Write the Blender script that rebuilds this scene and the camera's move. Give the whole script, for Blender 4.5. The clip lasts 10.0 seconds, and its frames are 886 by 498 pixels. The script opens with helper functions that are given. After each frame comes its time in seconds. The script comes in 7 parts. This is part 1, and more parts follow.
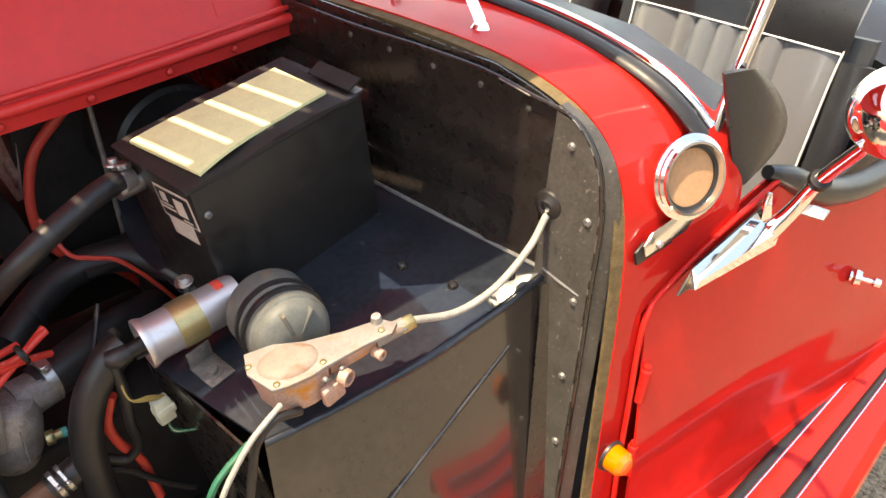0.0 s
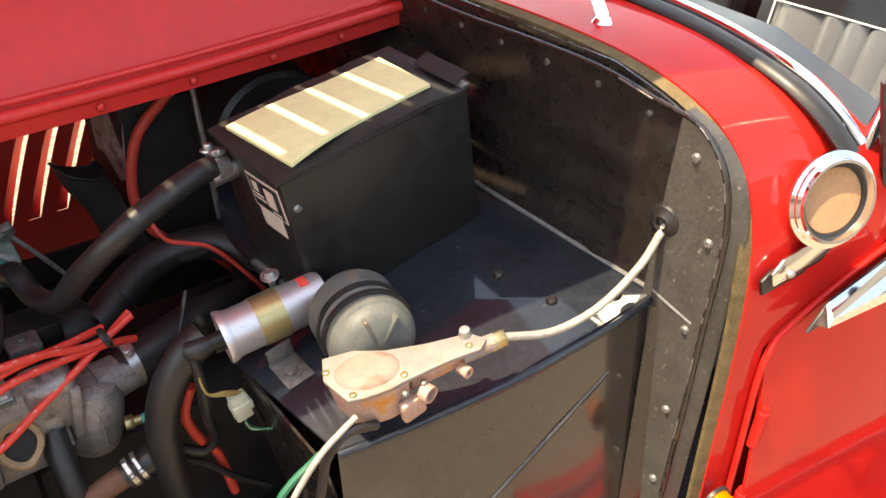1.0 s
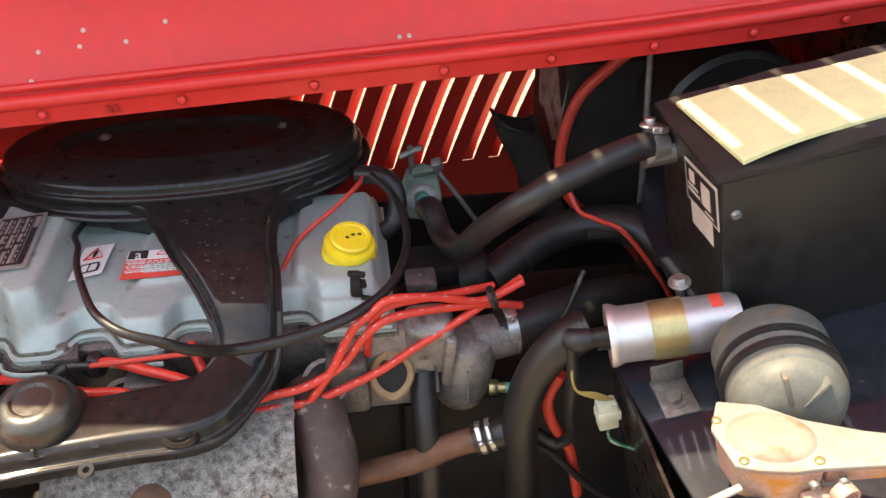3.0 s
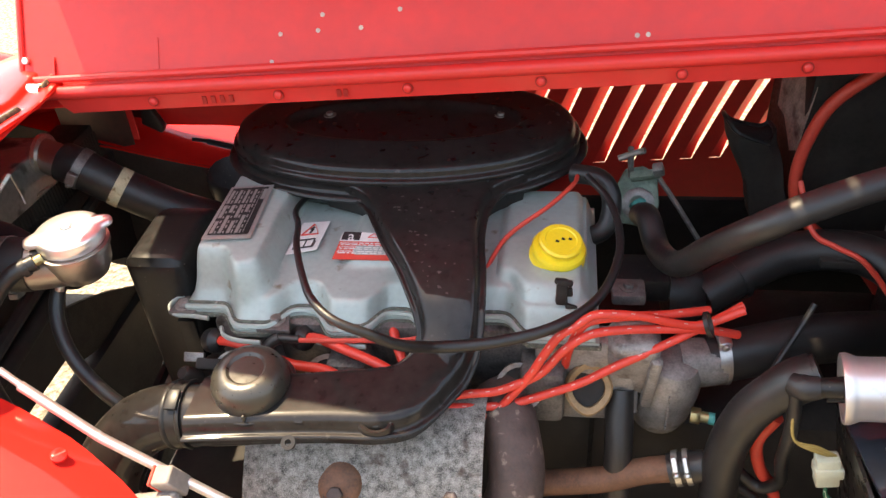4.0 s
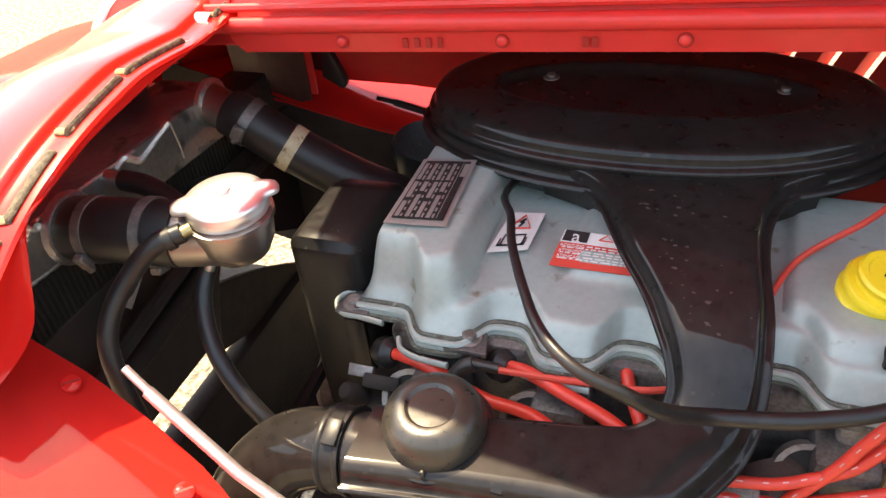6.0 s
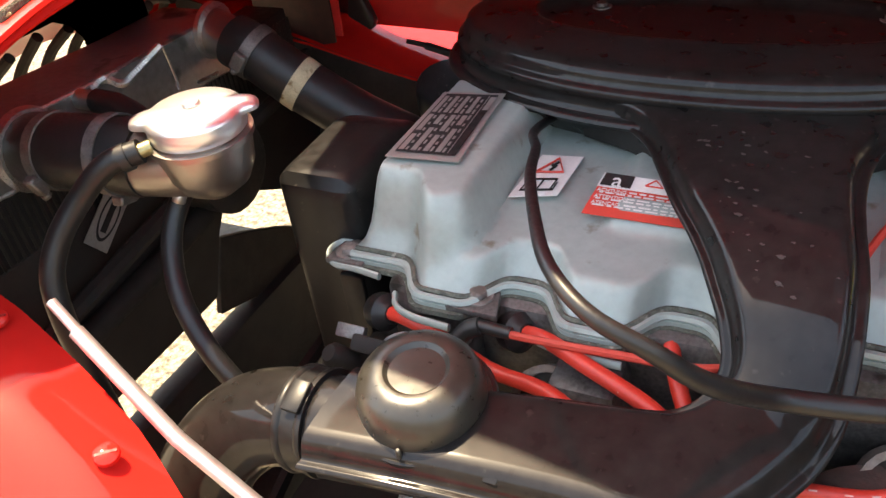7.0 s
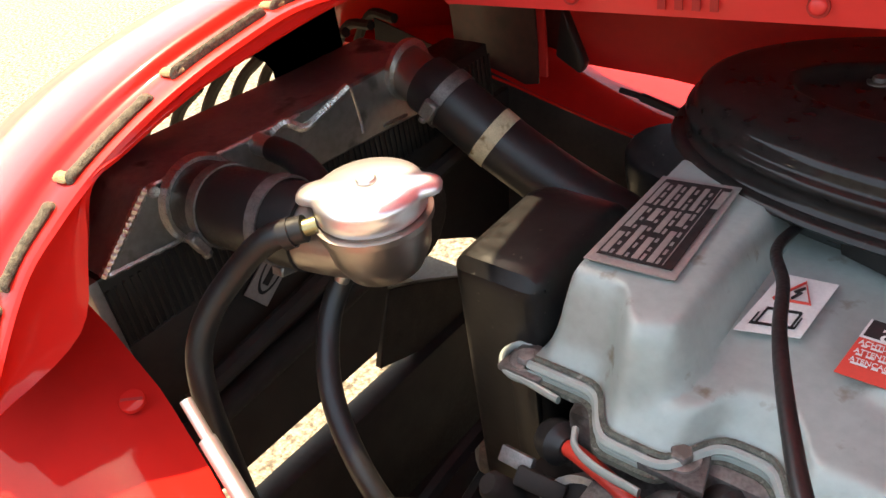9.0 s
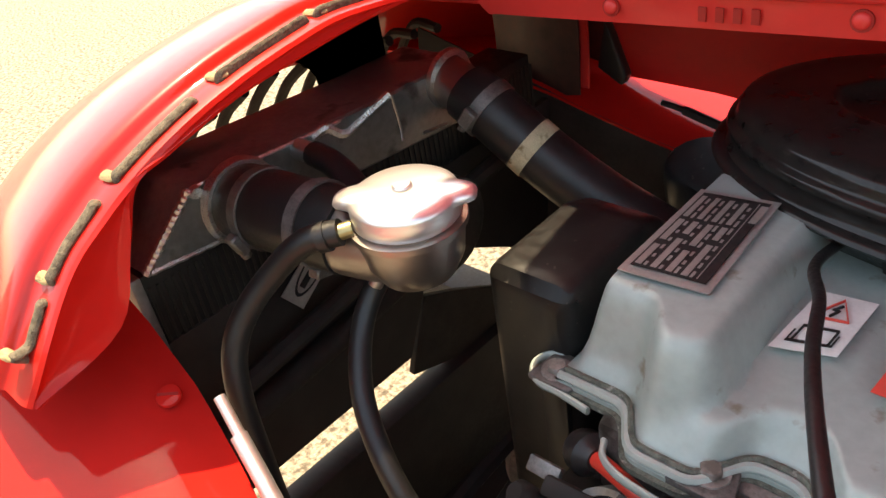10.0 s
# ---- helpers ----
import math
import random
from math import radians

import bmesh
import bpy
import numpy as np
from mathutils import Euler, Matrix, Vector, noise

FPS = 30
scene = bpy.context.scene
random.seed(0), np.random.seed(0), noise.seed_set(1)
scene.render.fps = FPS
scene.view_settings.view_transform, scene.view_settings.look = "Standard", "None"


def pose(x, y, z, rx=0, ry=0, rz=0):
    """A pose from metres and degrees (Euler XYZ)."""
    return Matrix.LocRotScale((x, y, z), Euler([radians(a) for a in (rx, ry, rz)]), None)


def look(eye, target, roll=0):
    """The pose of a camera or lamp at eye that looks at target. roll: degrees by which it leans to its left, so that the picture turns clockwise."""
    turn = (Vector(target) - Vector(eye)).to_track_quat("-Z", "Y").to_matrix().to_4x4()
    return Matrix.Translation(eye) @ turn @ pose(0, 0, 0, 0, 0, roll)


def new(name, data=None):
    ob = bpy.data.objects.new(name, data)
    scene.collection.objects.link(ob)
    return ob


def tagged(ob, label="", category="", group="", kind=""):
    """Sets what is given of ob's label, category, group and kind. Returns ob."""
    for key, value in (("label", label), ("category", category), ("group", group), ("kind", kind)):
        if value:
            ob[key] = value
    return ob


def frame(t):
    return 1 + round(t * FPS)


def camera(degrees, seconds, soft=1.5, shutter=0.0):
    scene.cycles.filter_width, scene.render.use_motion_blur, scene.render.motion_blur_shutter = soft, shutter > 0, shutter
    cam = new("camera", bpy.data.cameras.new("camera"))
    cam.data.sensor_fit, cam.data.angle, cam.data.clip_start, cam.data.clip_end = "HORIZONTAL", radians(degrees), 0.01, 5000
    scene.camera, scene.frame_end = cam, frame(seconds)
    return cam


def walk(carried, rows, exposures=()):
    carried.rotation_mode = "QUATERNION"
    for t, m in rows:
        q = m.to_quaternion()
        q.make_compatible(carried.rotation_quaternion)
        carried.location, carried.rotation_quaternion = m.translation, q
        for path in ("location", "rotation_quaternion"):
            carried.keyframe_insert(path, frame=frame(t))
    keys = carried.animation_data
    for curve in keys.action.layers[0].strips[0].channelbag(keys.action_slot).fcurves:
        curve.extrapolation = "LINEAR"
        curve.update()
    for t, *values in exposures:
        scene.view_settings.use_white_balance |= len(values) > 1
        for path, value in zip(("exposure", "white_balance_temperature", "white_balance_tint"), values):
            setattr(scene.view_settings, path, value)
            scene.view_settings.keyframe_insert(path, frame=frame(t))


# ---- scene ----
cam = camera(58.4, 10.0)

PATH = [
    (0, (0.111, -0.856, 1.422), (1.394, 0.224, 0.331), 4.1),
    (0.5, (0.153, -0.847, 1.41), (1.356, 0.311, 0.308), 3.8),
    (1, (0.161, -0.818, 1.395), (1.251, 0.44, 0.286), 3.2),
    (1.5, (0.182, -0.785, 1.37), (1.138, 0.575, 0.257), 2.4),
    (1.8, (0.19, -0.759, 1.356), (1.08, 0.633, 0.23), 2.3),
    (2, (0.214, -0.75, 1.342), (1.008, 0.7, 0.215), 1.5),
    (2.5, (0.217, -0.725, 1.333), (0.727, 0.83, 0.183), 0.0),
    (3, (0.194, -0.722, 1.342), (0.372, 0.895, 0.179), -1.2),
    (3.2, (0.204, -0.712, 1.343), (0.229, 0.908, 0.171), -2.6),
    (4.3, (0.156, -0.666, 1.357), (-0.185, 0.888, 0.145), -5.0),
    (4.5, (0.15, -0.654, 1.351), (-0.231, 0.891, 0.138), -5.1),
    (5, (0.119, -0.615, 1.303), (-0.363, 0.902, 0.092), -5.9),
    (5.5, (0.067, -0.566, 1.273), (-0.487, 0.929, 0.065), -6.3),
    (5.7, (0.055, -0.547, 1.267), (-0.535, 0.929, 0.054), -6.8),
    (7, (0.061, -0.453, 1.141), (-0.736, 0.954, -0.036), -8.0),
    (7.5, (0.036, -0.421, 1.121), (-0.83, 0.95, -0.049), -8.4),
    (8, (0.018, -0.391, 1.125), (-0.962, 0.91, -0.036), -9.0),
    (8.5, (0.002, -0.362, 1.129), (-1.085, 0.866, -0.015), -9.4),
    (9, (-0.005, -0.36, 1.146), (-1.164, 0.813, 0.014), -9.7),
    (9.5, (-0.003, -0.361, 1.149), (-1.213, 0.779, 0.037), -9.9),
    (10, (0.001, -0.36, 1.146), (-1.243, 0.758, 0.049), -10.0),
]
walk(cam, [(t, look(e, a, r)) for t, e, a, r in PATH], exposures=[(0.0, 2.25, 9500, 10), (2.0, 2.5, 9600, 10), (4.5, 2.7, 9800, 10), (7.0, 2.65, 9800, 10), (8.5, 2.62, 10000, 10), (10.0, 2.27, 10300, 10)])

# ---- world and sun ----
SUN_DIR = Vector((-0.35, 0.125, 0.93)).normalized()
world = bpy.data.worlds.new("world")
scene.world = world
world.use_nodes = True
wn = world.node_tree
sky = wn.nodes.new("ShaderNodeTexSky")
sky.sky_type = "NISHITA"
sky.sun_disc = False
sky.sun_elevation = math.asin(SUN_DIR.z)
sky.sun_rotation = math.atan2(SUN_DIR.x, SUN_DIR.y)
wn.nodes["Background"].inputs["Strength"].default_value = 0.15
wn.links.new(sky.outputs["Color"], wn.nodes["Background"].inputs["Color"])
sun = new("sun", bpy.data.lights.new("sun", "SUN"))
sun.data.energy = 2.0
sun.data.angle = radians(0.6)
sun.data.color = (1.0, 0.95, 0.86)
sun.matrix_world = look(SUN_DIR * 20, (0, 0, 0))


# ---- materials ----
def mat(name, color, rough=0.5, metal=0.0, coat=0.0, var=0.25, scale=40.0, bump=0.0, bump_scale=200.0, dirt=None, dirt_amount=0.0, dirt_scale=14.0, dirt_rough=0.8, rvar=1.0, spec=0.5):
    """Base colour varied at two scales, optional dirt patches, bump and coat."""
    m = bpy.data.materials.new(name)
    m.use_nodes = True
    nt = m.node_tree
    b = nt.nodes["Principled BSDF"]
    b.inputs["Metallic"].default_value = metal
    b.inputs["Coat Weight"].default_value = coat
    b.inputs["Specular IOR Level"].default_value = spec
    b.inputs["Coat Roughness"].default_value = 0.06
    tc = nt.nodes.new("ShaderNodeTexCoord")

    def nz(sc, detail=4.0):
        n = nt.nodes.new("ShaderNodeTexNoise")
        n.inputs["Scale"].default_value = sc
        n.inputs["Detail"].default_value = detail
        nt.links.new(tc.outputs["Object"], n.inputs["Vector"])
        return n.outputs["Fac"]

    def ramp(fac, lo, hi, a, c):
        r = nt.nodes.new("ShaderNodeMapRange")
        r.inputs["From Min"].default_value, r.inputs["From Max"].default_value = lo, hi
        r.inputs["To Min"].default_value, r.inputs["To Max"].default_value = a, c
        nt.links.new(fac, r.inputs["Value"])
        return r.outputs["Result"]

    n1, n2 = nz(scale), nz(scale * 6.3, 6.0)
    add = nt.nodes.new("ShaderNodeMath")
    nt.links.new(n1, add.inputs[0])
    nt.links.new(n2, add.inputs[1])
    fac = ramp(add.outputs[0], 0.7, 1.3, 1 - var, 1 + var)
    mix = nt.nodes.new("ShaderNodeMix")
    mix.data_type, mix.blend_type = "RGBA", "MULTIPLY"
    mix.inputs[0].default_value = 1.0
    mix.inputs[6].default_value = (*color, 1)
    nt.links.new(fac, mix.inputs[7])
    out = mix.outputs[2]
    rr = ramp(n2, 0.3, 0.7, max(0.02, rough * (1 - 0.2 * rvar)), min(1.0, rough * (1 + 0.25 * rvar)))
    if dirt:
        d = ramp(nz(dirt_scale, 8.0), 0.62 - 0.2 * dirt_amount, 0.72 - 0.12 * dirt_amount, 0.0, 1.0)
        dm = nt.nodes.new("ShaderNodeMix")
        dm.data_type = "RGBA"
        nt.links.new(d, dm.inputs[0])
        nt.links.new(out, dm.inputs[6])
        dm.inputs[7].default_value = (*dirt, 1)
        out = dm.outputs[2]
        rm = nt.nodes.new("ShaderNodeMix")
        nt.links.new(d, rm.inputs[0])
        nt.links.new(rr, rm.inputs[2])
        rm.inputs[3].default_value = dirt_rough
        rr = rm.outputs[0]
    nt.links.new(out, b.inputs["Base Color"])
    nt.links.new(rr, b.inputs["Roughness"])
    if bump:
        bn = nt.nodes.new("ShaderNodeBump")
        bn.inputs["Strength"].default_value = bump
        bn.inputs["Distance"].default_value = 0.002
        nt.links.new(nz(bump_scale, 5.0), bn.inputs["Height"])
        nt.links.new(bn.outputs["Normal"], b.inputs["Normal"])
    return m


RED = mat("red_paint", (0.58, 0.021, 0.018), 0.5, coat=0.45, var=0.05, scale=9, bump=0.012, bump_scale=60, rvar=0.3, spec=0.0)
RED_COWL = mat("sunned_red_paint", (0.57, 0.020, 0.016), 0.36, coat=0.6, var=0.05, scale=9, bump=0.012, bump_scale=60, rvar=0.3, spec=0.14)
RED_IN = mat("red_paint_inside", (0.68, 0.034, 0.031), 0.45, coat=0.2, var=0.07, scale=12, bump=0.05, bump_scale=90, spec=0.35)
BLACK_PAINT = mat("black_gloss_paint", (0.019, 0.015, 0.013), 0.28, coat=0.4, var=0.2, scale=10, bump=0.03, bump_scale=16, dirt=(0.07, 0.06, 0.05), dirt_amount=-0.42, dirt_scale=190)
TRAY_PAINT = mat("black_tray_paint", (0.016, 0.020, 0.027), 0.4, coat=0.9, var=0.3, scale=18, bump=0.10, bump_scale=190, dirt=(0.06, 0.058, 0.055), dirt_amount=-0.32, dirt_scale=75, dirt_rough=0.7, spec=0.05)
# Lighter than the bulkhead: sunlight on this strip is put into the colour.
SUNLIT_FLANGE = mat("dusty_sunlit_black", (0.060, 0.054, 0.047), 0.42, var=0.3, scale=30, bump=0.12, bump_scale=150, dirt=(0.20, 0.17, 0.14), dirt_amount=-0.1, dirt_scale=170)
VALANCE = mat("brown_black_paint", (0.035, 0.028, 0.024), 0.2, coat=0.5, var=0.2, scale=10)
BLACK_PLASTIC = mat("black_plastic", (0.0145, 0.0138, 0.0138), 0.36, var=0.35, scale=22, bump=0.06, bump_scale=120, dirt=(0.09, 0.08, 0.07), dirt_amount=-0.25, dirt_scale=180, spec=0.3)
BLACK_STEEL = mat("black_enamel", (0.019, 0.0168, 0.0160), 0.30, coat=0.5, var=0.35, scale=14, bump=0.015, bump_scale=70, dirt=(0.045, 0.040, 0.036), dirt_amount=-0.2, dirt_scale=120, dirt_rough=0.45, spec=0.04, rvar=0.7)
DOME_METAL = mat("dull_plated_dome", (0.034, 0.031, 0.025), 0.31, spec=0.6, metal=0.0, var=0.25, scale=30, bump=0.03, bump_scale=200, rvar=0.8)
DUST = mat("dried_dust", (0.062, 0.055, 0.05), 0.5, var=0.4, scale=200)
MATT_BLACK = mat("matt_black", (0.026, 0.0225, 0.021), 0.6, var=0.4, scale=30, spec=0.25)
BOX_BLACK = mat("satin_black_box", (0.016, 0.0145, 0.0135), 0.42, var=0.25, scale=9, bump=0.05, bump_scale=30)
RUBBER = mat("black_rubber", (0.017, 0.0155, 0.0155), 0.42, var=0.3, scale=60, bump=0.05, bump_scale=300)
RUBBER_GLOSS = mat("glossy_rubber_cable", (0.013, 0.0125, 0.0125), 0.40, var=0.2, scale=60)
COVER = mat("silver_grey_paint", (0.34, 0.40, 0.375), 0.36, metal=0.12, coat=0.12, var=0.10, scale=24, bump=0.05, bump_scale=300, dirt=(0.22, 0.20, 0.15), dirt_amount=-0.05, dirt_scale=45)
ALLOY = mat("cast_alloy", (0.42, 0.40, 0.38), 0.5, metal=0.7, var=0.3, scale=50, bump=0.25, bump_scale=350, dirt=(0.14, 0.11, 0.09), dirt_amount=0.3, dirt_scale=40)
RAD_ALLOY = mat("welded_aluminium", (0.29, 0.283, 0.277), 0.42, metal=0.85, var=0.2, scale=30, rvar=0.5, dirt=(0.10, 0.09, 0.08), dirt_amount=0.1, dirt_scale=25)
CAST = mat("weathered_casting", (0.25, 0.225, 0.21), 0.5, metal=0.35, var=0.35, scale=70, bump=0.35, bump_scale=300, dirt=(0.13, 0.105, 0.09), dirt_amount=0.2, dirt_scale=45)
OILY = mat("oily_casting", (0.13, 0.12, 0.115), 0.55, metal=0.5, var=0.5, scale=60, bump=0.4, bump_scale=300, dirt=(0.03, 0.025, 0.02), dirt_amount=0.4, dirt_scale=30)
FIN = mat("dusty_fin", (0.035, 0.032, 0.030), 0.5, metal=0.5, var=0.4, scale=60)
WELD = mat("weld_bead", (0.62, 0.61, 0.6), 0.3, metal=0.95, var=0.2, scale=300, bump=0.4, bump_scale=400)
CHROME = mat("chrome", (0.86, 0.86, 0.87), 0.06, metal=1.0, var=0.01, rvar=0.1)
POLISHED = mat("polished_alloy", (0.84, 0.83, 0.82), 0.17, metal=1.0, var=0.02, scale=14, rvar=0.2)
CAP_METAL = mat("bright_plated_steel", (0.90, 0.90, 0.90), 0.32, metal=0.85, var=0.01, scale=8, rvar=0.0)
SATIN_CAN = mat("satin_silver_can", (0.72, 0.68, 0.67), 0.40, metal=0.85, var=0.05, scale=22, rvar=0.3, dirt=(0.45, 0.40, 0.36), dirt_amount=-0.05, dirt_scale=40)
STAINED = mat("rust_stained_cream", (0.25, 0.20, 0.165), 0.6, metal=0.1, var=0.15, scale=40, bump=0.2, bump_scale=260, dirt=(0.20, 0.10, 0.055), dirt_amount=0.35, dirt_scale=26, spec=0.3)
NECK_METAL = mat("tarnished_alloy", (0.36, 0.32, 0.30), 0.33, metal=0.95, var=0.04, scale=40, rvar=0.1)
SHROUD = mat("dark_steel", (0.024, 0.020, 0.018), 0.7, var=0.4, scale=60, spec=0.25)
# Dirty paint inside the cowl; the shade there is in its dark maroon too.
SHADED_GRIME = mat("shaded_grimy_paint", (0.060, 0.023, 0.019), 0.5, var=0.4, scale=20, dirt=(0.05, 0.035, 0.025), dirt_amount=0.1, dirt_scale=30)
STEEL = mat("zinc_steel", (0.5, 0.49, 0.47), 0.36, metal=0.9, var=0.15, scale=60, rvar=0.4)
DULL_STEEL = mat("dull_steel", (0.22, 0.21, 0.20), 0.5, metal=0.7, var=0.35, scale=120, dirt=(0.12, 0.07, 0.04), dirt_amount=0.2)
BRASS = mat("brass", (0.44, 0.36, 0.18), 0.36, metal=0.8, var=0.12, scale=60, rvar=0.4)
COPPER_RUST = mat("rusty_pipe", (0.16, 0.075, 0.045), 0.65, metal=0.3, var=0.4, scale=60, bump=0.3, bump_scale=200)
MANIFOLD = mat("exhaust_iron", (0.075, 0.048, 0.042), 0.7, var=0.35, scale=60, bump=0.4, bump_scale=260, dirt=(0.33, 0.26, 0.2), dirt_amount=0.05, dirt_scale=60)
SHIELD = mat("corroded_alloy_shield", (0.21, 0.20, 0.18), 0.75, metal=0.1, var=0.85, scale=130, bump=0.7, bump_scale=300, dirt=(0.075, 0.05, 0.04), dirt_amount=0.05, dirt_scale=40)
YELLOW = mat("yellow_plastic", (0.88, 0.64, 0.04), 0.35, var=0.06, scale=60)
PAD = mat("pale_foam_filter", (0.80, 0.74, 0.38), 0.9, var=0.08, scale=50, bump=0.35, bump_scale=700)
LEAD_RED = mat("red_silicone", (0.66, 0.045, 0.03), 0.4, var=0.1, scale=60)
LEAD_PRINT = mat("worn_pink_print", (0.62, 0.34, 0.30), 0.5, var=0.2)
WIRE_RED = mat("red_wire", (0.62, 0.06, 0.04), 0.45, var=0.1, scale=80)
CREAM = mat("weathered_cream_alloy", (0.24, 0.212, 0.19), 0.55, metal=0.1, var=0.15, scale=40, bump=0.25, bump_scale=260, dirt=(0.30, 0.165, 0.085), dirt_amount=0.12, dirt_scale=24, spec=0.3)
CREAM_RUST = mat("rust_stained_alloy", (0.44, 0.27, 0.21), 0.55, metal=0.1, var=0.3, scale=50, bump=0.3, bump_scale=260, dirt=(0.55, 0.22, 0.03), dirt_amount=0.3, dirt_scale=30)
MOTOR_GREY = mat("grey_green_steel", (0.11, 0.116, 0.106), 0.58, metal=0.15, var=0.25, scale=50, dirt=(0.17, 0.13, 0.09), dirt_amount=0.2, dirt_scale=30)
WHITE_LABEL = mat("white_label", (0.72, 0.71, 0.68), 0.5, var=0.08, scale=80)
RED_LABEL = mat("red_label", (0.72, 0.07, 0.05), 0.45, var=0.06, scale=80)
INK = mat("black_ink", (0.015, 0.015, 0.015), 0.5, var=0.1)
FOIL = mat("silver_foil_plate", (0.42, 0.40, 0.37), 0.42, metal=0.5, var=0.15, scale=60)
CREAM_LABEL = mat("aged_label", (0.55, 0.47, 0.40), 0.6, var=0.15, scale=90)
TORN = mat("scraped_label", (0.30, 0.24, 0.21), 0.7, var=0.5, scale=60, dirt=(0.085, 0.035, 0.03), dirt_amount=0.45, dirt_scale=38)
YELLOWED = mat("yellowed_paper", (0.55, 0.47, 0.30), 0.7, var=0.2, scale=120, dirt=(0.22, 0.15, 0.07), dirt_amount=0.15, dirt_scale=90)
TEAL = mat("teal_corroded_fitting", (0.05, 0.34, 0.30), 0.6, var=0.3, scale=200)
GREEN_ALLOY = mat("green_grey_casting", (0.14, 0.19, 0.15), 0.6, metal=0.3, var=0.35, scale=120, bump=0.4, bump_scale=350)
PALE_SEAM = mat("pale_grey_seam", (0.16, 0.16, 0.155), 0.4, var=0.3, scale=60)
OLIVE = mat("olive_trim", (0.14, 0.10, 0.05), 0.7, var=0.35, scale=60, bump=0.2, bump_scale=200, spec=0.2)
CORD = mat("woven_lacing", (0.135, 0.108, 0.072), 0.9, var=0.7, scale=260, bump=0.8, bump_scale=900)
CORD_END = mat("tan_lacing_end", (0.42, 0.32, 0.16), 0.9, var=0.4, scale=300, bump=0.8, bump_scale=900)
LEATHER = mat("black_leather", (0.022, 0.022, 0.024), 0.34, var=0.2, scale=40, bump=0.12, bump_scale=300)
# The black leather's silvery sun sheen is put into this grey base.
SHEEN_LEATHER = mat("sheen_grey_leather", (0.15, 0.15, 0.155), 0.24, coat=0.6, var=0.02, scale=14, bump=0.02, bump_scale=220, rvar=0.2)
PIPING = mat("white_piping", (0.7, 0.69, 0.66), 0.5, var=0.05)
AMBER = mat("amber_lens", (0.72, 0.17, 0.006), 0.15, coat=0.8, var=0.05)
CONNECTOR = mat("milky_plastic", (0.5, 0.5, 0.38), 0.4, var=0.08)
CABLE_GREY = mat("grey_sheath", (0.34, 0.32, 0.28), 0.5, var=0.25, scale=120)
GREEN_WIRE = mat("green_wire", (0.012, 0.12, 0.065), 0.45, var=0.1)
YELLOW_WIRE = mat("yellow_wire", (0.36, 0.25, 0.08), 0.45, var=0.1)
# Darker red stands for shade in stampings, screw slots and rivet gaps.
RECESS_RED = mat("shaded_red_paint", (0.34, 0.010, 0.008), 0.5, var=0.1)
TAN_CARD = mat("tan_disc_back", (0.44, 0.25, 0.14), 0.7, var=0.12, scale=30, bump=0.1, bump_scale=300, spec=0.1)

GLASS = bpy.data.materials.new("clear_glass")
GLASS.use_nodes = True
gb = GLASS.node_tree.nodes["Principled BSDF"]
gb.inputs["Transmission Weight"].default_value = 1.0
gb.inputs["Roughness"].default_value = 0.0
gb.inputs["IOR"].default_value = 1.2
gb.inputs["Base Color"].default_value = (0.95, 0.97, 0.96, 1)


def gravel_material():
    m = bpy.data.materials.new("pale_gravel")
    m.use_nodes = True
    nt = m.node_tree
    b = nt.nodes["Principled BSDF"]
    b.inputs["Roughness"].default_value = 0.95
    tc = nt.nodes.new("ShaderNodeTexCoord")
    v = nt.nodes.new("ShaderNodeTexVoronoi")
    v.inputs["Scale"].default_value = 210
    n = nt.nodes.new("ShaderNodeTexNoise")
    n.inputs["Scale"].default_value = 6
    n.inputs["Detail"].default_value = 10
    n3 = nt.nodes.new("ShaderNodeTexNoise")
    n3.inputs["Scale"].default_value = 60
    n3.inputs["Detail"].default_value = 6
    for x in (v, n, n3):
        nt.links.new(tc.outputs["Object"], x.inputs["Vector"])
    cr = nt.nodes.new("ShaderNodeValToRGB")
    cr.color_ramp.elements[0].position, cr.color_ramp.elements[0].color = 0.38, (0.12, 0.09, 0.06, 1)
    cr.color_ramp.elements[1].position, cr.color_ramp.elements[1].color = 0.56, (0.50, 0.415, 0.30, 1)
    nt.links.new(n3.outputs["Fac"], cr.inputs["Fac"])
    mx = nt.nodes.new("ShaderNodeMix")
    mx.data_type = "RGBA"
    mx.inputs[0].default_value = 0.22
    nt.links.new(cr.outputs["Color"], mx.inputs[6])
    mx.inputs[7].default_value = (0.36, 0.30, 0.215, 1)
    mx2 = nt.nodes.new("ShaderNodeMix")
    mx2.data_type, mx2.blend_type = "RGBA", "MULTIPLY"
    mx2.inputs[0].default_value = 0.6
    nt.links.new(mx.outputs[2], mx2.inputs[6])
    bw = nt.nodes.new("ShaderNodeRGBToBW")
    nt.links.new(v.outputs["Color"], bw.inputs["Color"])
    nt.links.new(bw.outputs["Val"], mx2.inputs[7])
    nt.links.new(mx2.outputs[2], b.inputs["Base Color"])
    bn = nt.nodes.new("ShaderNodeBump")
    bn.inputs["Strength"].default_value = 0.35
    bn.inputs["Distance"].default_value = 0.005
    nt.links.new(v.outputs["Distance"], bn.inputs["Height"])
    nt.links.new(bn.outputs["Normal"], b.inputs["Normal"])
    return m


GRAVEL = gravel_material()

GASKET = mat("weathered_gasket", (0.10, 0.105, 0.085), 0.8, var=0.6, scale=160, bump=0.6, bump_scale=420, dirt=(0.30, 0.29, 0.25), dirt_amount=0.1, dirt_scale=220)
# ---- mesh helpers ----
ORIGIN = {}


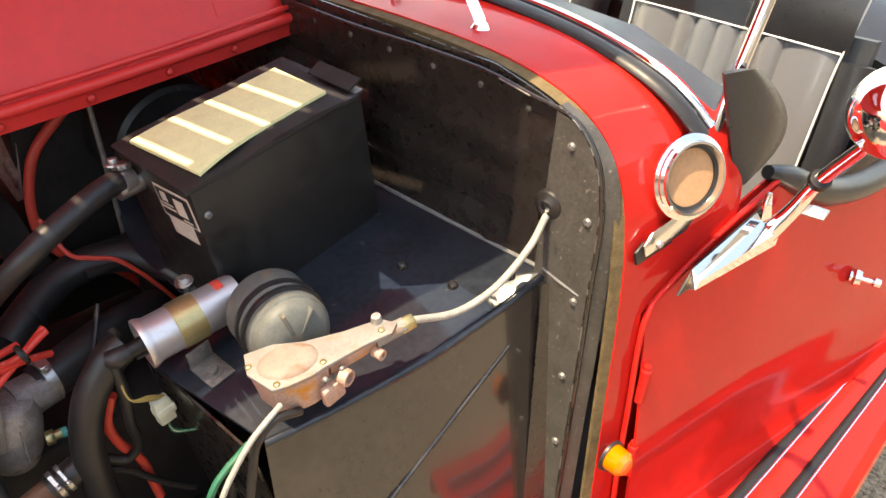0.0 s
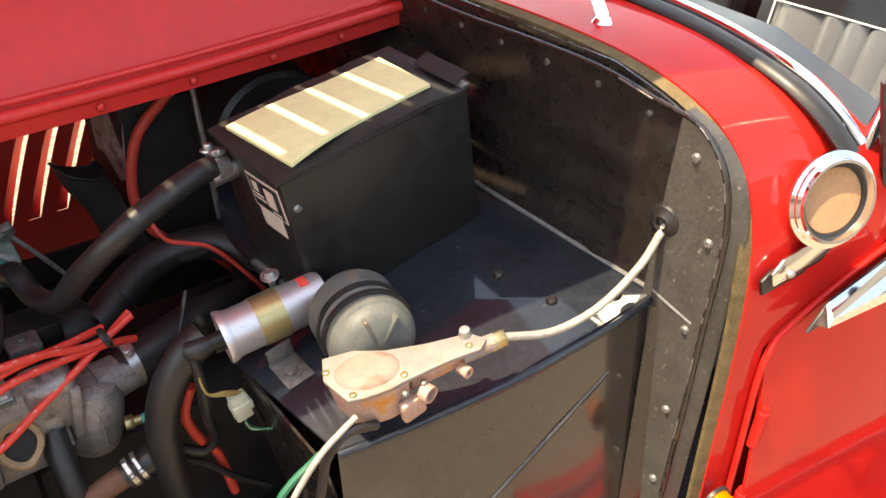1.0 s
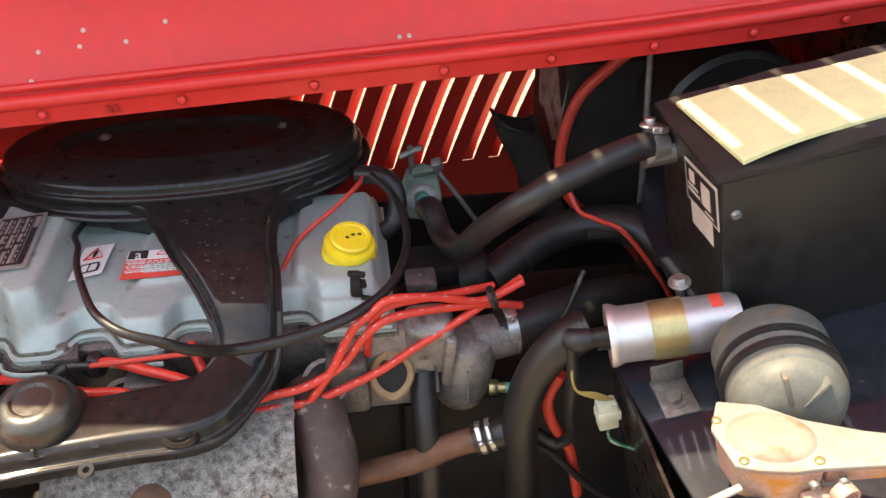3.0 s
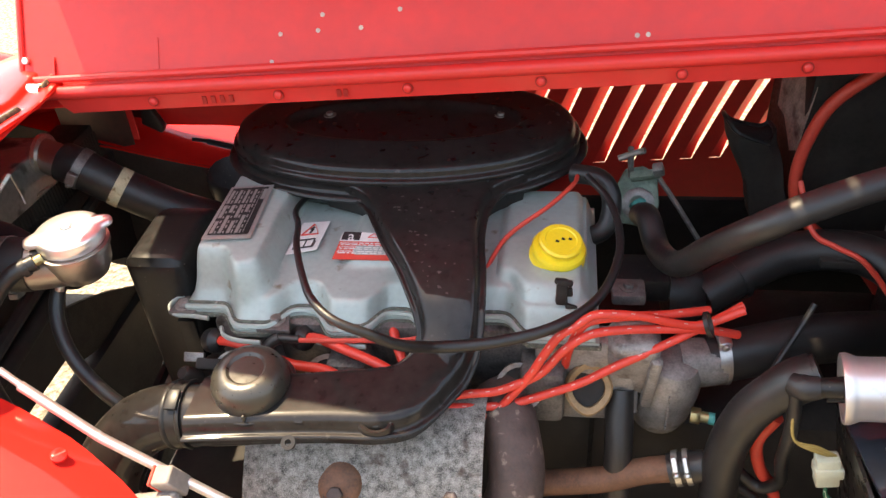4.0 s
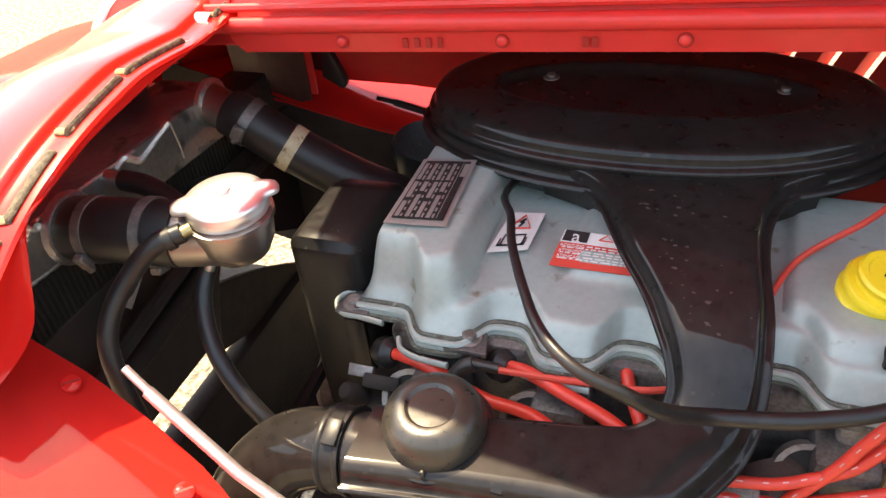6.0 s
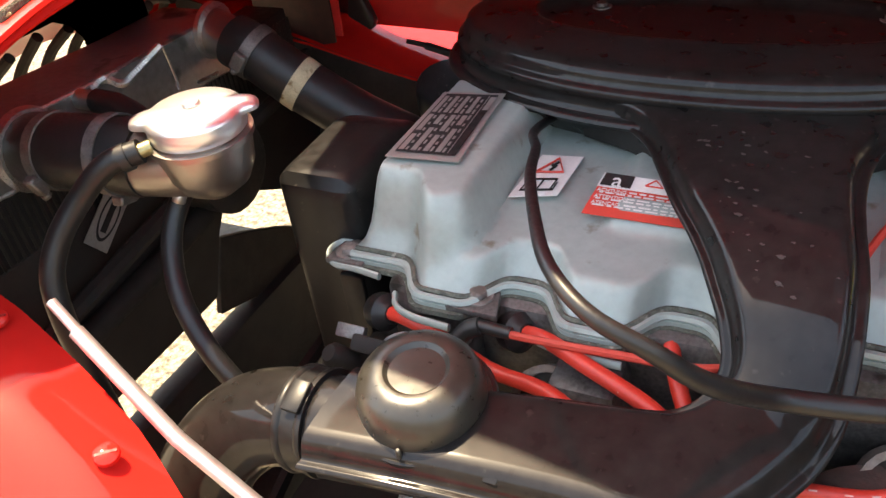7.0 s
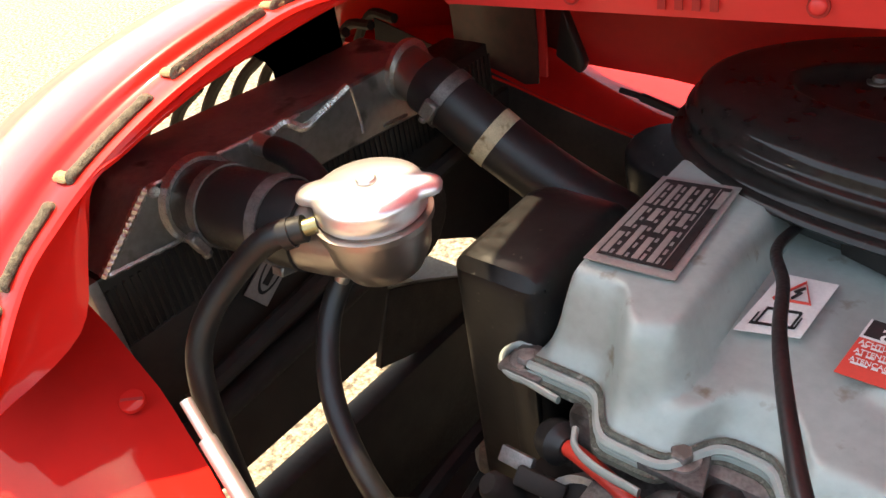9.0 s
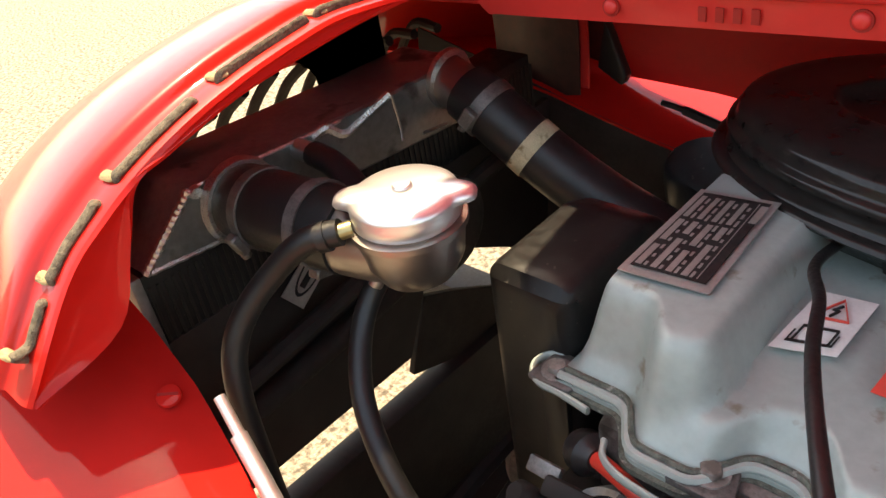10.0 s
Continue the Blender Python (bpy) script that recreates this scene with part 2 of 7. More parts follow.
def mesh_of(name, bm, material, origin, smooth=40):
    bmesh.ops.recalc_face_normals(bm, faces=bm.faces)
    me = bpy.data.meshes.new(name)
    bm.transform(Matrix.Translation(-Vector(origin)))
    bm.to_mesh(me)
    bm.free()
    me.materials.append(material)
    if smooth:
        me.polygons.foreach_set("use_smooth", [True] * len(me.polygons))
        me.set_sharp_from_angle(angle=radians(smooth))
    return me


def thing(name, origin, label, category, group="", kind=""):
    ob = new(name)
    ob.empty_display_size = 0.02
    ob.location = origin
    ORIGIN[ob] = Vector(origin)
    return tagged(ob, label, category, group, kind)


def solo(name, bm, material, label, category, group="", kind="", smooth=40):
    """A thing that is one mesh; its origin is at the base of its box."""
    lo = [min(v.co[k] for v in bm.verts) for k in range(3)]
    hi = [max(v.co[k] for v in bm.verts) for k in range(3)]
    o = Vector(((lo[0] + hi[0]) / 2, (lo[1] + hi[1]) / 2, lo[2]))
    ob = new(name, mesh_of(name, bm, material, o, smooth))
    ob.location = o
    ORIGIN[ob] = o
    return tagged(ob, label, category, group, kind)


def part(name, bm, material, parent, label="", smooth=40):
    o = ORIGIN[parent]
    ob = new(name, mesh_of(name, bm, material, o, smooth))
    ob.parent = parent
    ORIGIN[ob] = o
    return tagged(ob, label)


def frame_to(p, zdir, xdir=(1, 0, 0)):
    """A matrix at p whose z axis is zdir."""
    z = Vector(zdir).normalized()
    x = Vector(xdir)
    x = x - z * x.dot(z)
    if x.length < 1e-4:
        x = Vector((0, 1, 0)) - z * z.y
    x.normalize()
    y = z.cross(x)
    return Matrix(((x.x, y.x, z.x, p[0]), (x.y, y.y, z.y, p[1]), (x.z, y.z, z.z, p[2]), (0, 0, 0, 1)))


def join(*bms):
    out = bms[0]
    for b in bms[1:]:
        me = bpy.data.meshes.new("tmp")
        b.to_mesh(me)
        b.free()
        out.from_mesh(me)
        bpy.data.meshes.remove(me)
    return out


def block(sx, sy, sz, m=None, bevel=0.003, seg=2):
    """A box sx by sy by sz, centred in x and y, base at z 0, bevelled."""
    bm = bmesh.new()
    bmesh.ops.create_cube(bm, size=1.0, matrix=Matrix.Translation((0, 0, sz / 2)) @ Matrix.Diagonal((sx, sy, sz, 1)))
    if bevel:
        bmesh.ops.bevel(bm, geom=bm.edges[:], offset=bevel, segments=seg, profile=0.5, affect="EDGES")
    if m:
        bm.transform(m)
    return bm


def lathe(profile, m=None, seg=32, arc=1.0):
    """Turn (r, z) points round z; closes where r is 0."""
    bm = bmesh.new()
    rings = []
    for r, z in profile:
        if r < 1e-6:
            rings.append([bm.verts.new((0, 0, z))])
        else:
            rings.append([bm.verts.new((r * math.cos(2 * math.pi * k / seg), r * math.sin(2 * math.pi * k / seg), z)) for k in range(seg)])
    for a, b in zip(rings, rings[1:]):
        for k in range(seg):
            j = (k + 1) % seg
            if len(a) == 1 and len(b) == 1:
                continue
            if len(a) == 1:
                bm.faces.new((a[0], b[k], b[j]))
            elif len(b) == 1:
                bm.faces.new((a[k], a[j], b[0]))
            else:
                bm.faces.new((a[k], a[j], b[j], b[k]))
    if m:
        bm.transform(m)
    return bm


def curve_points(pts, n=8):
    """A Catmull-Rom line through the points."""
    p = [Vector(q) for q in pts]
    p = [2 * p[0] - p[1]] + p + [2 * p[-1] - p[-2]]
    out = []
    for i in range(1, len(p) - 2):
        for k in range(n):
            t = k / n
            a, b, c, d = p[i - 1], p[i], p[i + 1], p[i + 2]
            out.append(0.5 * (2 * b + (c - a) * t + (2 * a - 5 * b + 4 * c - d) * t * t + (3 * b - a - 3 * c + d) * t**3))
    out.append(p[-2])
    return out


def tube(pts, r, n=8, seg=10, smooth=True, flat=1.0):
    """A round bar along the points; r is a number or one per given point."""
    line = curve_points(pts, n) if smooth else [Vector(q) for q in pts]
    rs = [r] * len(line) if not isinstance(r, (list, tuple)) else [float(a) for a in np.interp(np.linspace(0, len(pts) - 1, len(line)), range(len(pts)), r)]
    bm = bmesh.new()
    up, rings = None, []
    for i, p in enumerate(line):
        d = (line[min(i + 1, len(line) - 1)] - line[max(i - 1, 0)]).normalized()
        if up is None:
            up = Vector((0, 0, 1)) if abs(d.z) < 0.9 else Vector((1, 0, 0))
        up = (up - d * up.dot(d)).normalized()
        side = d.cross(up)
        rings.append([bm.verts.new(p + rs[i] * (math.cos(2 * math.pi * k / seg) * side + flat * math.sin(2 * math.pi * k / seg) * up)) for k in range(seg)])
    for a, b in zip(rings, rings[1:]):
        for k in range(seg):
            j = (k + 1) % seg
            bm.faces.new((a[k], a[j], b[j], b[k]))
    bm.faces.new(rings[0])
    bm.faces.new(rings[-1])
    return bm


def sheet(fn, nu, nv, thick=0.0):
    """A surface from fn(u, v) for u and v from 0 to 1, with a thickness along its normals."""
    bm = bmesh.new()
    g = [[bm.verts.new(fn(i / nu, j / nv)) for j in range(nv + 1)] for i in range(nu + 1)]
    for i in range(nu):
        for j in range(nv):
            bm.faces.new((g[i][j], g[i + 1][j], g[i + 1][j + 1], g[i][j + 1]))
    if thick:
        bmesh.ops.recalc_face_normals(bm, faces=bm.faces)
        bmesh.ops.solidify(bm, geom=bm.faces[:], thickness=thick)
    return bm


def prism(outline, h, m=None, bevel=0.0, seg=2):
    """A flat outline in x and y raised to h."""
    bm = bmesh.new()
    f = bm.faces.new([bm.verts.new((x, y, 0)) for x, y in outline])
    top = bmesh.ops.extrude_face_region(bm, geom=[f])
    bmesh.ops.translate(bm, vec=(0, 0, h), verts=[v for v in top["geom"] if isinstance(v, bmesh.types.BMVert)])
    if bevel:
        bmesh.ops.recalc_face_normals(bm, faces=bm.faces)
        bmesh.ops.bevel(bm, geom=bm.edges[:], offset=bevel, segments=seg, profile=0.5, affect="EDGES")
    if m:
        bm.transform(m)
    return bm


def loft(sections, closed=True, caps=True):
    """Joins rings of points, one after the other."""
    bm = bmesh.new()
    rings = [[bm.verts.new(p) for p in s] for s in sections]
    n = len(rings[0])
    for a, b in zip(rings, rings[1:]):
        for k in range(n if closed else n - 1):
            j = (k + 1) % n
            bm.faces.new((a[k], a[j], b[j], b[k]))
    if caps and closed:
        bm.faces.new(rings[0])
        bm.faces.new(rings[-1])
    return bm


def screw_head(m, r=0.0045, h=0.003, slot=True):
    bm = lathe([(0, h), (r * 0.6, h * 0.95), (r * 0.95, h * 0.4), (r, 0), (r, -0.002)], m, 14)
    if slot:
        bm = join(bm, block(r * 1.5, r * 0.22, 0.0006, m @ Matrix.Translation((0, 0, h * 0.93)), 0))
    return bm


def bolt(m, r=0.006, h=0.005, washer=True):
    hexa = [(r * math.cos(k * math.pi / 3), r * math.sin(k * math.pi / 3)) for k in range(6)]
    bm = prism(hexa, h, m, 0.0006, 1)
    if washer:
        bm = join(bm, lathe([(0, 0.001), (r * 1.6, 0.001), (r * 1.7, -0.001), (0, -0.001)], m, 16))
    return bm


def lerp_table(x, table):
    return float(np.interp(x, [p[0] for p in table], [p[1] for p in table]))


def sstep(a, b, x):
    t = min(1.0, max(0.0, (x - a) / (b - a)))
    return t * t * (3 - 2 * t)


def clamp_band(p, d, r, width=0.011, material=None, parent=None, at=(0, 0, 1)):
    """A worm-drive clip round a hose at p along d."""
    m = frame_to(p, d)
    bm = lathe([(r + 0.0002, -width / 2), (r + 0.0016, -width / 2), (r + 0.0016, width / 2), (r + 0.0002, width / 2)], m, 28)
    a = Vector(at)
    z = Vector(d).normalized()
    a = (a - z * a.dot(z)).normalized()
    k = frame_to(Vector(p) + a * (r + 0.001), a, d)
    bm = join(bm, block(width * 1.1, 0.016, 0.007, k, 0.0012, 1), bolt(frame_to(Vector(p) + a * (r + 0.005) + z.cross(a) * 0.008, z.cross(a)), 0.0038, 0.004, False))
    return part("hose_clip", bm, material or STEEL, parent, "worm-drive steel hose clip")


def hose_with_clip(name, pts, r, material, label):
    """A bent rubber hose and the thin wire clip at its first end."""
    h = thing(name, pts[0], label, "hose")
    part("hose", tube(pts, r, 8, 16), material, h)
    p, q = Vector(pts[0]), Vector(pts[1])
    part("hose_clip", lathe([(r, -0.003), (r + 0.0012, -0.003), (r + 0.0012, 0.003), (r, 0.003)], frame_to(p.lerp(q, 0.45), q - p), 20), RUBBER, h)
    return h


# ---- ground ----
ground = solo("ground", sheet(lambda u, v: ((u - 0.5) * 4000, (v - 0.5) * 4000, 0), 2, 2), GRAVEL, "pale sunlit gravel yard under the car", "ground", kind="structure", smooth=0)

# Unseen wall behind the camera, added to dim reflections and bounce light.
def plain_wall(u, v):
    return (-7 + 14 * u, -3.6 + 0.01 * math.sin(40 * u) * math.sin(9 * v), 2.0 * v)


wall_material = mat("added_wall_brown", (0.30, 0.25, 0.20), 0.85, var=0.3, scale=3, bump=0.3, bump_scale=40, dirt=(0.03, 0.035, 0.02), dirt_amount=0.3, dirt_scale=2)
solo("unseen_wall", sheet(plain_wall, 30, 10, 0.2), wall_material, "unseen plain wall behind the camera, added to shape the light", "wall", kind="structure")

# ---- car body ----
SECTION = [(0.0, 1.118), (-0.2, 1.122), (-0.33, 1.117), (-0.42, 1.098), (-0.475, 1.066), (-0.508, 1.015), (-0.525, 0.95), (-0.536, 0.85), (-0.546, 0.7), (-0.56, 0.5), (-0.58, 0.3)]
SEC_LINE = curve_points([(0, y, z) for y, z in SECTION], 6)
SEC_LEN = np.r_[0, np.cumsum([(b - a).length for a, b in zip(SEC_LINE, SEC_LINE[1:])])]


def section(d):
    """The body's half section, d metres from the crown."""
    return float(np.interp(d, SEC_LEN, [p.y for p in SEC_LINE])), float(np.interp(d, SEC_LEN, [p.z for p in SEC_LINE]))


def side_y(x, z):
    return lerp_table(z, [(0.3, -0.58), (0.5, -0.56), (0.7, -0.546), (0.85, -0.536), (0.95, -0.525), (1.015, -0.508), (1.066, -0.475), (1.2, -0.42)]) - 0.13 * (x - 0.82)


def body_at(x, d, side=1):
    y, z = section(d)
    k = min(1.0, d / 0.45)
    return (x, side * (y - 0.13 * (x - 0.82) * k), z - 0.05 * (x - 0.82) * (1 - k))


body = thing("car_body", (0.4, 0, 0.0), "red classic roadster body with open engine bay and black bulkhead", "car")


def scuttle(u, v):
    """From the bulkhead edge back to the door shut line and the windscreen."""
    a = abs(2 * v - 1)
    d = a * 0.98 * SEC_LEN[-1]
    z = section(d)[1]
    back = min(0.998 + 0.06 * sstep(0.47, 0.56, d), max(0.868, 0.868 + (z - 0.845) / 0.34))
    return body_at(0.822 + (back - 0.822) * u, d, 1 if v < 0.5 else -1)


part("scuttle", sheet(scuttle, 10, 120, 0.002), RED, body, "glossy red scuttle")
part("scuttle_trim", sheet(lambda u, v: (lambda p: (p[0], p[1] * (0.990 + 0.008 * u), p[2] - 0.006 + 0.0045 * u))(body_at(0.810 + 0.0135 * u, abs(2 * v - 1) * 0.98 * SEC_LEN[-1], 1 if v < 0.5 else -1)), 2, 90, 0.006), OLIVE, body, "olive felt strip round the bulkhead edge")

# bulkhead: a panel with pressed waves, and the riveted edge flange
def bulkhead(u, v):
    a = v * 2 - 1
    y0 = a * 0.5
    d = abs(a) * 1.0
    top = lerp_table(abs(y0), [(0, 1.1125), (0.33, 1.1125), (0.39, 1.099), (0.42, 1.090), (0.455, 1.066), (0.485, 1.01), (0.5, 0.93)])
    z = 0.35 + (top - 0.35) * u
    y = y0 * (1 + 0.10 * max(0, 0.93 - z))
    fade = sstep(-0.40, -0.345, y) * sstep(0.40, 0.345, y)
    w = 2.0 * fade * (0.006 * math.exp(-((z - 1.022 - 0.03 * math.sin(5 * y)) / 0.016) ** 2) - 0.005 * math.exp(-((z - 0.985 + 0.05 * y) / 0.022) ** 2) + 0.006 * math.exp(-((z - 0.935 - 0.02 * math.sin(8 * y)) / 0.016) ** 2))
    w -= 0.003 * math.exp(-((y + 0.35) / 0.012) ** 2) * sstep(1.05, 0.99, z)
    return (0.806 + w, y, z)


part("bulkhead", sheet(bulkhead, 60, 90, 0.003), BLACK_PAINT, body, "black painted steel bulkhead with shallow pressings")
FLANGE = [(-0.4262, 1.094, 0.05), (-0.462, 1.078, 0.056), (-0.489, 1.043, 0.058), (-0.502, 0.993, 0.058), (-0.5055, 0.936, 0.058), (-0.507, 0.87, 0.058), (-0.511, 0.78, 0.06), (-0.515, 0.64, 0.06), (-0.524, 0.40, 0.06)]
fl_out = curve_points([(0, y, z) for y, z, w in FLANGE], 5)


# Inner edge at y -0.426 follows the boundary of sun and shade.
def flange(u, v):
    i = u * (len(fl_out) - 1)
    k = min(int(i), len(fl_out) - 2)
    p = fl_out[k].lerp(fl_out[k + 1], i - k)
    return (0.800, p.y + (-0.426 - p.y) * v, p.z)


part("bulkhead_flange", sheet(flange, 45, 4, 0.004), SUNLIT_FLANGE, body, "dusty black riveted flange, sunlight put into its lighter colour")
def flange_outer(u, v):
    i = u * (len(fl_out) - 1)
    k = min(int(i), len(fl_out) - 2)
    p = fl_out[k].lerp(fl_out[k + 1], i - k)
    t = (fl_out[k + 1] - fl_out[k]).normalized()
    n = Vector((0, t.z, -t.y))
    if n.y > 0:
        n = -n
    q = p + n * 0.011 * v * sstep(0.05, 0.35, u)
    return (0.802 + 0.013 * v, q.y, q.z)


part("flange_outer", sheet(flange_outer, 45, 3, 0.002), SUNLIT_FLANGE, body)
BEAD_LINE = [(0.798, 0.20, 1.10), (0.798, -0.079, 1.098), (0.798, -0.20, 1.102), (0.798, -0.316, 1.103), (0.798, -0.39, 1.094)] + [(0.798, p.y + 0.002, p.z) for p in fl_out[2::3]]
part("flange_bead", tube(BEAD_LINE, 0.003, 3, 8), BLACK_PAINT, body)
worn = curve_points(BEAD_LINE, 6)
rnd = random.Random(11)
k = 20
while k < len(worn) - 4:
    n = rnd.randint(1, 4)
    part("worn_edge", tube([p + Vector((-0.0022, 0.001, 0)) for p in worn[k:k + n + 1]], 0.0012, 1, 5, False), DULL_STEEL, body, "bare metal along the bead")
    k += n + rnd.randint(2, 8)
for y, z in ((-0.455, 1.055), (-0.4905, 0.975), (-0.491, 0.865), (-0.495, 0.75), (-0.503, 0.64)):
    part("rivet", screw_head(frame_to((0.7965, y + 0.004, z), (-1, 0, 0), (0, 1, 0.4)), 0.0055, 0.004), DULL_STEEL, body, "slotted steel screw")
for k, y in enumerate((-0.015, -0.088, -0.161, -0.237, -0.313, -0.384)):
    part("bulkhead_bolt", screw_head(frame_to((0.8035, y, 1.082 if k < 5 else 1.075), (-1, 0, 0), (0, 1, 0.3 * k)), 0.0042, 0.003), OILY, body)
part("flange_weld", tube([(0.797, -0.437, 0.889), (0.796, -0.46, 0.883), (0.797, -0.492, 0.876)], 0.0020, 6, 6), PALE_SEAM, body, "pale sealer seam across the flange")

# body side behind the door shut line, lower front quarter
DOOR_TOP = [(0.86, 0.838), (0.90, 0.858), (1.013, 0.900), (1.172, 0.942), (1.27, 0.893), (1.40, 0.862), (1.6, 0.848), (2.0, 0.846)]


def bodyside(u, v):
    x = 0.864 + 1.3 * u
    z = 0.28 + (lerp_table(x, DOOR_TOP) - 0.001 - 0.28) * v
    return (x, side_y(x, z) + 0.012, z)


part("door_frame_panel", sheet(bodyside, 30, 24, 0.003), RED, body)

TR = Matrix(((0.98058, 0, -0.19612, 0.80), (0, 1, 0, 0), (0.19612, 0, 0.98058, 0.88), (0, 0, 0, 1)))


def on_tray(x, y, z=0.0):
    return TR @ Vector((x, y, z))


# shelf in front of the bulkhead
TRAY_EDGE = [(0.006, -0.437), (-0.04, -0.434), (-0.09, -0.43), (-0.178, -0.418), (-0.26, -0.399), (-0.32, -0.382), (-0.373, -0.364)]
edge = curve_points([(x, y, 0) for x, y in TRAY_EDGE], 4)
outline = [(0.006, 0.30)] + [(p.x, p.y) for p in edge] + [(-0.385, -0.25), (-0.392, -0.165), (-0.305, -0.150), (-0.295, 0.02), (-0.20, 0.30)]
part("shelf", prism(outline, 0.006, TR @ Matrix.Translation((0, 0, -0.006)), 0.0015, 2), TRAY_PAINT, body, "glossy black steel shelf in front of the bulkhead")
part("shelf_roll", tube([on_tray(p.x, p.y - 0.001, -0.004) for p in edge], 0.0055, 1, 10, False), TRAY_PAINT, body)
for x, y in ((-0.098, -0.293), (-0.085, -0.366), (-0.03, -0.41)):
    part("shelf_bolt", screw_head(TR @ Matrix.Translation((x, y, 0.001)), 0.007, 0.005), BLACK_PAINT, body)


# Light caught by the shelf's turned edge, put in as a pale line.
part("shelf_glint", tube([on_tray(0.003, y, 0.002) for y in (-0.425, -0.3, -0.1, 0.1)], 0.0032, 3, 6), PALE_SEAM, body, "pale line on the shelf joint, edge glint put into its colour")


def valance(u, v):
    i = u * (len(edge) - 1)
    k = min(int(i), len(edge) - 2)
    p = edge[k].lerp(edge[k + 1], i - k)
    top = on_tray(p.x, p.y, -0.006)
    return (top.x - 0.022 * v * (1 - u), top.y - 0.055 * v, top.z - 0.42 * v)


part("valance", sheet(valance, 30, 14, 0.003), VALANCE, body, "brown-black painted valance below the shelf")
part("valance_gusset", sheet(lambda u, v: (0.793 - 0.026 * v + (0.007 + 0.030 * v) * u, -0.442 - 0.045 * v - 0.012 * u - 0.012 * u * v, 0.872 - 0.42 * v), 4, 10, 0.002), BLACK_PAINT, body, "black gusset between valance and bulkhead")
# Dark line reflected in the valance, put in as a thin black bar.
part("valance_reflection", tube([(0.742, -0.4405, 0.800), (0.66, -0.437, 0.745), (0.55, -0.425, 0.655)], 0.0032, 5, 8), BLACK_PAINT, body, "dark reflected line across the valance, added as a bar")
part("shelf_front_panel", sheet(lambda u, v: on_tray(-0.387 + 0.01 * v, -0.36 + 0.20 * u, -0.006 - 0.4 * v), 6, 6, 0.003), BLACK_PAINT, body)

# front cowl
COWL = [(0.0, 1.008), (0.05, 1.0135), (0.085, 1.0155), (0.12, 1.0115), (0.152, 1.006), (0.187, 0.997), (0.222, 0.984), (0.250, 0.969), (0.277, 0.949), (0.318, 0.90)]
COWL_IN = [(0.0, 1.006), (0.05, 1.006), (0.085, 1.004), (0.145, 0.998), (0.175, 0.992), (0.205, 0.984), (0.226, 0.977), (0.240, 0.95), (0.262, 0.912), (0.314, 0.895)]
co = curve_points([(0, -y, z) for y, z in COWL], 5)
ci = curve_points([(0, -y, z) for y, z in COWL_IN], 5)


def cowl_mirror(line):
    return [Vector((p.x, -p.y, p.z)) for p in reversed(line)][:-1] + list(line)


CO, CI = cowl_mirror(co), cowl_mirror(ci)
NC = len(CO) - 1


def pick(line, u):
    i = u * (len(line) - 1)
    k = min(int(i), len(line) - 2)
    return line[k].lerp(line[k + 1], i - k)


# ledge for the bonnet edge, a step up, then the dome: distance forward, rise
COWL_RISE = [(0.0, 0.0), (0.004, 0.0012), (0.022, 0.0012), (0.0245, 0.003), (0.026, 0.0062), (0.030, 0.0078), (0.06, 0.009), (0.35, 0.010)]
COWL_STEPS = [0.0, 0.004, 0.012, 0.022, 0.0235, 0.0248, 0.0262, 0.030, 0.038, 0.05, 0.07, 0.09, 0.11, 0.135, 0.16, 0.19, 0.22, 0.25, 0.28, 0.31, 0.33]


def cowl_skin(u, v):
    p = pick(CO, u)
    f = COWL_STEPS[min(len(COWL_STEPS) - 1, int(round(v * (len(COWL_STEPS) - 1))))]
    d = max(0.0, f - 0.035)
    out = Vector((0, p.y * 0.9, p.z - 0.78)).normalized() * lerp_table(f, COWL_RISE)
    return (-0.365 - f, p.y * (1 - 0.22 * d) + out.y, p.z + out.z - 0.05 * d - 1.6 * d * d)


cowl = part("radiator_cowl", sheet(cowl_skin, NC, len(COWL_STEPS) - 1, 0.002), RED_COWL, body, "glossy red radiator cowl", 50)
part("grille_trim", tube([Vector(cowl_skin(0.5 + a, 0.895)) + Vector((0, 0, 0.003)) for a in (-0.20, -0.16, -0.1, -0.05, 0.0, 0.02)], 0.005, 5, 10), CHROME, cowl, "chrome strip round the grille mouth")
part("cowl_flange", sheet(lambda u, v: (lambda a, b: (-0.365 - 0.004 * math.sin(v * math.pi), a.y * (1 - v) + b.y * v, a.z * (1 - v) + b.z * v))(pick(CO, u), pick(CI, u)), NC, 6, 0.003), RED, cowl)
part("cowl_return", sheet(lambda u, v: (lambda b: (-0.367 - 0.05 * v, b.y * (1 + 0.02 * v), b.z + 0.006 * v))(pick(CI, u)), NC, 3), SHADED_GRIME, cowl)
# flat woven lacing threaded through slots in the ledge: start and end across the car
def on_ledge(y, lift):
    k = min(range(len(CO)), key=lambda i: abs(CO[i].y - y) + (0 if CO[i].z > 0.88 else 9))
    a, b = CO[max(0, k - 1)], CO[min(len(CO) - 1, k + 1)]
    n = Vector((0, a.z - b.z, b.y - a.y)).normalized()
    if n.z < 0:
        n = -n
    z = float(np.interp(-y, [-q.y for q in CO[2:-2]], [q.z for q in CO[2:-2]]))
    return Vector((-0.3765, y, z)) + n * lift


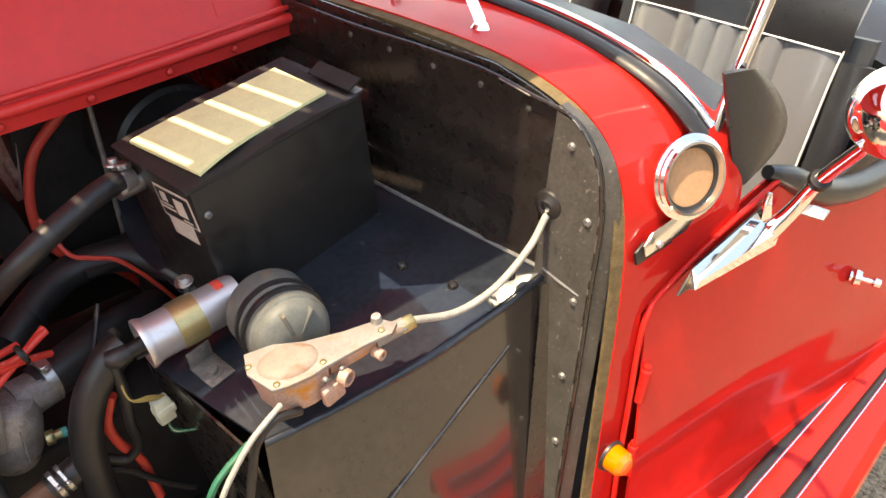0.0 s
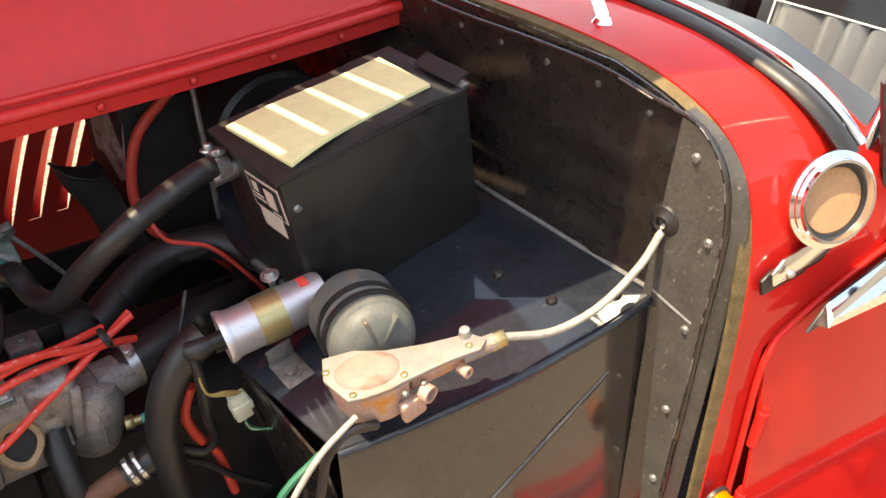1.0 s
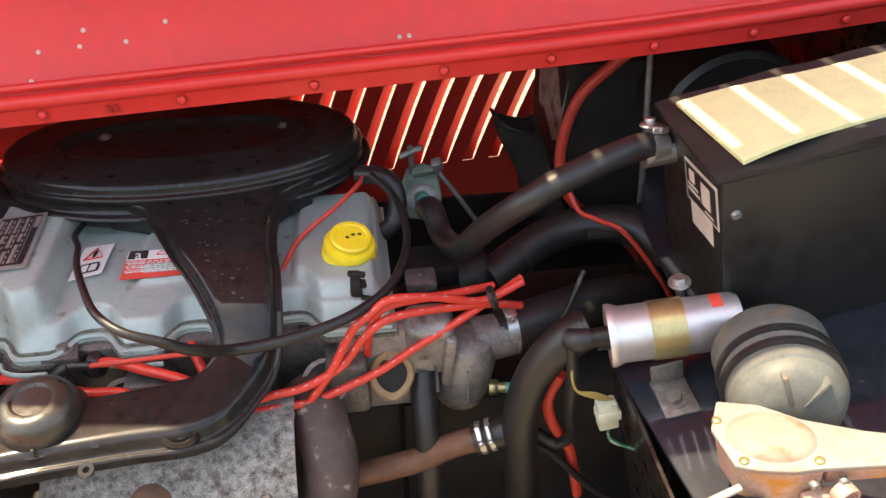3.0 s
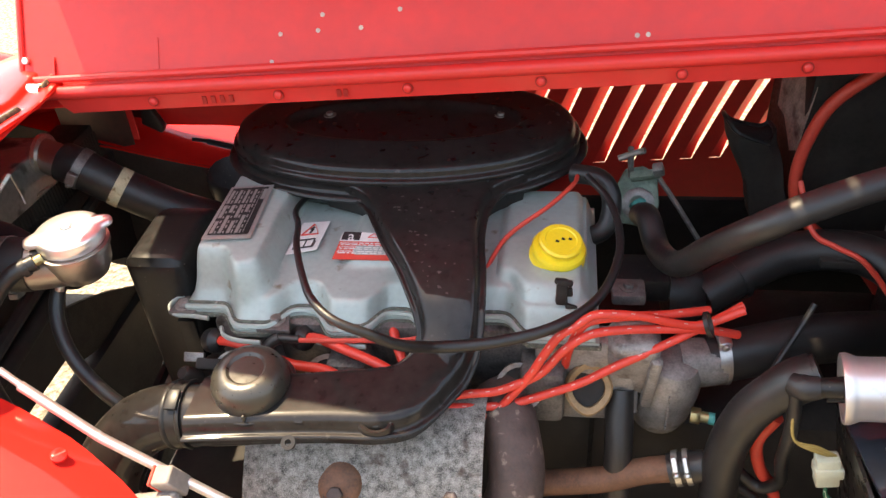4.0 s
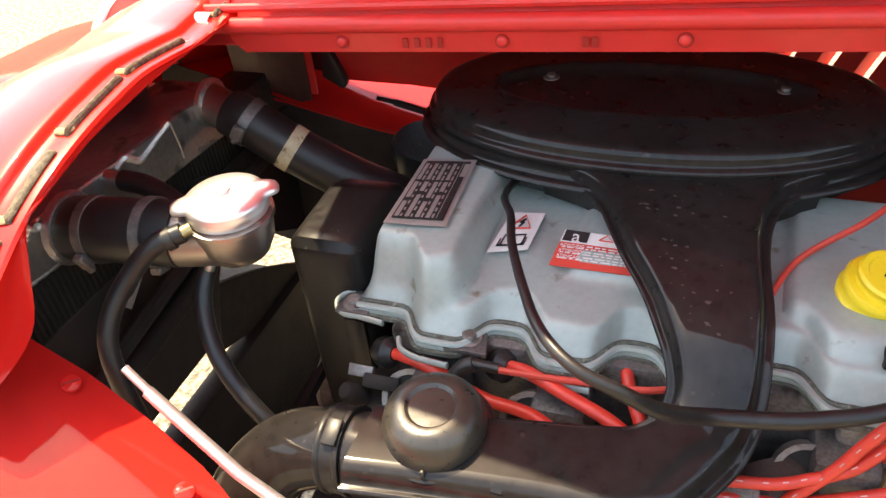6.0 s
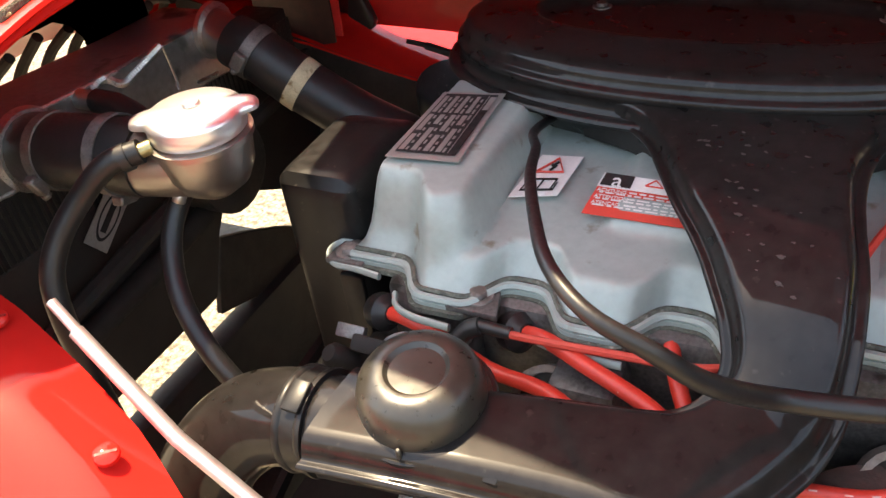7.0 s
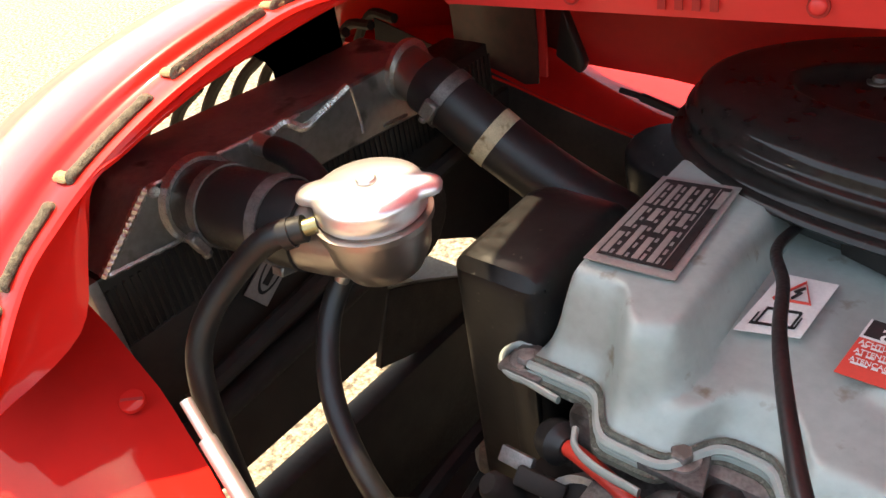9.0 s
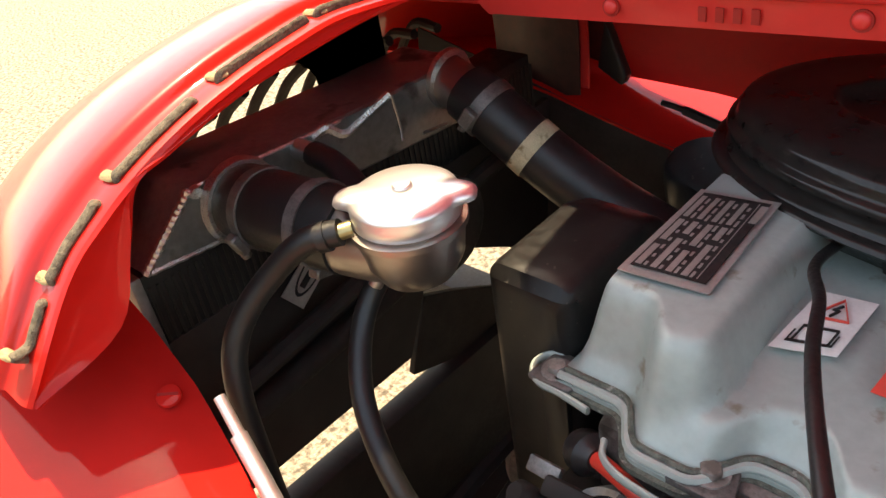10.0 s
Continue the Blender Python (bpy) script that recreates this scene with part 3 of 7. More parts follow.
for y0, y1 in ((-0.086, -0.020), (-0.158, -0.098), (-0.230, -0.178), (-0.278, -0.244), (-0.309, -0.286), (0.035, 0.085), (0.11, 0.16), (0.19, 0.235)):
    back = Vector((0.0025, 0, 0))
    pts = [on_ledge(y0 + (y1 - y0) * t, 0.0024) + back for t in (0.0, 0.15, 0.4, 0.6, 0.85, 1.0)]
    pts = [on_ledge(y0, -0.004) + back] + pts + [on_ledge(y1, -0.004) + back]
    lace = part("lacing", tube(pts, 0.0037, 6, 12, True, 0.6), CORD, cowl, "dark woven bonnet lacing cord")
    e = pts[1]
    part("cord_end", tube([pts[1].lerp(pts[2], 0.5), e + Vector((-0.002, 0, 0)), e + Vector((-0.010, -0.001, -0.0005))], [0.0032, 0.0036, 0.0034], 4, 10, True, 0.6), CORD_END, lace, "frayed tan cord end")
part("slot_plate", sheet(lambda u, v: on_ledge(-0.012 - 0.022 * u, 0.001) + Vector((-0.009 + 0.014 * v, 0, 0.0004)), 4, 2, 0.001), DULL_STEEL, cowl, "small steel slot plate")

# dark inner nose panel with an arched mouth
MOUTH = [(-0.150, 0.909), (-0.112, 0.922), (-0.085, 0.931), (-0.048, 0.939), (-0.013, 0.939), (0.002, 0.930), (0.010, 0.916), (0.010, 0.904), (-0.063, 0.9065)]
mouth = [Vector((0, y, z)) for y, z in MOUTH]
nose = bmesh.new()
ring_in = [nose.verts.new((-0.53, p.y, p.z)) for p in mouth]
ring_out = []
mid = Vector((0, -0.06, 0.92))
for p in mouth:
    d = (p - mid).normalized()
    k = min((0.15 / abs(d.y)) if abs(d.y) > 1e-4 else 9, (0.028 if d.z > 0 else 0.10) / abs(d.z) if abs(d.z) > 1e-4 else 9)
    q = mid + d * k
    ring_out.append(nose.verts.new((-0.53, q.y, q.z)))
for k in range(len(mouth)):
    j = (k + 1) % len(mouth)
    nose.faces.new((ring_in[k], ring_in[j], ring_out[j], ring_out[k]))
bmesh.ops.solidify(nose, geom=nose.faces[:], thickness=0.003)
part("nose_panel", nose, SHADED_GRIME, cowl, "dark inner nose panel")
# grille bars in the cowl's mouth; chrome backs, their shade put into the dark colour
for k in range(13):
    y = -0.21 + 0.035 * k
    pts = [(-0.662, y, 0.78), (-0.665, y, 0.81), (-0.645, y, 0.85), (-0.615, y, 0.885), (-0.575, y * 0.97, 0.918 - abs(y) * 0.15)]
    part("grille_bar", tube(pts, 0.0052, 5, 8), SHROUD, cowl)


# front wings
WING_EDGE = [(-0.62, 0.215), (-0.5, 0.225), (-0.42, 0.231), (-0.36, 0.239), (-0.3, 0.254), (-0.25, 0.270), (-0.2, 0.295), (-0.1, 0.36), (0.05, 0.46)]


def wing(side):
    def fn(u, v):
        x = (-0.85 + 0.9 * u) if side < 0 else (-1.1 + 1.15 * u)
        e = lerp_table(x, WING_EDGE)
        y = e + (0.78 - e) * v
        d = y - 0.25
        z = 0.862 - 0.30 * (x + 0.36) - (0.9 if side < 0 else 0.45) * max(0, -0.45 - x) ** 1.5 - 0.10 * d - 0.75 * max(0, d) ** 2
        z -= 0.012 * math.exp(-((y - e) / 0.02) ** 2)
        if side > 0:
            z += 0.10 * d + 0.75 * max(0, d) ** 2 - 0.235 * min(y, 0.27) - 0.06 * max(0, y - 0.27) - 1.1 * max(0, y - 0.5) ** 2
        return (x, side * y, z)
    return fn


wing_n = part("front_wing", sheet(wing(-1), 50, 36, 0.002), RED, body, "glossy red front wing")
wing_f = part("front_wing", sheet(wing(1), 50, 36, 0.002), RED, body, "glossy red front wing")
for x, y, z in ((-0.36, -0.256, 0.8605), (-0.25, -0.294, 0.8265), (-0.17, -0.36, 0.79)):
    part("wing_screw", screw_head(frame_to((x, y, z), (0.28, -0.12, 0.95), (1, 1, 0)), 0.0072, 0.0014, False), RED, wing_n, "red painted slotted screw")
    part("screw_slot", block(0.0115, 0.0016, 0.0006, frame_to((x, y, z), (0.28, -0.12, 0.95), (1, 1, 0)) @ Matrix.Translation((0, 0, 0.0011)), 0), RECESS_RED, wing_n)
part("wing_screw", screw_head(frame_to((-0.30, 0.272, 0.781), (0.28, 0.3, 0.95)), 0.0075, 0.004), RED, wing_f)

part("wing_inner_panel", sheet(lambda u, v: (-0.62 + 0.62 * u, lerp_table(-0.62 + 0.62 * u, WING_EDGE) + 0.004 - 0.03 * v, 0.862 - 0.30 * (-0.26 + 0.62 * u) - 0.235 * lerp_table(-0.62 + 0.62 * u, WING_EDGE) - 0.012 - 0.20 * v), 20, 6, 0.002), MATT_BLACK, body)
part("cowl_far_side", sheet(lambda u, v: (-0.425 - 0.25 * u, 0.322 - 0.01 * u, 0.905 - 0.15 * v), 6, 5, 0.002), SHADED_GRIME, body)
part("cowl_side_panel", sheet(lambda u, v: (-0.53 + 0.103 * u, 0.2385 + 0.003 * math.sin(3 * v), 0.935 + 0.02 * u - 0.130 * v), 8, 6, 0.002), SHADED_GRIME, body, "maroon panel inside the cowl, shade put into its colour")
part("cowl_stiffener", sheet(lambda u, v: (-0.455 + 0.03 * u + 0.004 * v, 0.245 + 0.006 * math.sin(3 * v), 0.955 - 0.125 * v), 3, 8, 0.003), RED_IN, body, "red flanged stiffener at the cowl side")
part("rubber_buffer", prism([(-0.405, 0.90), (-0.382, 0.845), (-0.388, 0.835), (-0.415, 0.85)], 0.012, Matrix(((1, 0, 0, 0), (0, 0, -1, 0.262), (0, 1, 0, 0), (0, 0, 0, 1))), 0.003, 2), RUBBER, body, "black rubber bonnet buffer")

wing_rod = thing("wing_stay", (-0.32, 0.25, 0.80), "dark steel stay rod lying along the far wing", "rod")
part("rod", tube([(-0.345, 0.25, 0.827), (-0.323, 0.25, 0.8235), (-0.28, 0.25, 0.8125), (-0.22, 0.25, 0.795)], 0.0028, 4, 8), MATT_BLACK, wing_rod)
part("sleeve", tube([(-0.323, 0.25, 0.8235), (-0.28, 0.25, 0.8125), (-0.22, 0.25, 0.795)], 0.0042, 4, 8), MATT_BLACK, wing_rod)
lampo = thing("headlamp", (-0.78, 0.43, 0.68), "red painted headlamp shell with chrome rim on the wing", "headlamp")
LM = frame_to((-0.80, 0.40, 0.795), (-1, 0, 0.02))
part("lamp_shell", lathe([(0.0, -0.20), (0.03, -0.192), (0.06, -0.165), (0.085, -0.115), (0.097, -0.05), (0.100, 0.0)], LM, 40), RED, lampo)
part("lamp_rim", lathe([(0.098, 0.0), (0.105, 0.002), (0.107, 0.012), (0.100, 0.022), (0.090, 0.024)], LM, 40), CHROME, lampo, "chrome lamp rim")
part("lamp_glass", lathe([(0.092, 0.020), (0.06, 0.032), (0.0, 0.040)], LM, 40), POLISHED, lampo)
part("lamp_foot", block(0.12, 0.07, 0.10, Matrix.Translation((-0.72, 0.41, 0.63)), 0.02, 3), RED, lampo)
# chassis below the engine
for sd in (-1, 1):
    part("chassis_rail", block(2.4, 0.06, 0.1, Matrix.Translation((0.35, sd * 0.30, 0.36)), 0.006), MATT_BLACK, body)
part("crossmember", block(0.06, 0.7, 0.05, Matrix.Translation((-0.42, 0, 0.42)), 0.006), MATT_BLACK, body)
part("undertray", block(0.95, 0.62, 0.02, Matrix.Translation((0.30, 0.0, 0.33)), 0.004), MATT_BLACK, body)
part("far_inner_panel", block(0.75, 0.01, 0.30, Matrix.Translation((0.45, 0.40, 0.34)), 0.002), MATT_BLACK, body)
part("cabin_floor", block(1.6, 1.2, 0.02, Matrix.Translation((1.65, 0, 0.3)), 0.004), MATT_BLACK, body)
part("far_cabin_side", sheet(lambda u, v: (0.86 + 1.3 * u, 0.57 + 0.16 * u, 0.28 + 0.64 * v), 6, 4, 0.004), MATT_BLACK, body)
# running board
# running board with two rubber-edged strips
BOARD = [(-0.585, 0.0), (-0.618, -0.057), (-0.663, -0.050), (-0.723, -0.044), (-0.793, 0.0), (-0.812, 0.0), (-0.815, 0.0)]
BOARD_Z = [0.425, 0.403, 0.400, 0.398, 0.392, 0.375, 0.33]


def board(k, x, lift=0.0):
    i = min(int(k), len(BOARD) - 2)
    t = k - i
    a, b = [c + m * (x - 1.06) for c, m in BOARD[i:i + 2]]
    return (x, a + (b - a) * t, BOARD_Z[i] + (BOARD_Z[i + 1] - BOARD_Z[i]) * t + lift + 0.25 * max(0, 0.86 - x) ** 1.5)


part("running_board", sheet(lambda u, v: board(6 * v, 0.72 + 1.5 * u), 24, 24, 0.003), RED, body, "red running board")
for k, w, h in ((0.93, 0.10, 0.005), (1.13, 0.08, 0.004), (1.96, 0.34, 0.006), (2.97, 0.30, 0.006)):
    part("tread_strip", sheet(lambda u, v: board(k + w * v, 0.75 + 1.45 * u, 0.001 + h * math.sin(math.pi * (0.1 + 0.8 * v))), 24, 4, 0.002), RUBBER_GLOSS, body, "black rubber tread strip")
for k in (2.32, 3.29):
    part("tread_trim", tube([board(k, 0.75 + 1.45 * u, 0.004) for u in (0, 0.1, 0.2, 0.3, 0.4, 0.7, 1.0)], 0.0030, 4, 8), POLISHED, body)

# ---- bonnet halves ----
BEAD = lambda x: 1.020 + 0.048 * x + 0.0625 * max(0.0, x - 0.35) ** 2
UP = [(0, 0), (0.05, 0.087), (0.095, 0.165), (0.125, 0.235), (0.13, 0.29), (0.11, 0.335), (0.05, 0.375), (-0.06, 0.412), (-0.2, 0.455), (-0.335, 0.495)]
up_line = curve_points([(0, y, z) for y, z in UP], 4)
bonnet = thing("bonnet_half", (0.2, 0.043, 1.03), "raised red bonnet half, underside showing, with louvres", "bonnet")


def columns(x0, x1, first, last, pitch, slit):
    xs, open_cols = [x0], []
    x = first
    while x < last:
        xs += [x, x + slit]
        open_cols.append(len(xs) - 2)
        x += pitch
    return xs + [x1], open_cols


def louvred(fn, xs, opens, rows, open_rows):
    bm = bmesh.new()
    g = [[bm.verts.new(fn(x, r / rows)) for r in range(rows + 1)] for x in xs]
    for i in range(len(xs) - 1):
        for r in range(rows):
            lo, hi = open_rows(xs[i])
            if i in opens and lo <= r < hi:
                continue
            bm.faces.new((g[i][r], g[i + 1][r], g[i + 1][r + 1], g[i][r + 1]))
    bmesh.ops.recalc_face_normals(bm, faces=bm.faces)
    bmesh.ops.solidify(bm, geom=bm.faces[:], thickness=0.0012)
    return bm


def raised(x, v):
    p = pick(up_line, v)
    if v > 0.5 and p.y < 0.11:
        p = Vector((0, 0.11 + (p.y - 0.11) * lerp_table(x, [(-0.4, 0.80), (-0.25, 0.90), (0.0, 1.0), (0.4, 0.97), (0.8, 1.02)]), p.z))
    p = p * lerp_table(x, [(-0.41, 0.68), (-0.3, 0.66), (-0.15, 0.645), (0.1, 0.76), (0.36, 0.90), (0.84, 1.2)])
    back = -0.014 * sstep(0.35, 0.75, v) * sstep(-0.22, -0.40, x)
    return (x + back, 0.047 + p.y, BEAD(x) + p.z)


front, front_open = [-0.412, -0.36, -0.30, -0.2, -0.1, 0.0, 0.1, 0.2], []
rear, rear_open = columns(0.2, 0.845, 0.205, 0.665, 0.0465, 0.0075)
xs = front + rear[1:]
opens = front_open + [len(front) - 1 + k for k in rear_open]
part("bonnet_panel", louvred(raised, xs, opens, 32, lambda x: (24, 28)), RED_IN, bonnet, "red painted underside of the bonnet")
part("hinge_bead", tube([(x, 0.040, BEAD(x)) for x in (-0.40, 0.1, 0.5, 0.84)], 0.0075, 3, 12), RED_IN, bonnet)
part("hinge_roll", tube([(x, 0.044, BEAD(x) + 0.014) for x in (-0.40, 0.1, 0.5, 0.84)], 0.004, 3, 8), RED_IN, bonnet)
part("hinge_strip", sheet(lambda u, v: (-0.372 + 1.205 * u + (0.012 * v * v if u < 0.01 else 0), 0.042 + 0.004 * v, BEAD(-0.372 + 1.205 * u) - 0.004 - 0.022 * v), 60, 5, 0.002), RED_IN, bonnet)
for x in (-0.26, -0.12, 0.017, 0.15, 0.283, 0.395, 0.504, 0.61, 0.71):
    part("rivet", screw_head(frame_to((x, 0.0392, BEAD(x) - 0.0155), (0, -1, 0.1)), 0.0045, 0.0019, False), RED_IN, bonnet)
    # Dark disc drawn under the rivet as the shade of its gap.
    part("rivet_outline", lathe([(0.0, 0.0), (0.0056, 0.0), (0.0058, -0.001)], frame_to((x, 0.0398, BEAD(x) - 0.0158), (0, -1, 0.1)), 14), RECESS_RED, bonnet)
part("stiffener_patch", sheet(lambda u, v: (lambda p: (p[0], p[1] - 0.003, p[2] - 0.001))(raised(-0.385 + 0.135 * u, 0.03 + 0.055 * v)), 4, 3, 0.0015), RED_IN, bonnet)
part("stiffener_patch", sheet(lambda u, v: (lambda p: (p[0], p[1] - 0.003, p[2] - 0.001))(raised(0.70 + 0.13 * u, 0.03 + 0.055 * v)), 4, 3, 0.0015), RED_IN, bonnet)
part("corner_tab", sheet(lambda u, v: (lambda p: (p[0], p[1] - 0.006, p[2] - 0.001))(raised(-0.405 + 0.035 * u, 0.012 + 0.05 * v)), 2, 3, 0.0015), RED_IN, bonnet)
for x, v in ((-0.392, 0.05), (-0.392, 0.02), (-0.07, 0.10), (-0.075, 0.075), (-0.03, 0.073), (0.01, 0.095), (-0.115, 0.075), (-0.125, 0.03), (0.24, 0.03), (0.25, 0.03)):
    p = raised(x, v)
    part("paint_chip", lathe([(0, 0.0006), (0.0022, 0.0005), (0.0026, 0)], frame_to((p[0], p[1] - 0.0018, p[2] - 0.0008), (0, -0.87, 0.5)), 7), CREAM_LABEL, bonnet)
# unreadable stamped digits in the hinge strip, as plain bars
for k, x in enumerate((-0.202, -0.192, -0.182, -0.172, -0.055, -0.048)):
    part("stamp", block(0.0045, 0.001, 0.008, Matrix.Translation((x, 0.0402, BEAD(x) - 0.021)), 0), RECESS_RED, bonnet)
part("pin_clip", tube([(-0.425, 0.030, 1.008), (-0.40, 0.026, 1.0095), (-0.388, 0.026, 1.013)], 0.002, 4, 8), DULL_STEEL, bonnet, "bent wire clip")
for x, z in ((-0.402, 1.031), (-0.408, 1.012)):
    part("corner_nut", bolt(frame_to((x, 0.047 + (z - BEAD(x)) * 0.575 - 0.006, z), (0, -0.87, 0.5)), 0.0045, 0.004, False), STEEL, bonnet)
part("edge_fold", tube([Vector(raised(-0.410, v)) + Vector((0, -0.003, -0.001)) for v in (0.0, 0.1, 0.2, 0.3, 0.4)], 0.0035, 3, 8), RED_IN, bonnet)
part("hinge_pin", lathe([(0, 0), (0.0082, 0), (0.0090, 0.003), (0.0090, 0.033), (0.0070, 0.036), (0, 0.0365)], frame_to((-0.377, 0.031, 1.0085), (-1, 0, 0)), 20), POLISHED, bonnet, "chrome hinge pin end")
part("hinge_pin", lathe([(0, 0), (0.006, 0), (0.006, 0.035), (0, 0.036)], frame_to((0.842, 0.040, BEAD(0.84)), (1, 0, 0)), 14), CHROME, bonnet, "chrome hinge pin end")

SHUT = [(0.047, 1.000), (0.15, 0.998), (0.25, 0.982), (0.34, 0.948), (0.40, 0.895), (0.428, 0.83), (0.44, 0.74), (0.447, 0.60)]
shut_line = curve_points([(0, y, z) for y, z in SHUT], 5)
bonnet_far = thing("bonnet_half", (0.2, 0.25, 0.9), "closed red bonnet half seen from inside, daylight through its louvres", "bonnet")


def shut(x, v):
    p = pick(shut_line, v)
    k = (0.295 + (x + 0.365) * 0.195) / 0.435
    b = lerp_table(x, [(-0.50, 0.824), (-0.40, 0.819), (-0.29, 0.804), (-0.17, 0.775), (0.2, 0.60), (0.84, 0.55)])
    t = (1.0 - p.z) / 0.40
    z = (1 - t) * (BEAD(x) - 0.02) + t * b
    return (x + 0.36 * (z - 0.80) * sstep(0.45, 0.6, v) * sstep(-0.3, 0.0, x), 0.047 + (p.y - 0.047) * k, z)


xs, opens = columns(-0.40, 0.84, 0.03, 0.72, 0.0465, 0.020)
xs = [-0.432, -0.33, -0.26, -0.19, -0.1] + xs[1:]
opens = [k + 4 for k in opens]
part("bonnet_panel", louvred(shut, xs, opens, 35, lambda x: (21, 32)), RED_IN, bonnet_far)
for i in opens:
    x0 = xs[i]
    def hood(u, v, x0=x0):
        p = shut(x0 + 0.021 * u, (21 + 11 * v) / 35)
        r = math.sin(math.pi * min(1, max(0, v))) ** 0.35
        return (p[0] - 0.002, p[1] + 0.017 * r * u + 0.0015, p[2])
    part("louvre", sheet(hood, 4, 14, 0.001), RED_IN, bonnet_far)

# ---- doors, screen and cockpit ----
door = thing("door", (1.3, -0.6, 0.3), "red car door with chrome mirror and fittings", "car door")


def door_skin(u, v):
    x = 0.872 + 1.0 * u
    z = 0.30 + (lerp_table(x, DOOR_TOP) - 0.006 - 0.30) * v
    return (x, side_y(x, z) - 0.004 - 0.018 * math.sin(math.pi * v) - 0.05 * max(0.0, (0.56 - z) / 0.2) ** 2, z)


part("door_skin", sheet(door_skin, 30, 24, 0.004), RED, door)
seam = [(0.868, 0.31), (0.866, 0.56), (0.866, 0.70), (0.866, 0.80), (0.874, 0.84), (0.90, 0.862), (1.013, 0.904), (1.172, 0.949)]
part("door_piping", tube([(x, side_y(x, z) - 0.005, z) for x, z in seam], 0.004, 5, 8), RED, door)
for z in (0.735, 0.605):
    x = 0.876
    h = part("hinge", lathe([(0, -0.03), (0.007, -0.03), (0.007, 0.022), (0.005, 0.024), (0.005, 0.03), (0, 0.031)], frame_to((x, side_y(x, z) - 0.014, z), (0, 0, 1)), 14), RED, door, "red painted barrel hinge")
    part("hinge_leaf", block(0.03, 0.004, 0.05, Matrix.Translation((x + 0.012, side_y(x, z) - 0.010, z - 0.025)), 0.001), RED, h)


def at_px(x, z, out=0.0):
    return Vector((x, side_y(x, z) - out, z))


# mirror: wedge foot, arm, head
part("mirror_foot", loft([[(0.900, -0.575, 0.880), (0.900, -0.588, 0.884), (0.904, -0.588, 0.894), (0.906, -0.584, 0.899), (0.908, -0.575, 0.904)], [(1.078, -0.580, 0.872), (1.082, -0.612, 0.880), (1.076, -0.614, 0.906), (1.066, -0.590, 0.914), (1.064, -0.582, 0.924)]]), CHROME, door, "chrome wedge mirror foot", 4)
part("foot_tab", prism([(-0.012, -0.02), (0.014, -0.02), (0.004, 0.02), (-0.004, 0.02)], 0.005, frame_to((1.088, -0.582, 0.925), (-0.2, -1, 0.1)), 0.001), CHROME, door)
part("foot_seat", prism([(-0.105, -0.012), (0.105, -0.035), (0.11, 0.03), (-0.07, 0.016)], 0.004, frame_to((1.0, -0.572, 0.885), (-0.05, -1, 0.05), (1, 0, 0.05)), 0.001), RUBBER, door)
arm = part("mirror_arm", tube([(1.072, -0.600, 0.896), (1.067, -0.622, 0.945), (1.047, -0.645, 1.003), (0.963, -0.702, 1.106)], [0.013, 0.0105, 0.009, 0.0075], 6, 14), CHROME, door, "tapering chrome mirror arm")
part("arm_collar", lathe([(0, -0.006), (0.0125, -0.006), (0.0145, 0.0), (0.0125, 0.006), (0, 0.006)], frame_to((1.047, -0.645, 1.003), (-0.084, -0.045, 0.105)), 20), BLACK_PLASTIC, arm)
head = part("mirror_head", lathe([(0, -0.036), (0.018, -0.033), (0.034, -0.022), (0.044, -0.008), (0.0475, 0.004), (0.0475, 0.009), (0.044, 0.011), (0, 0.011)], frame_to((0.945, -0.716, 1.140), (0.93, 0.3, -0.1)), 40), CHROME, door, "round chrome mirror shell")
part("lock_plate", block(0.022, 0.004, 0.04, frame_to(at_px(1.168, 0.90, 0.026), (0, -1, 0.1)) @ Matrix.Rotation(0.3, 4, "Z"), 0.001), STEEL, door)
part("lock_knob", lathe([(0, 0.03), (0.008, 0.028), (0.009, 0.015), (0.005, 0.012), (0.006, 0)], frame_to(at_px(1.175, 0.898, 0.028), (0, -1, 0.1)), 16), CHROME, door)
part("door_handle", lathe([(0, 0.05), (0.008, 0.05), (0.009, 0.04), (0.005, 0.036), (0.005, 0.02), (0.014, 0.018), (0.016, 0.008), (0.009, 0.004), (0.01, 0)], frame_to(at_px(1.46, 0.67, 0.02), (0.3, -1, 0.0)), 18), CHROME, door, "chrome push-button door handle")
part("side_lamp_base", lathe([(0, 0.004), (0.022, 0.004), (0.023, 0)], frame_to((0.822, -0.567, 0.645), (-0.15, -1, 0.05)), 20), RUBBER, body)
part("side_lamp", lathe([(0, 0.027), (0.012, 0.026), (0.018, 0.02), (0.019, 0.004), (0.019, 0)], frame_to((0.822, -0.569, 0.645), (-0.15, -1, 0.05)), 20), AMBER, body, "amber side repeater lens")

screen = thing("windscreen", (1.0, 0, 1.08), "chrome-framed flat windscreen with black rubber base", "windscreen")
base = [(0.985, 0.45, 1.09), (0.985, 0.30, 1.115), (0.985, 0.0, 1.122), (0.983, -0.167, 1.121), (0.962, -0.315, 1.118), (0.945, -0.43, 1.103), (0.945, -0.49, 1.079), (0.955, -0.528, 1.045)]
part("rubber_base", tube(base, 0.014, 6, 10, True, 0.6), RUBBER, screen, "black rubber windscreen seal")
part("screen_rail", tube([(p[0] + 0.022, p[1] * 0.995, p[2] + 0.006) for p in base], 0.0065, 6, 10), CHROME, screen, "chrome bottom rail")
part("post", tube([(1.004, -0.512, 1.0), (1.03, -0.520, 1.10), (1.12, -0.535, 1.44)], 0.0085, 4, 12), CHROME, screen, "chrome windscreen post")
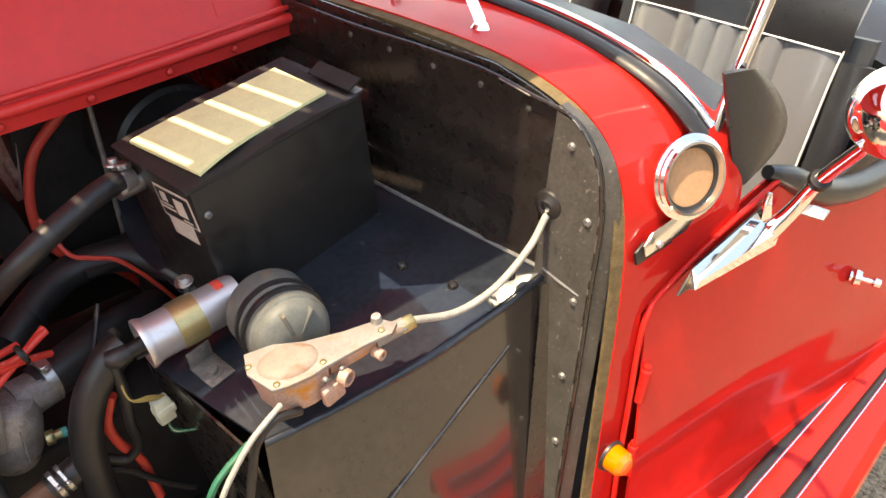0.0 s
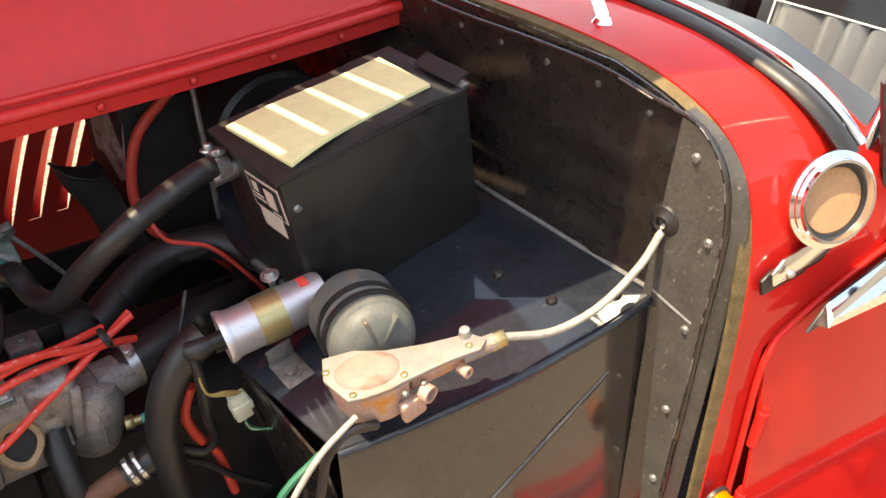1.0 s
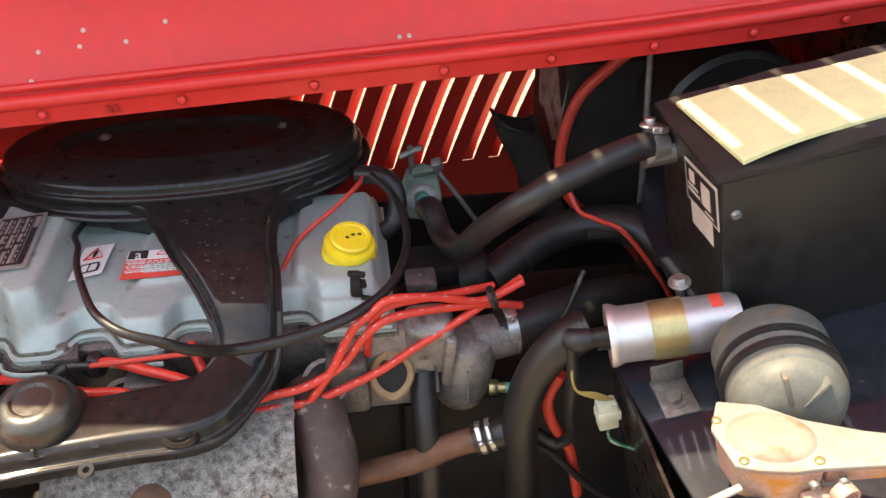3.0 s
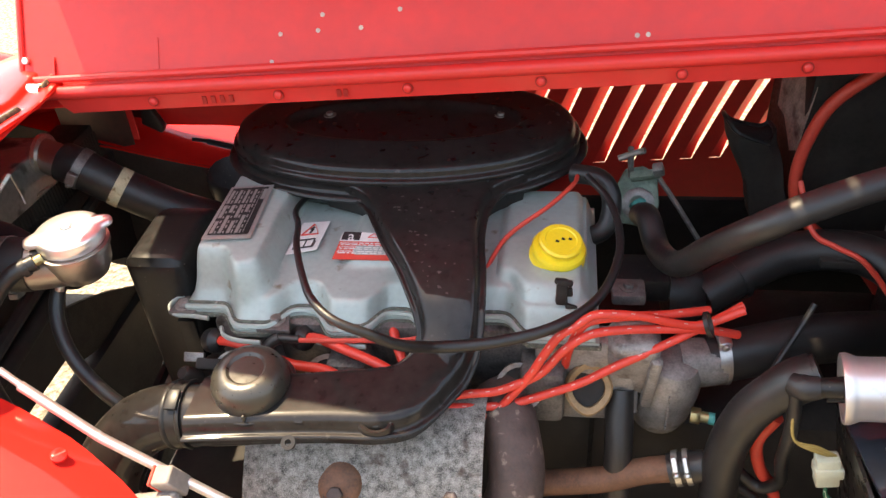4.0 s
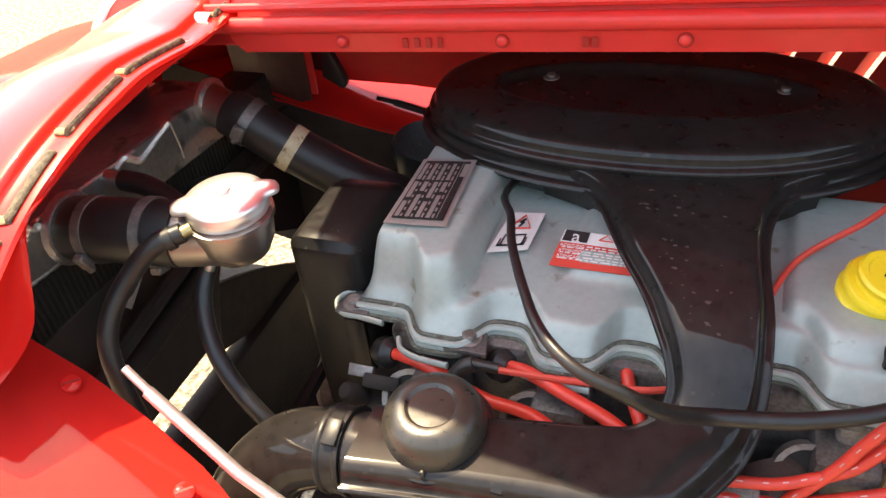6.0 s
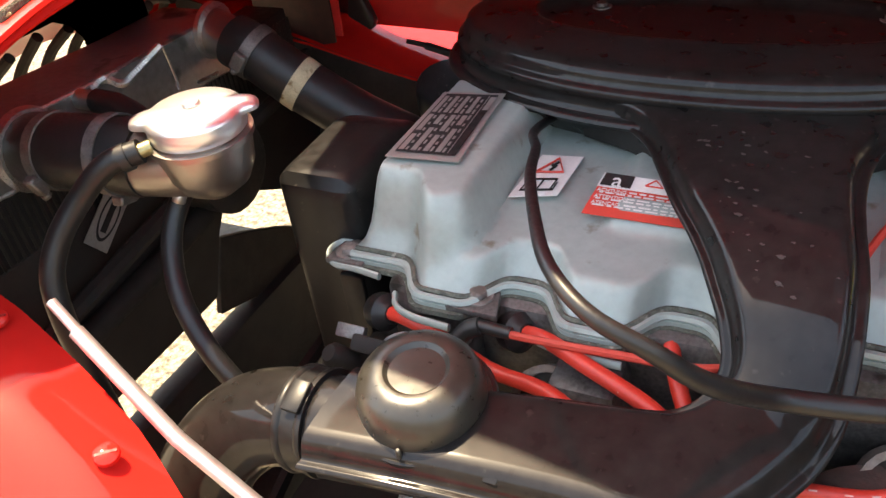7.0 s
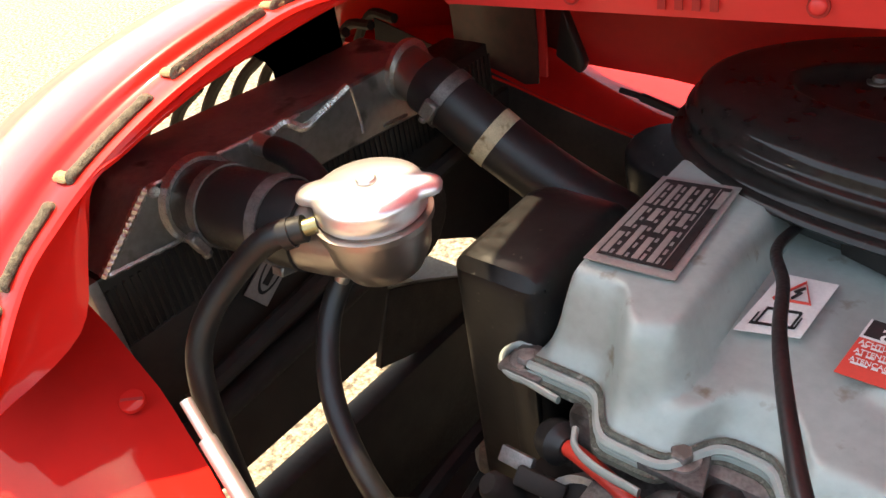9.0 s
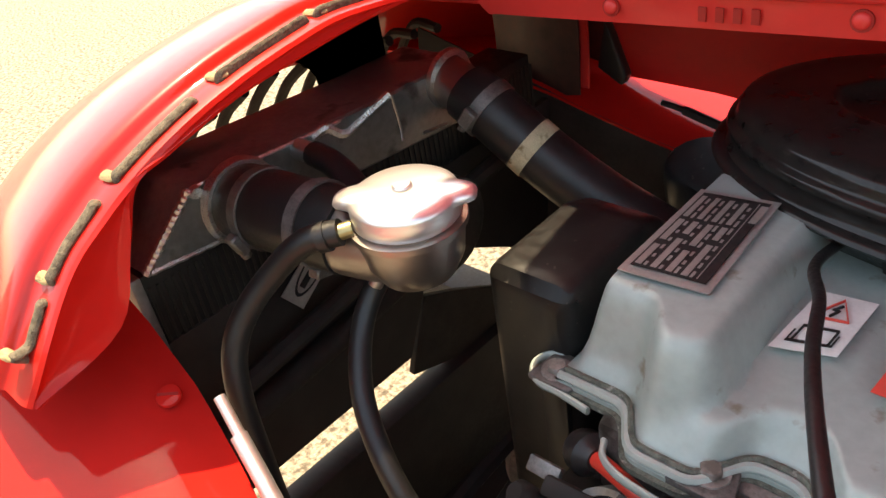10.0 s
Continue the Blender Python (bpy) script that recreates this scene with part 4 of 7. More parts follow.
g = part("glass", sheet(lambda u, v: (1.028 + 0.10 * v, -0.505 + 0.85 * u, lerp_table(-0.505 + 0.85 * u, [(-0.505, 1.05), (-0.4, 1.088), (-0.29, 1.103), (-0.15, 1.115), (0.35, 1.10)]) + 0.36 * v), 12, 4, 0.004), GLASS, screen, "clear flat glass")
g.visible_shadow = False
part("dash_top", sheet(lambda u, v: (1.000 + 0.18 * u, -0.50 + 1.0 * v, lerp_table(abs(-0.5 + v), [(0, 1.10), (0.3, 1.085), (0.5, 1.02)]) - 0.01 * u), 4, 20, 0.006), LEATHER, body, "black padded dash top")
part("post_plate", prism([(-0.03, -0.01), (0.02, -0.014), (0.03, 0.05), (-0.004, 0.09)], 0.004, frame_to((0.965, -0.522, 0.98), (0.05, -1, 0.2)), 0.001), POLISHED, screen)
def flap_at(u, v):
    near = Vector((1.052, -0.548, 0.952)).lerp(Vector((0.972, -0.528, 1.118)), v)
    a, b, c = Vector((1.072, -0.552, 0.954)), Vector((1.265, -0.568, 0.985)), Vector((1.030, -0.542, 1.116))
    far = a * (1 - v) ** 2 + b * 2 * v * (1 - v) + c * v * v
    return near.lerp(far, u) + Vector((0, -0.016, 0.008)) * math.sin(math.pi * u) * math.sin(math.pi * (0.15 + 0.7 * v))


part("screen_flap", sheet(flap_at, 10, 12, 0.006), LEATHER, screen, "black vinyl flap behind the screen post")
disc = thing("tax_disc_holder", (0.93, -0.53, 0.95), "round chrome tax disc holder with tan back on bracket", "disc holder")
dm = frame_to((0.914, -0.539, 1.012), (-0.38, -0.88, 0.28))
part("rim", lathe([(0.036, -0.006), (0.046, -0.006), (0.051, 0.0), (0.051, 0.004), (0.0475, 0.006), (0.0475, 0.009), (0.044, 0.011), (0.043, 0.014), (0.040, 0.014), (0.038, 0.004), (0.036, -0.006)], dm, 40), CHROME, disc, "chrome rim")
part("back_card", lathe([(0, 0.003), (0.0385, 0.003), (0.0385, -0.004), (0, -0.004)], dm, 36), TAN_CARD, disc, "plain tan card")
part("card_ring", lathe([(0.0345, 0.003), (0.0345, 0.0055), (0.0385, 0.0065), (0.0385, 0.003)], dm, 36), RUBBER, disc, "black rubber ring")
part("bracket", prism([(-0.09, -0.016), (-0.012, -0.012), (0.012, 0.005), (-0.02, 0.02), (-0.08, 0.012), (-0.095, 0.0)], 0.004, frame_to((0.935, -0.545, 0.950), (-0.10, -1, 0.12)), 0.001), POLISHED, disc, "polished bracket arm")
part("bracket_gasket", prism([(-0.10, -0.022), (-0.03, -0.018), (-0.03, 0.0), (-0.09, 0.004), (-0.105, -0.004)], 0.004, frame_to((0.936, -0.541, 0.946), (-0.10, -1, 0.12)), 0.001), RUBBER, disc)
part("bracket_screw", screw_head(frame_to((0.857, -0.549, 0.949), (-0.1, -1, 0.12)), 0.005, 0.003), STEEL, disc)
washer = thing("washer_jet", (0.93, -0.18, 1.105), "chrome windscreen wiper spindle on the scuttle", "wiper spindle")
part("spindle_base", lathe([(0, 0.014), (0.009, 0.012), (0.014, 0.004), (0.016, 0.0)], frame_to((0.93, -0.20, 1.112), (0, -0.05, 1)), 20), CHROME, washer)
part("spindle_collar", lathe([(0.016, 0.001), (0.02, 0.001), (0.02, -0.003), (0.016, -0.003)], frame_to((0.93, -0.20, 1.112), (0, -0.05, 1)), 20), RUBBER, washer)
part("wiper_arm", loft([[(0.93 + a, -0.20 + b, 1.124 + c) for a, b, c in ((-0.009, 0, 0), (0, -0.008, 0), (0.009, 0, 0.004), (0, 0.008, 0.004))], [(0.935 + a, -0.175 + b, 1.15 + c) for a, b, c in ((-0.009, 0, 0), (0, -0.008, 0), (0.009, 0, 0.004), (0, 0.008, 0.004))], [(0.94 + a, -0.13 + b, 1.19 + c) for a, b, c in ((-0.007, 0, 0), (0, -0.006, 0), (0.007, 0, 0.004), (0, 0.006, 0.004))]]), CHROME, washer, "chrome wiper arm")
washer.location += Vector((-0.062, -0.053, 0.002))
part("scuttle_screw", screw_head(frame_to((0.87, -0.105, 1.122), (0, 0, 1)), 0.008, 0.004), CHROME, body)


def seat_thing(yc):
    s = thing("seat", (1.62, yc, 0.32), "black leather car seat with fluted panels and white piping", "car seat")
    bw = 0.205
    face = lambda y, z: (1.60 + 0.22 * (z - 0.98) - 0.02 * math.cos((y - yc) / bw * 1.4), y, z)
    part("backrest", sheet(lambda u, v: (lambda p: (p[0] + 0.105, p[1], p[2]))(face(yc - bw - 0.03 + 2 * (bw + 0.03) * u, 0.42 + 0.58 * v)), 24, 14, 0.09), LEATHER, s)
    edges = [-bw, -0.108, -0.065, -0.022, 0.022, 0.065, 0.108, bw]
    for y0, y1 in zip(edges, edges[1:]):
        part("flute", sheet(lambda u, v: (lambda p: (p[0] - 0.002 - (0.011 if y1 - y0 < 0.06 else 0.008) * math.sin(math.pi * u) ** 0.7, p[1], p[2]))(face(yc + y0 + (y1 - y0) * u, 0.50 + (0.487 + 0.012 * math.cos((y0 + (y1 - y0) * u) / bw)) * v)), 8, 10), SHEEN_LEATHER, s, "padded black leather flute, silvery sheen put into its grey")
    rim = [face(yc - bw, 0.50), face(yc - bw, 0.70), face(yc - bw, 0.90), face(yc - bw - 0.002, 0.985), face(yc - bw - 0.012, 1.09), face(yc - bw - 0.004, 1.16)]
    part("side_piping", tube([(p[0] - 0.012, p[1], p[2]) for p in rim], 0.0022, 6, 6), PIPING, s, "white piping")
    part("side_piping", tube([(p[0] - 0.012, 2 * yc - p[1], p[2]) for p in rim], 0.0022, 6, 6), PIPING, s, "white piping")
    part("top_piping", tube([(p[0] - 0.012, p[1], p[2]) for p in [face(yc + a * bw, 0.987 + 0.012 * math.cos(a)) for a in (-1, -0.5, 0, 0.5, 1)]], 0.0022, 6, 6), PIPING, s, "white piping")
    part("top_pad", sheet(lambda u, v: (lambda p: (p[0] - 0.014 * math.sin(math.pi * v) - 0.002, p[1], p[2]))(face(yc - bw - 0.01 + 2 * (bw + 0.01) * u, 0.995 + (0.17 - 0.05 * (2 * u - 1) ** 4) * v)), 16, 8, 0.01), LEATHER, s, "smooth black leather top roll")
    part("bolster", tube([face(yc - bw - 0.035, 0.50), face(yc - bw - 0.035, 0.8), face(yc - bw - 0.03, 0.98)], 0.03, 5, 12), LEATHER, s)
    return s


seat_thing(-0.28)
seat_thing(0.28)
part("inner_door_card", sheet(lambda u, v: (1.15 + 0.85 * u, -0.565 - 0.03 * u, 0.34 + 0.49 * v), 6, 5, 0.01), LEATHER, body)
part("cockpit_roll", tube([(1.13, -0.560, 0.952), (1.18, -0.578, 0.932), (1.27, -0.602, 0.888), (1.40, -0.626, 0.863), (1.6, -0.640, 0.852), (1.9, -0.645, 0.85)], [0.010, 0.018, 0.022, 0.022, 0.022, 0.022], 6, 12), LEATHER, body, "black padded cockpit edge roll")
part("cabin_back", block(0.04, 1.2, 0.6, Matrix.Translation((1.95, 0, 0.32)), 0.01), LEATHER, body)
part("hood_cover", sheet(lambda u, v: (1.76 + 0.5 * u, -0.58 + 1.16 * v, 0.98 + 0.05 * math.sin(math.pi * u) - 0.05 * (2 * v - 1) ** 4), 8, 16, 0.02), LEATHER, body, "folded black hood behind the seats")

# ---- engine ----
engine = thing("engine", (0, 0, 0.4), "silver-grey four-cylinder engine with yellow oil cap", "engine")
WELLS = (-0.190, -0.090, 0.010, 0.108)


def cover_edge(x):
    if x < WELLS[0]:
        return -0.088
    y = -0.116
    for w in WELLS:
        y += 0.028 * math.exp(-(((x - w) / 0.025) ** 4))
    return y


def cover_z(x, y):
    near = y - cover_edge(x)
    ends = min(x + 0.224, 0.212 - x)
    base = 0.812
    wall = sstep(0.006, 0.030, near) * sstep(0.0, 0.012, ends) * sstep(0.0, 0.02, 0.115 - y)
    low = 0.022 + 0.006 * sstep(-0.08, 0.0, y)
    front = 0.058 * sstep(-0.224, -0.206, x) * sstep(-0.112, -0.140, x) * sstep(0.006, 0.040 + 0.02 * sstep(-0.16, -0.12, x), near) * sstep(0.115, 0.085, y)
    rear = 0.036 * sstep(0.088, 0.118, x) * sstep(0.212, 0.190, x) * sstep(0.006, 0.05, near)
    ridge = 0.011 * sstep(-0.058, -0.044, x) * sstep(0.09, 0.07, x) * sstep(-0.045, -0.025, y)
    return base + wall * max(low + ridge, front, rear)


def cover_surface(u, v):
    x = -0.224 + 0.436 * u
    e = cover_edge(x)
    y = e + (0.115 - e) * v
    return (x, y, cover_z(x, y))


cover = part("rocker_cover", sheet(cover_surface, 150, 80, 0.003), COVER, engine, "silver-grey painted pressed rocker cover")
part("cover_gasket", sheet(lambda u, v: (-0.226 + 0.440 * u, cover_edge(-0.224 + 0.436 * u) - 0.003 + 0.012 * v, 0.809), 150, 1, 0.004), GASKET, cover, "grey-green weathered gasket")
part("cover_flange", tube([(x, cover_edge(x) + 0.003, 0.814) for x in np.linspace(-0.222, 0.208, 120).tolist()], 0.0028, 1, 6, False), COVER, cover)
part("cork_line", tube([(x, cover_edge(x) + 0.0075, 0.8162) for x in np.linspace(-0.220, 0.206, 120).tolist()], 0.0019, 1, 5, False), GASKET, cover, "dirty cork gasket line")
# rolled clamping strips along the flange, the first hooked round its bolt
for pts in (
    [(-0.232, -0.066, 0.809), (-0.241, -0.070, 0.8085), (-0.2445, -0.079, 0.808), (-0.240, -0.088, 0.807), (-0.231, -0.0915, 0.806), (-0.219, -0.0915, 0.806), (-0.196, -0.094, 0.8055)],
    [(-0.176, -0.108, 0.806), (-0.170, -0.118, 0.805), (-0.155, -0.1235, 0.804), (-0.128, -0.126, 0.804)],
    [(-0.070, -0.121, 0.804), (-0.050, -0.1245, 0.803), (-0.018, -0.1245, 0.803)],
):
    part("flange_clamp", tube(pts, 0.0021, 7, 10, True, 1.55), COVER, cover, "grey rolled clamping strip")
part("cover_lug", prism([(-0.014, -0.012), (0.016, -0.012), (0.02, 0.014), (-0.01, 0.016)], 0.005, Matrix.Translation((-0.227, -0.080, 0.806)), 0.001), OILY, cover)
part("cover_lug", prism([(-0.018, -0.012), (0.018, -0.012), (0.012, 0.012), (-0.012, 0.012)], 0.005, Matrix.Translation((-0.117, -0.104, 0.808)), 0.001), OILY, cover)
for p in ((-0.227, -0.080, 0.811), (-0.117, -0.101, 0.813)):
    part("cover_bolt", bolt(Matrix.Translation(p), 0.0062, 0.005), CAST, cover)
cap_m = frame_to((0.170, -0.026, 0.851), (0.16, -0.22, 1))
cap = part("oil_cap", lathe([(0.024, -0.012), (0.0285, -0.008), (0.0290, -0.003), (0.0262, 0.0), (0.0258, 0.003), (0.0278, 0.005), (0.0280, 0.009), (0.0262, 0.0115), (0.0215, 0.0125), (0.0205, 0.015), (0.0222, 0.017), (0.0224, 0.0205), (0.0205, 0.0225), (0.0165, 0.0225), (0.0155, 0.0212), (0, 0.0212)], cap_m, 48), YELLOW, engine, "yellow plastic oil filler cap")
for k, (x, y) in enumerate(((0.002, 0.002), (0.009, 0.003), (-0.004, -0.002))):
    part("cap_mark", prism([(-0.002, -0.001), (0.0018, -0.0016), (0.0022, 0.001), (-0.001, 0.0018)], 0.0006, cap_m @ Matrix.Translation((x, y, 0.0211)), 0), INK, cap)


def lettering(text, m, size, material, parent):
    """Flat letters of the built-in font, centred on m's origin, facing its z."""
    cu = bpy.data.curves.new("letters", "FONT")
    cu.body, cu.size, cu.extrude = text, size, 0.0002
    cu.align_x, cu.align_y = "CENTER", "CENTER"
    tmp = bpy.data.objects.new("letters", cu)
    me = bpy.data.meshes.new_from_object(tmp)
    bpy.data.objects.remove(tmp)
    bm = bmesh.new()
    bm.from_mesh(me)
    bmesh.ops.transform(bm, matrix=m, verts=bm.verts)
    return part("lettering", bm, material, parent)


# printed plate and stickers
def sticker(name, corners, material, parent, lift=0.001, label=""):
    """A thin sheet over four corners: bottom left, bottom right, top right, top left."""
    a, b, c, d = [Vector(q) for q in corners]
    return part(name, sheet(lambda u, v: (a * (1 - u) * (1 - v) + b * u * (1 - v) + c * u * v + d * (1 - u) * v) + Vector((0, 0, lift)), 4, 4, 0.0006), material, parent, label)


def inked(corners, bars, material, parent, lift=0.0018):
    """Bars on a sticker: u0, v0, u1, v1 in its own square."""
    a, b, c, d = [Vector(q) for q in corners]
    at = lambda u, v: a * (1 - u) * (1 - v) + b * u * (1 - v) + c * u * v + d * (1 - u) * v + Vector((0, 0, lift))
    bms = [sheet(lambda s, t: at(u0 + (u1 - u0) * s, v0 + (v1 - v0) * t), 1, 1, 0.0003) for u0, v0, u1, v1 in bars]
    return part("print", join(*bms), material, parent)


PL = [(-0.205, -0.046, 0.8725), (-0.152, -0.040, 0.8715), (-0.157, 0.062, 0.8725), (-0.206, 0.055, 0.8725)]
plate = sticker("data_plate", PL, FOIL, cover, 0.0015, "curled foil data plate with worn printing")
inked(PL, [(0.09, 0.06, 0.92, 0.95)], INK, plate, 0.0024)
bars = []
rnd = random.Random(4)
for r in range(4):
    u = 0.12 + 0.17 * r
    bars += [(u, 0.08, u + 0.07, 0.30 + 0.1 * (r % 2)), (u, 0.36 + 0.1 * (r % 2), u + 0.07, 0.60), (u, 0.64, u + 0.06, 0.90)]
    for k in range(9):
        v = 0.08 + 0.092 * k
        bars.append((u + 0.095, v, u + 0.125, v + 0.03 + 0.04 * rnd.random()))
bars += [(0.80, 0.08, 0.81, 0.92), (0.84, 0.70, 0.93, 0.90)]
inked(PL, bars, FOIL, plate, 0.0030)
wl = sticker("warning_label", [(-0.122, -0.030, 0.8425), (-0.090, -0.020, 0.8425), (-0.087, 0.032, 0.8435), (-0.117, 0.028, 0.8435)], WHITE_LABEL, cover, 0.0015, "white warning label with red triangle and book symbol")
WQ = [(-0.122, -0.030, 0.8425), (-0.090, -0.020, 0.8425), (-0.087, 0.032, 0.8435), (-0.117, 0.028, 0.8435)]
inked(WQ, [(0.22, 0.12, 0.26, 0.38), (0.48, 0.10, 0.52, 0.40), (0.76, 0.12, 0.80, 0.38), (0.22, 0.36, 0.5, 0.40), (0.5, 0.36, 0.78, 0.40), (0.15, 0.10, 0.85, 0.14), (0.15, 0.1, 0.18, 0.3), (0.82, 0.1, 0.85, 0.3)], INK, wl, 0.0024)


def on_quad(q, pts):
    a, b, c, d = [Vector(k) for k in q]
    return [a * (1 - u) * (1 - v) + b * u * (1 - v) + c * u * v + d * (1 - u) * v + Vector((0, 0, 0.0026)) for u, v in pts]


part("triangle", tube(on_quad(WQ, [(0.2, 0.55), (0.8, 0.55), (0.5, 0.9), (0.2, 0.55)]), 0.0009, 1, 6, False), RED_LABEL, wl)
part("flash", tube(on_quad(WQ, [(0.55, 0.80), (0.45, 0.71), (0.55, 0.71), (0.47, 0.60)]), 0.0009, 1, 6, False), INK, wl)
RQ = [(-0.068, -0.037, 0.8405), (0.012, -0.037, 0.8405), (0.008, -0.004, 0.8435), (-0.062, -0.002, 0.8435)]
RQ = [(p[0], p[1], 0.0025 + 0.812 + 0.022 + 0.006 * sstep(-0.08, 0, p[1]) + 0.0112 * sstep(-0.045, -0.025, p[1])) for p in RQ]
rl = sticker("red_label", RQ, RED_LABEL, cover, 0.0012, "red and white multilingual caution label")
inked(RQ, [(0.0, 0.66, 1.0, 1.0)], WHITE_LABEL, rl, 0.0020)
inked(RQ, [(0.02, 0.68, 0.30, 0.98)], INK, rl, 0.0026)
def on_label(u, v, lift):
    a, b, c, d = [Vector(q) for q in RQ]
    p = a * (1 - u) * (1 - v) + b * u * (1 - v) + c * u * v + d * (1 - u) * v
    n = (b - a).cross(d - a).normalized()
    return frame_to(p + n * lift, n, b - a)


lettering("a", on_label(0.16, 0.83, 0.0028), 0.017, WHITE_LABEL, rl)
rnd = random.Random(9)
for k, word in enumerate(("ACHTUNG", "ATTENTION", "ATENCAO")):
    v = 0.585 - 0.155 * k
    lettering(word, on_label(0.155 + 0.02 * (k == 1), v, 0.0024), 0.0040, WHITE_LABEL, rl)
    bars = []
    for line in range(2):
        u = 0.31 if line == 0 else 0.05
        while u < 0.90:
            w = 0.03 + 0.08 * rnd.random()
            bars.append((u, v - 0.022 - 0.068 * line, min(0.94, u + w), v + 0.008 - 0.068 * line))
            u += w + 0.022
    inked(RQ, bars, WHITE_LABEL, rl, 0.0024)
part("triangle", tube(on_quad(RQ, [(0.42, 0.80), (0.58, 0.80), (0.5, 0.96), (0.42, 0.80)]), 0.0006, 1, 6, False), RED_LABEL, rl)

# head, block and plug wells
head = part("cylinder_head", block(0.40, 0.13, 0.09, Matrix.Translation((0.012, -0.035, 0.718)), 0.006), OILY, engine, "oil-stained cast alloy cylinder head")
for w in WELLS:
    part("exhaust_port", block(0.045, 0.05, 0.07, Matrix.Translation((w + 0.05, -0.112, 0.716)), 0.008), OILY, head)
for w in WELLS:
    part("plug_well", lathe([(0.016, -0.02), (0.0195, 0.0), (0.024, 0.002), (0.024, -0.02)], frame_to((w + 0.028, -0.133, 0.765), (0, -0.75, 0.66)), 24), ALLOY, engine)
    part("plug_well_dark", lathe([(0, -0.004), (0.0195, -0.003)], frame_to((w + 0.028, -0.133, 0.765), (0, -0.75, 0.66)), 24), MATT_BLACK, engine)
part("engine_block", block(0.44, 0.24, 0.34, Matrix.Translation((-0.005, 0.03, 0.40)), 0.02), MATT_BLACK, engine)
part("gearbox", block(0.5, 0.26, 0.26, Matrix.Translation((0.45, 0.05, 0.40)), 0.04), MATT_BLACK, engine)
tc_prof = [(-0.068, 0.50), (-0.068, 0.852), (-0.062, 0.860), (0.020, 0.862), (0.045, 0.852), (0.10, 0.80), (0.12, 0.50)]
bm = prism([(y, z) for y, z in tc_prof], 0.066, Matrix(((0, 0, 1, -0.291), (1, 0, 0, 0), (0, 1, 0, 0), (0, 0, 0, 1))), 0.010, 3)
part("timing_cover", bm, BLACK_PLASTIC, engine, "black plastic cam belt cover")
part("cover_rib", block(0.02, 0.006, 0.25, Matrix.Translation((-0.238, -0.070, 0.53)), 0.002), BLACK_PLASTIC, engine)
part("pulley", lathe([(0, -0.02), (0.05, -0.02), (0.055, -0.012), (0.048, 0), (0.055, 0.012), (0.05, 0.02), (0, 0.02)], frame_to((-0.315, 0.02, 0.60), (-1, 0, 0)), 32), DULL_STEEL, engine)
part("drive_belt", join(tube([(-0.318, -0.04, 0.60), (-0.318, -0.16, 0.56), (-0.318, -0.20, 0.54)], 0.007, 3, 6), tube([(-0.318, 0.0, 0.655), (-0.318, -0.12, 0.64), (-0.318, -0.19, 0.60)], 0.007, 3, 6)), RUBBER, engine)
# exhaust side
part("heat_shield", sheet(lambda u, v: (-0.13 + 0.235 * u, -0.150 - 0.110 * v, 0.768 - 0.085 * v * v + 0.010 * math.sin(u * 9) * v), 24, 12, 0.004), SHIELD, engine, "corroded speckled heat shield")
part("shield_face", sheet(lambda u, v: (-0.13 + 0.235 * u, -0.260 - 0.012 * math.sin(u * 9), 0.685 - 0.20 * v), 16, 8, 0.004), SHIELD, engine)
for x, y in ((-0.035, -0.226), (0.076, -0.222)):
    BM_ = frame_to((x, y, 0.720), (0, -0.62, 0.78))
    part("shield_recess", lathe([(0.0, 0.006), (0.010, 0.0075), (0.018, 0.006), (0.023, 0.002), (0.025, -0.004)], BM_, 24), COPPER_RUST, engine)
    part("manifold_stud", bolt(BM_ @ Matrix.Translation((0.0, -0.012, 0.005)), 0.008, 0.008), MANIFOLD, engine)
# Black block added to keep the gap below the duct dark.
gap_bm = bmesh.new()
bmesh.ops.create_cube(gap_bm, size=1, matrix=Matrix.Translation((-0.19, -0.14, 0.51)) @ Matrix.Diagonal((0.21, 0.17, 0.18, 1)))
bmesh.ops.bevel(gap_bm, geom=gap_bm.edges[:], offset=0.02, segments=2, affect="EDGES")
part("gap_block", gap_bm, MATT_BLACK, engine, "black block added to darken the gap beside the engine")
part("downpipe", tube([(0.115, -0.12, 0.745), (0.128, -0.16, 0.735), (0.135, -0.20, 0.70), (0.115, -0.225, 0.645), (0.08, -0.23, 0.58)], 0.028, 6, 18), MANIFOLD, engine, "rusty cast exhaust branch")

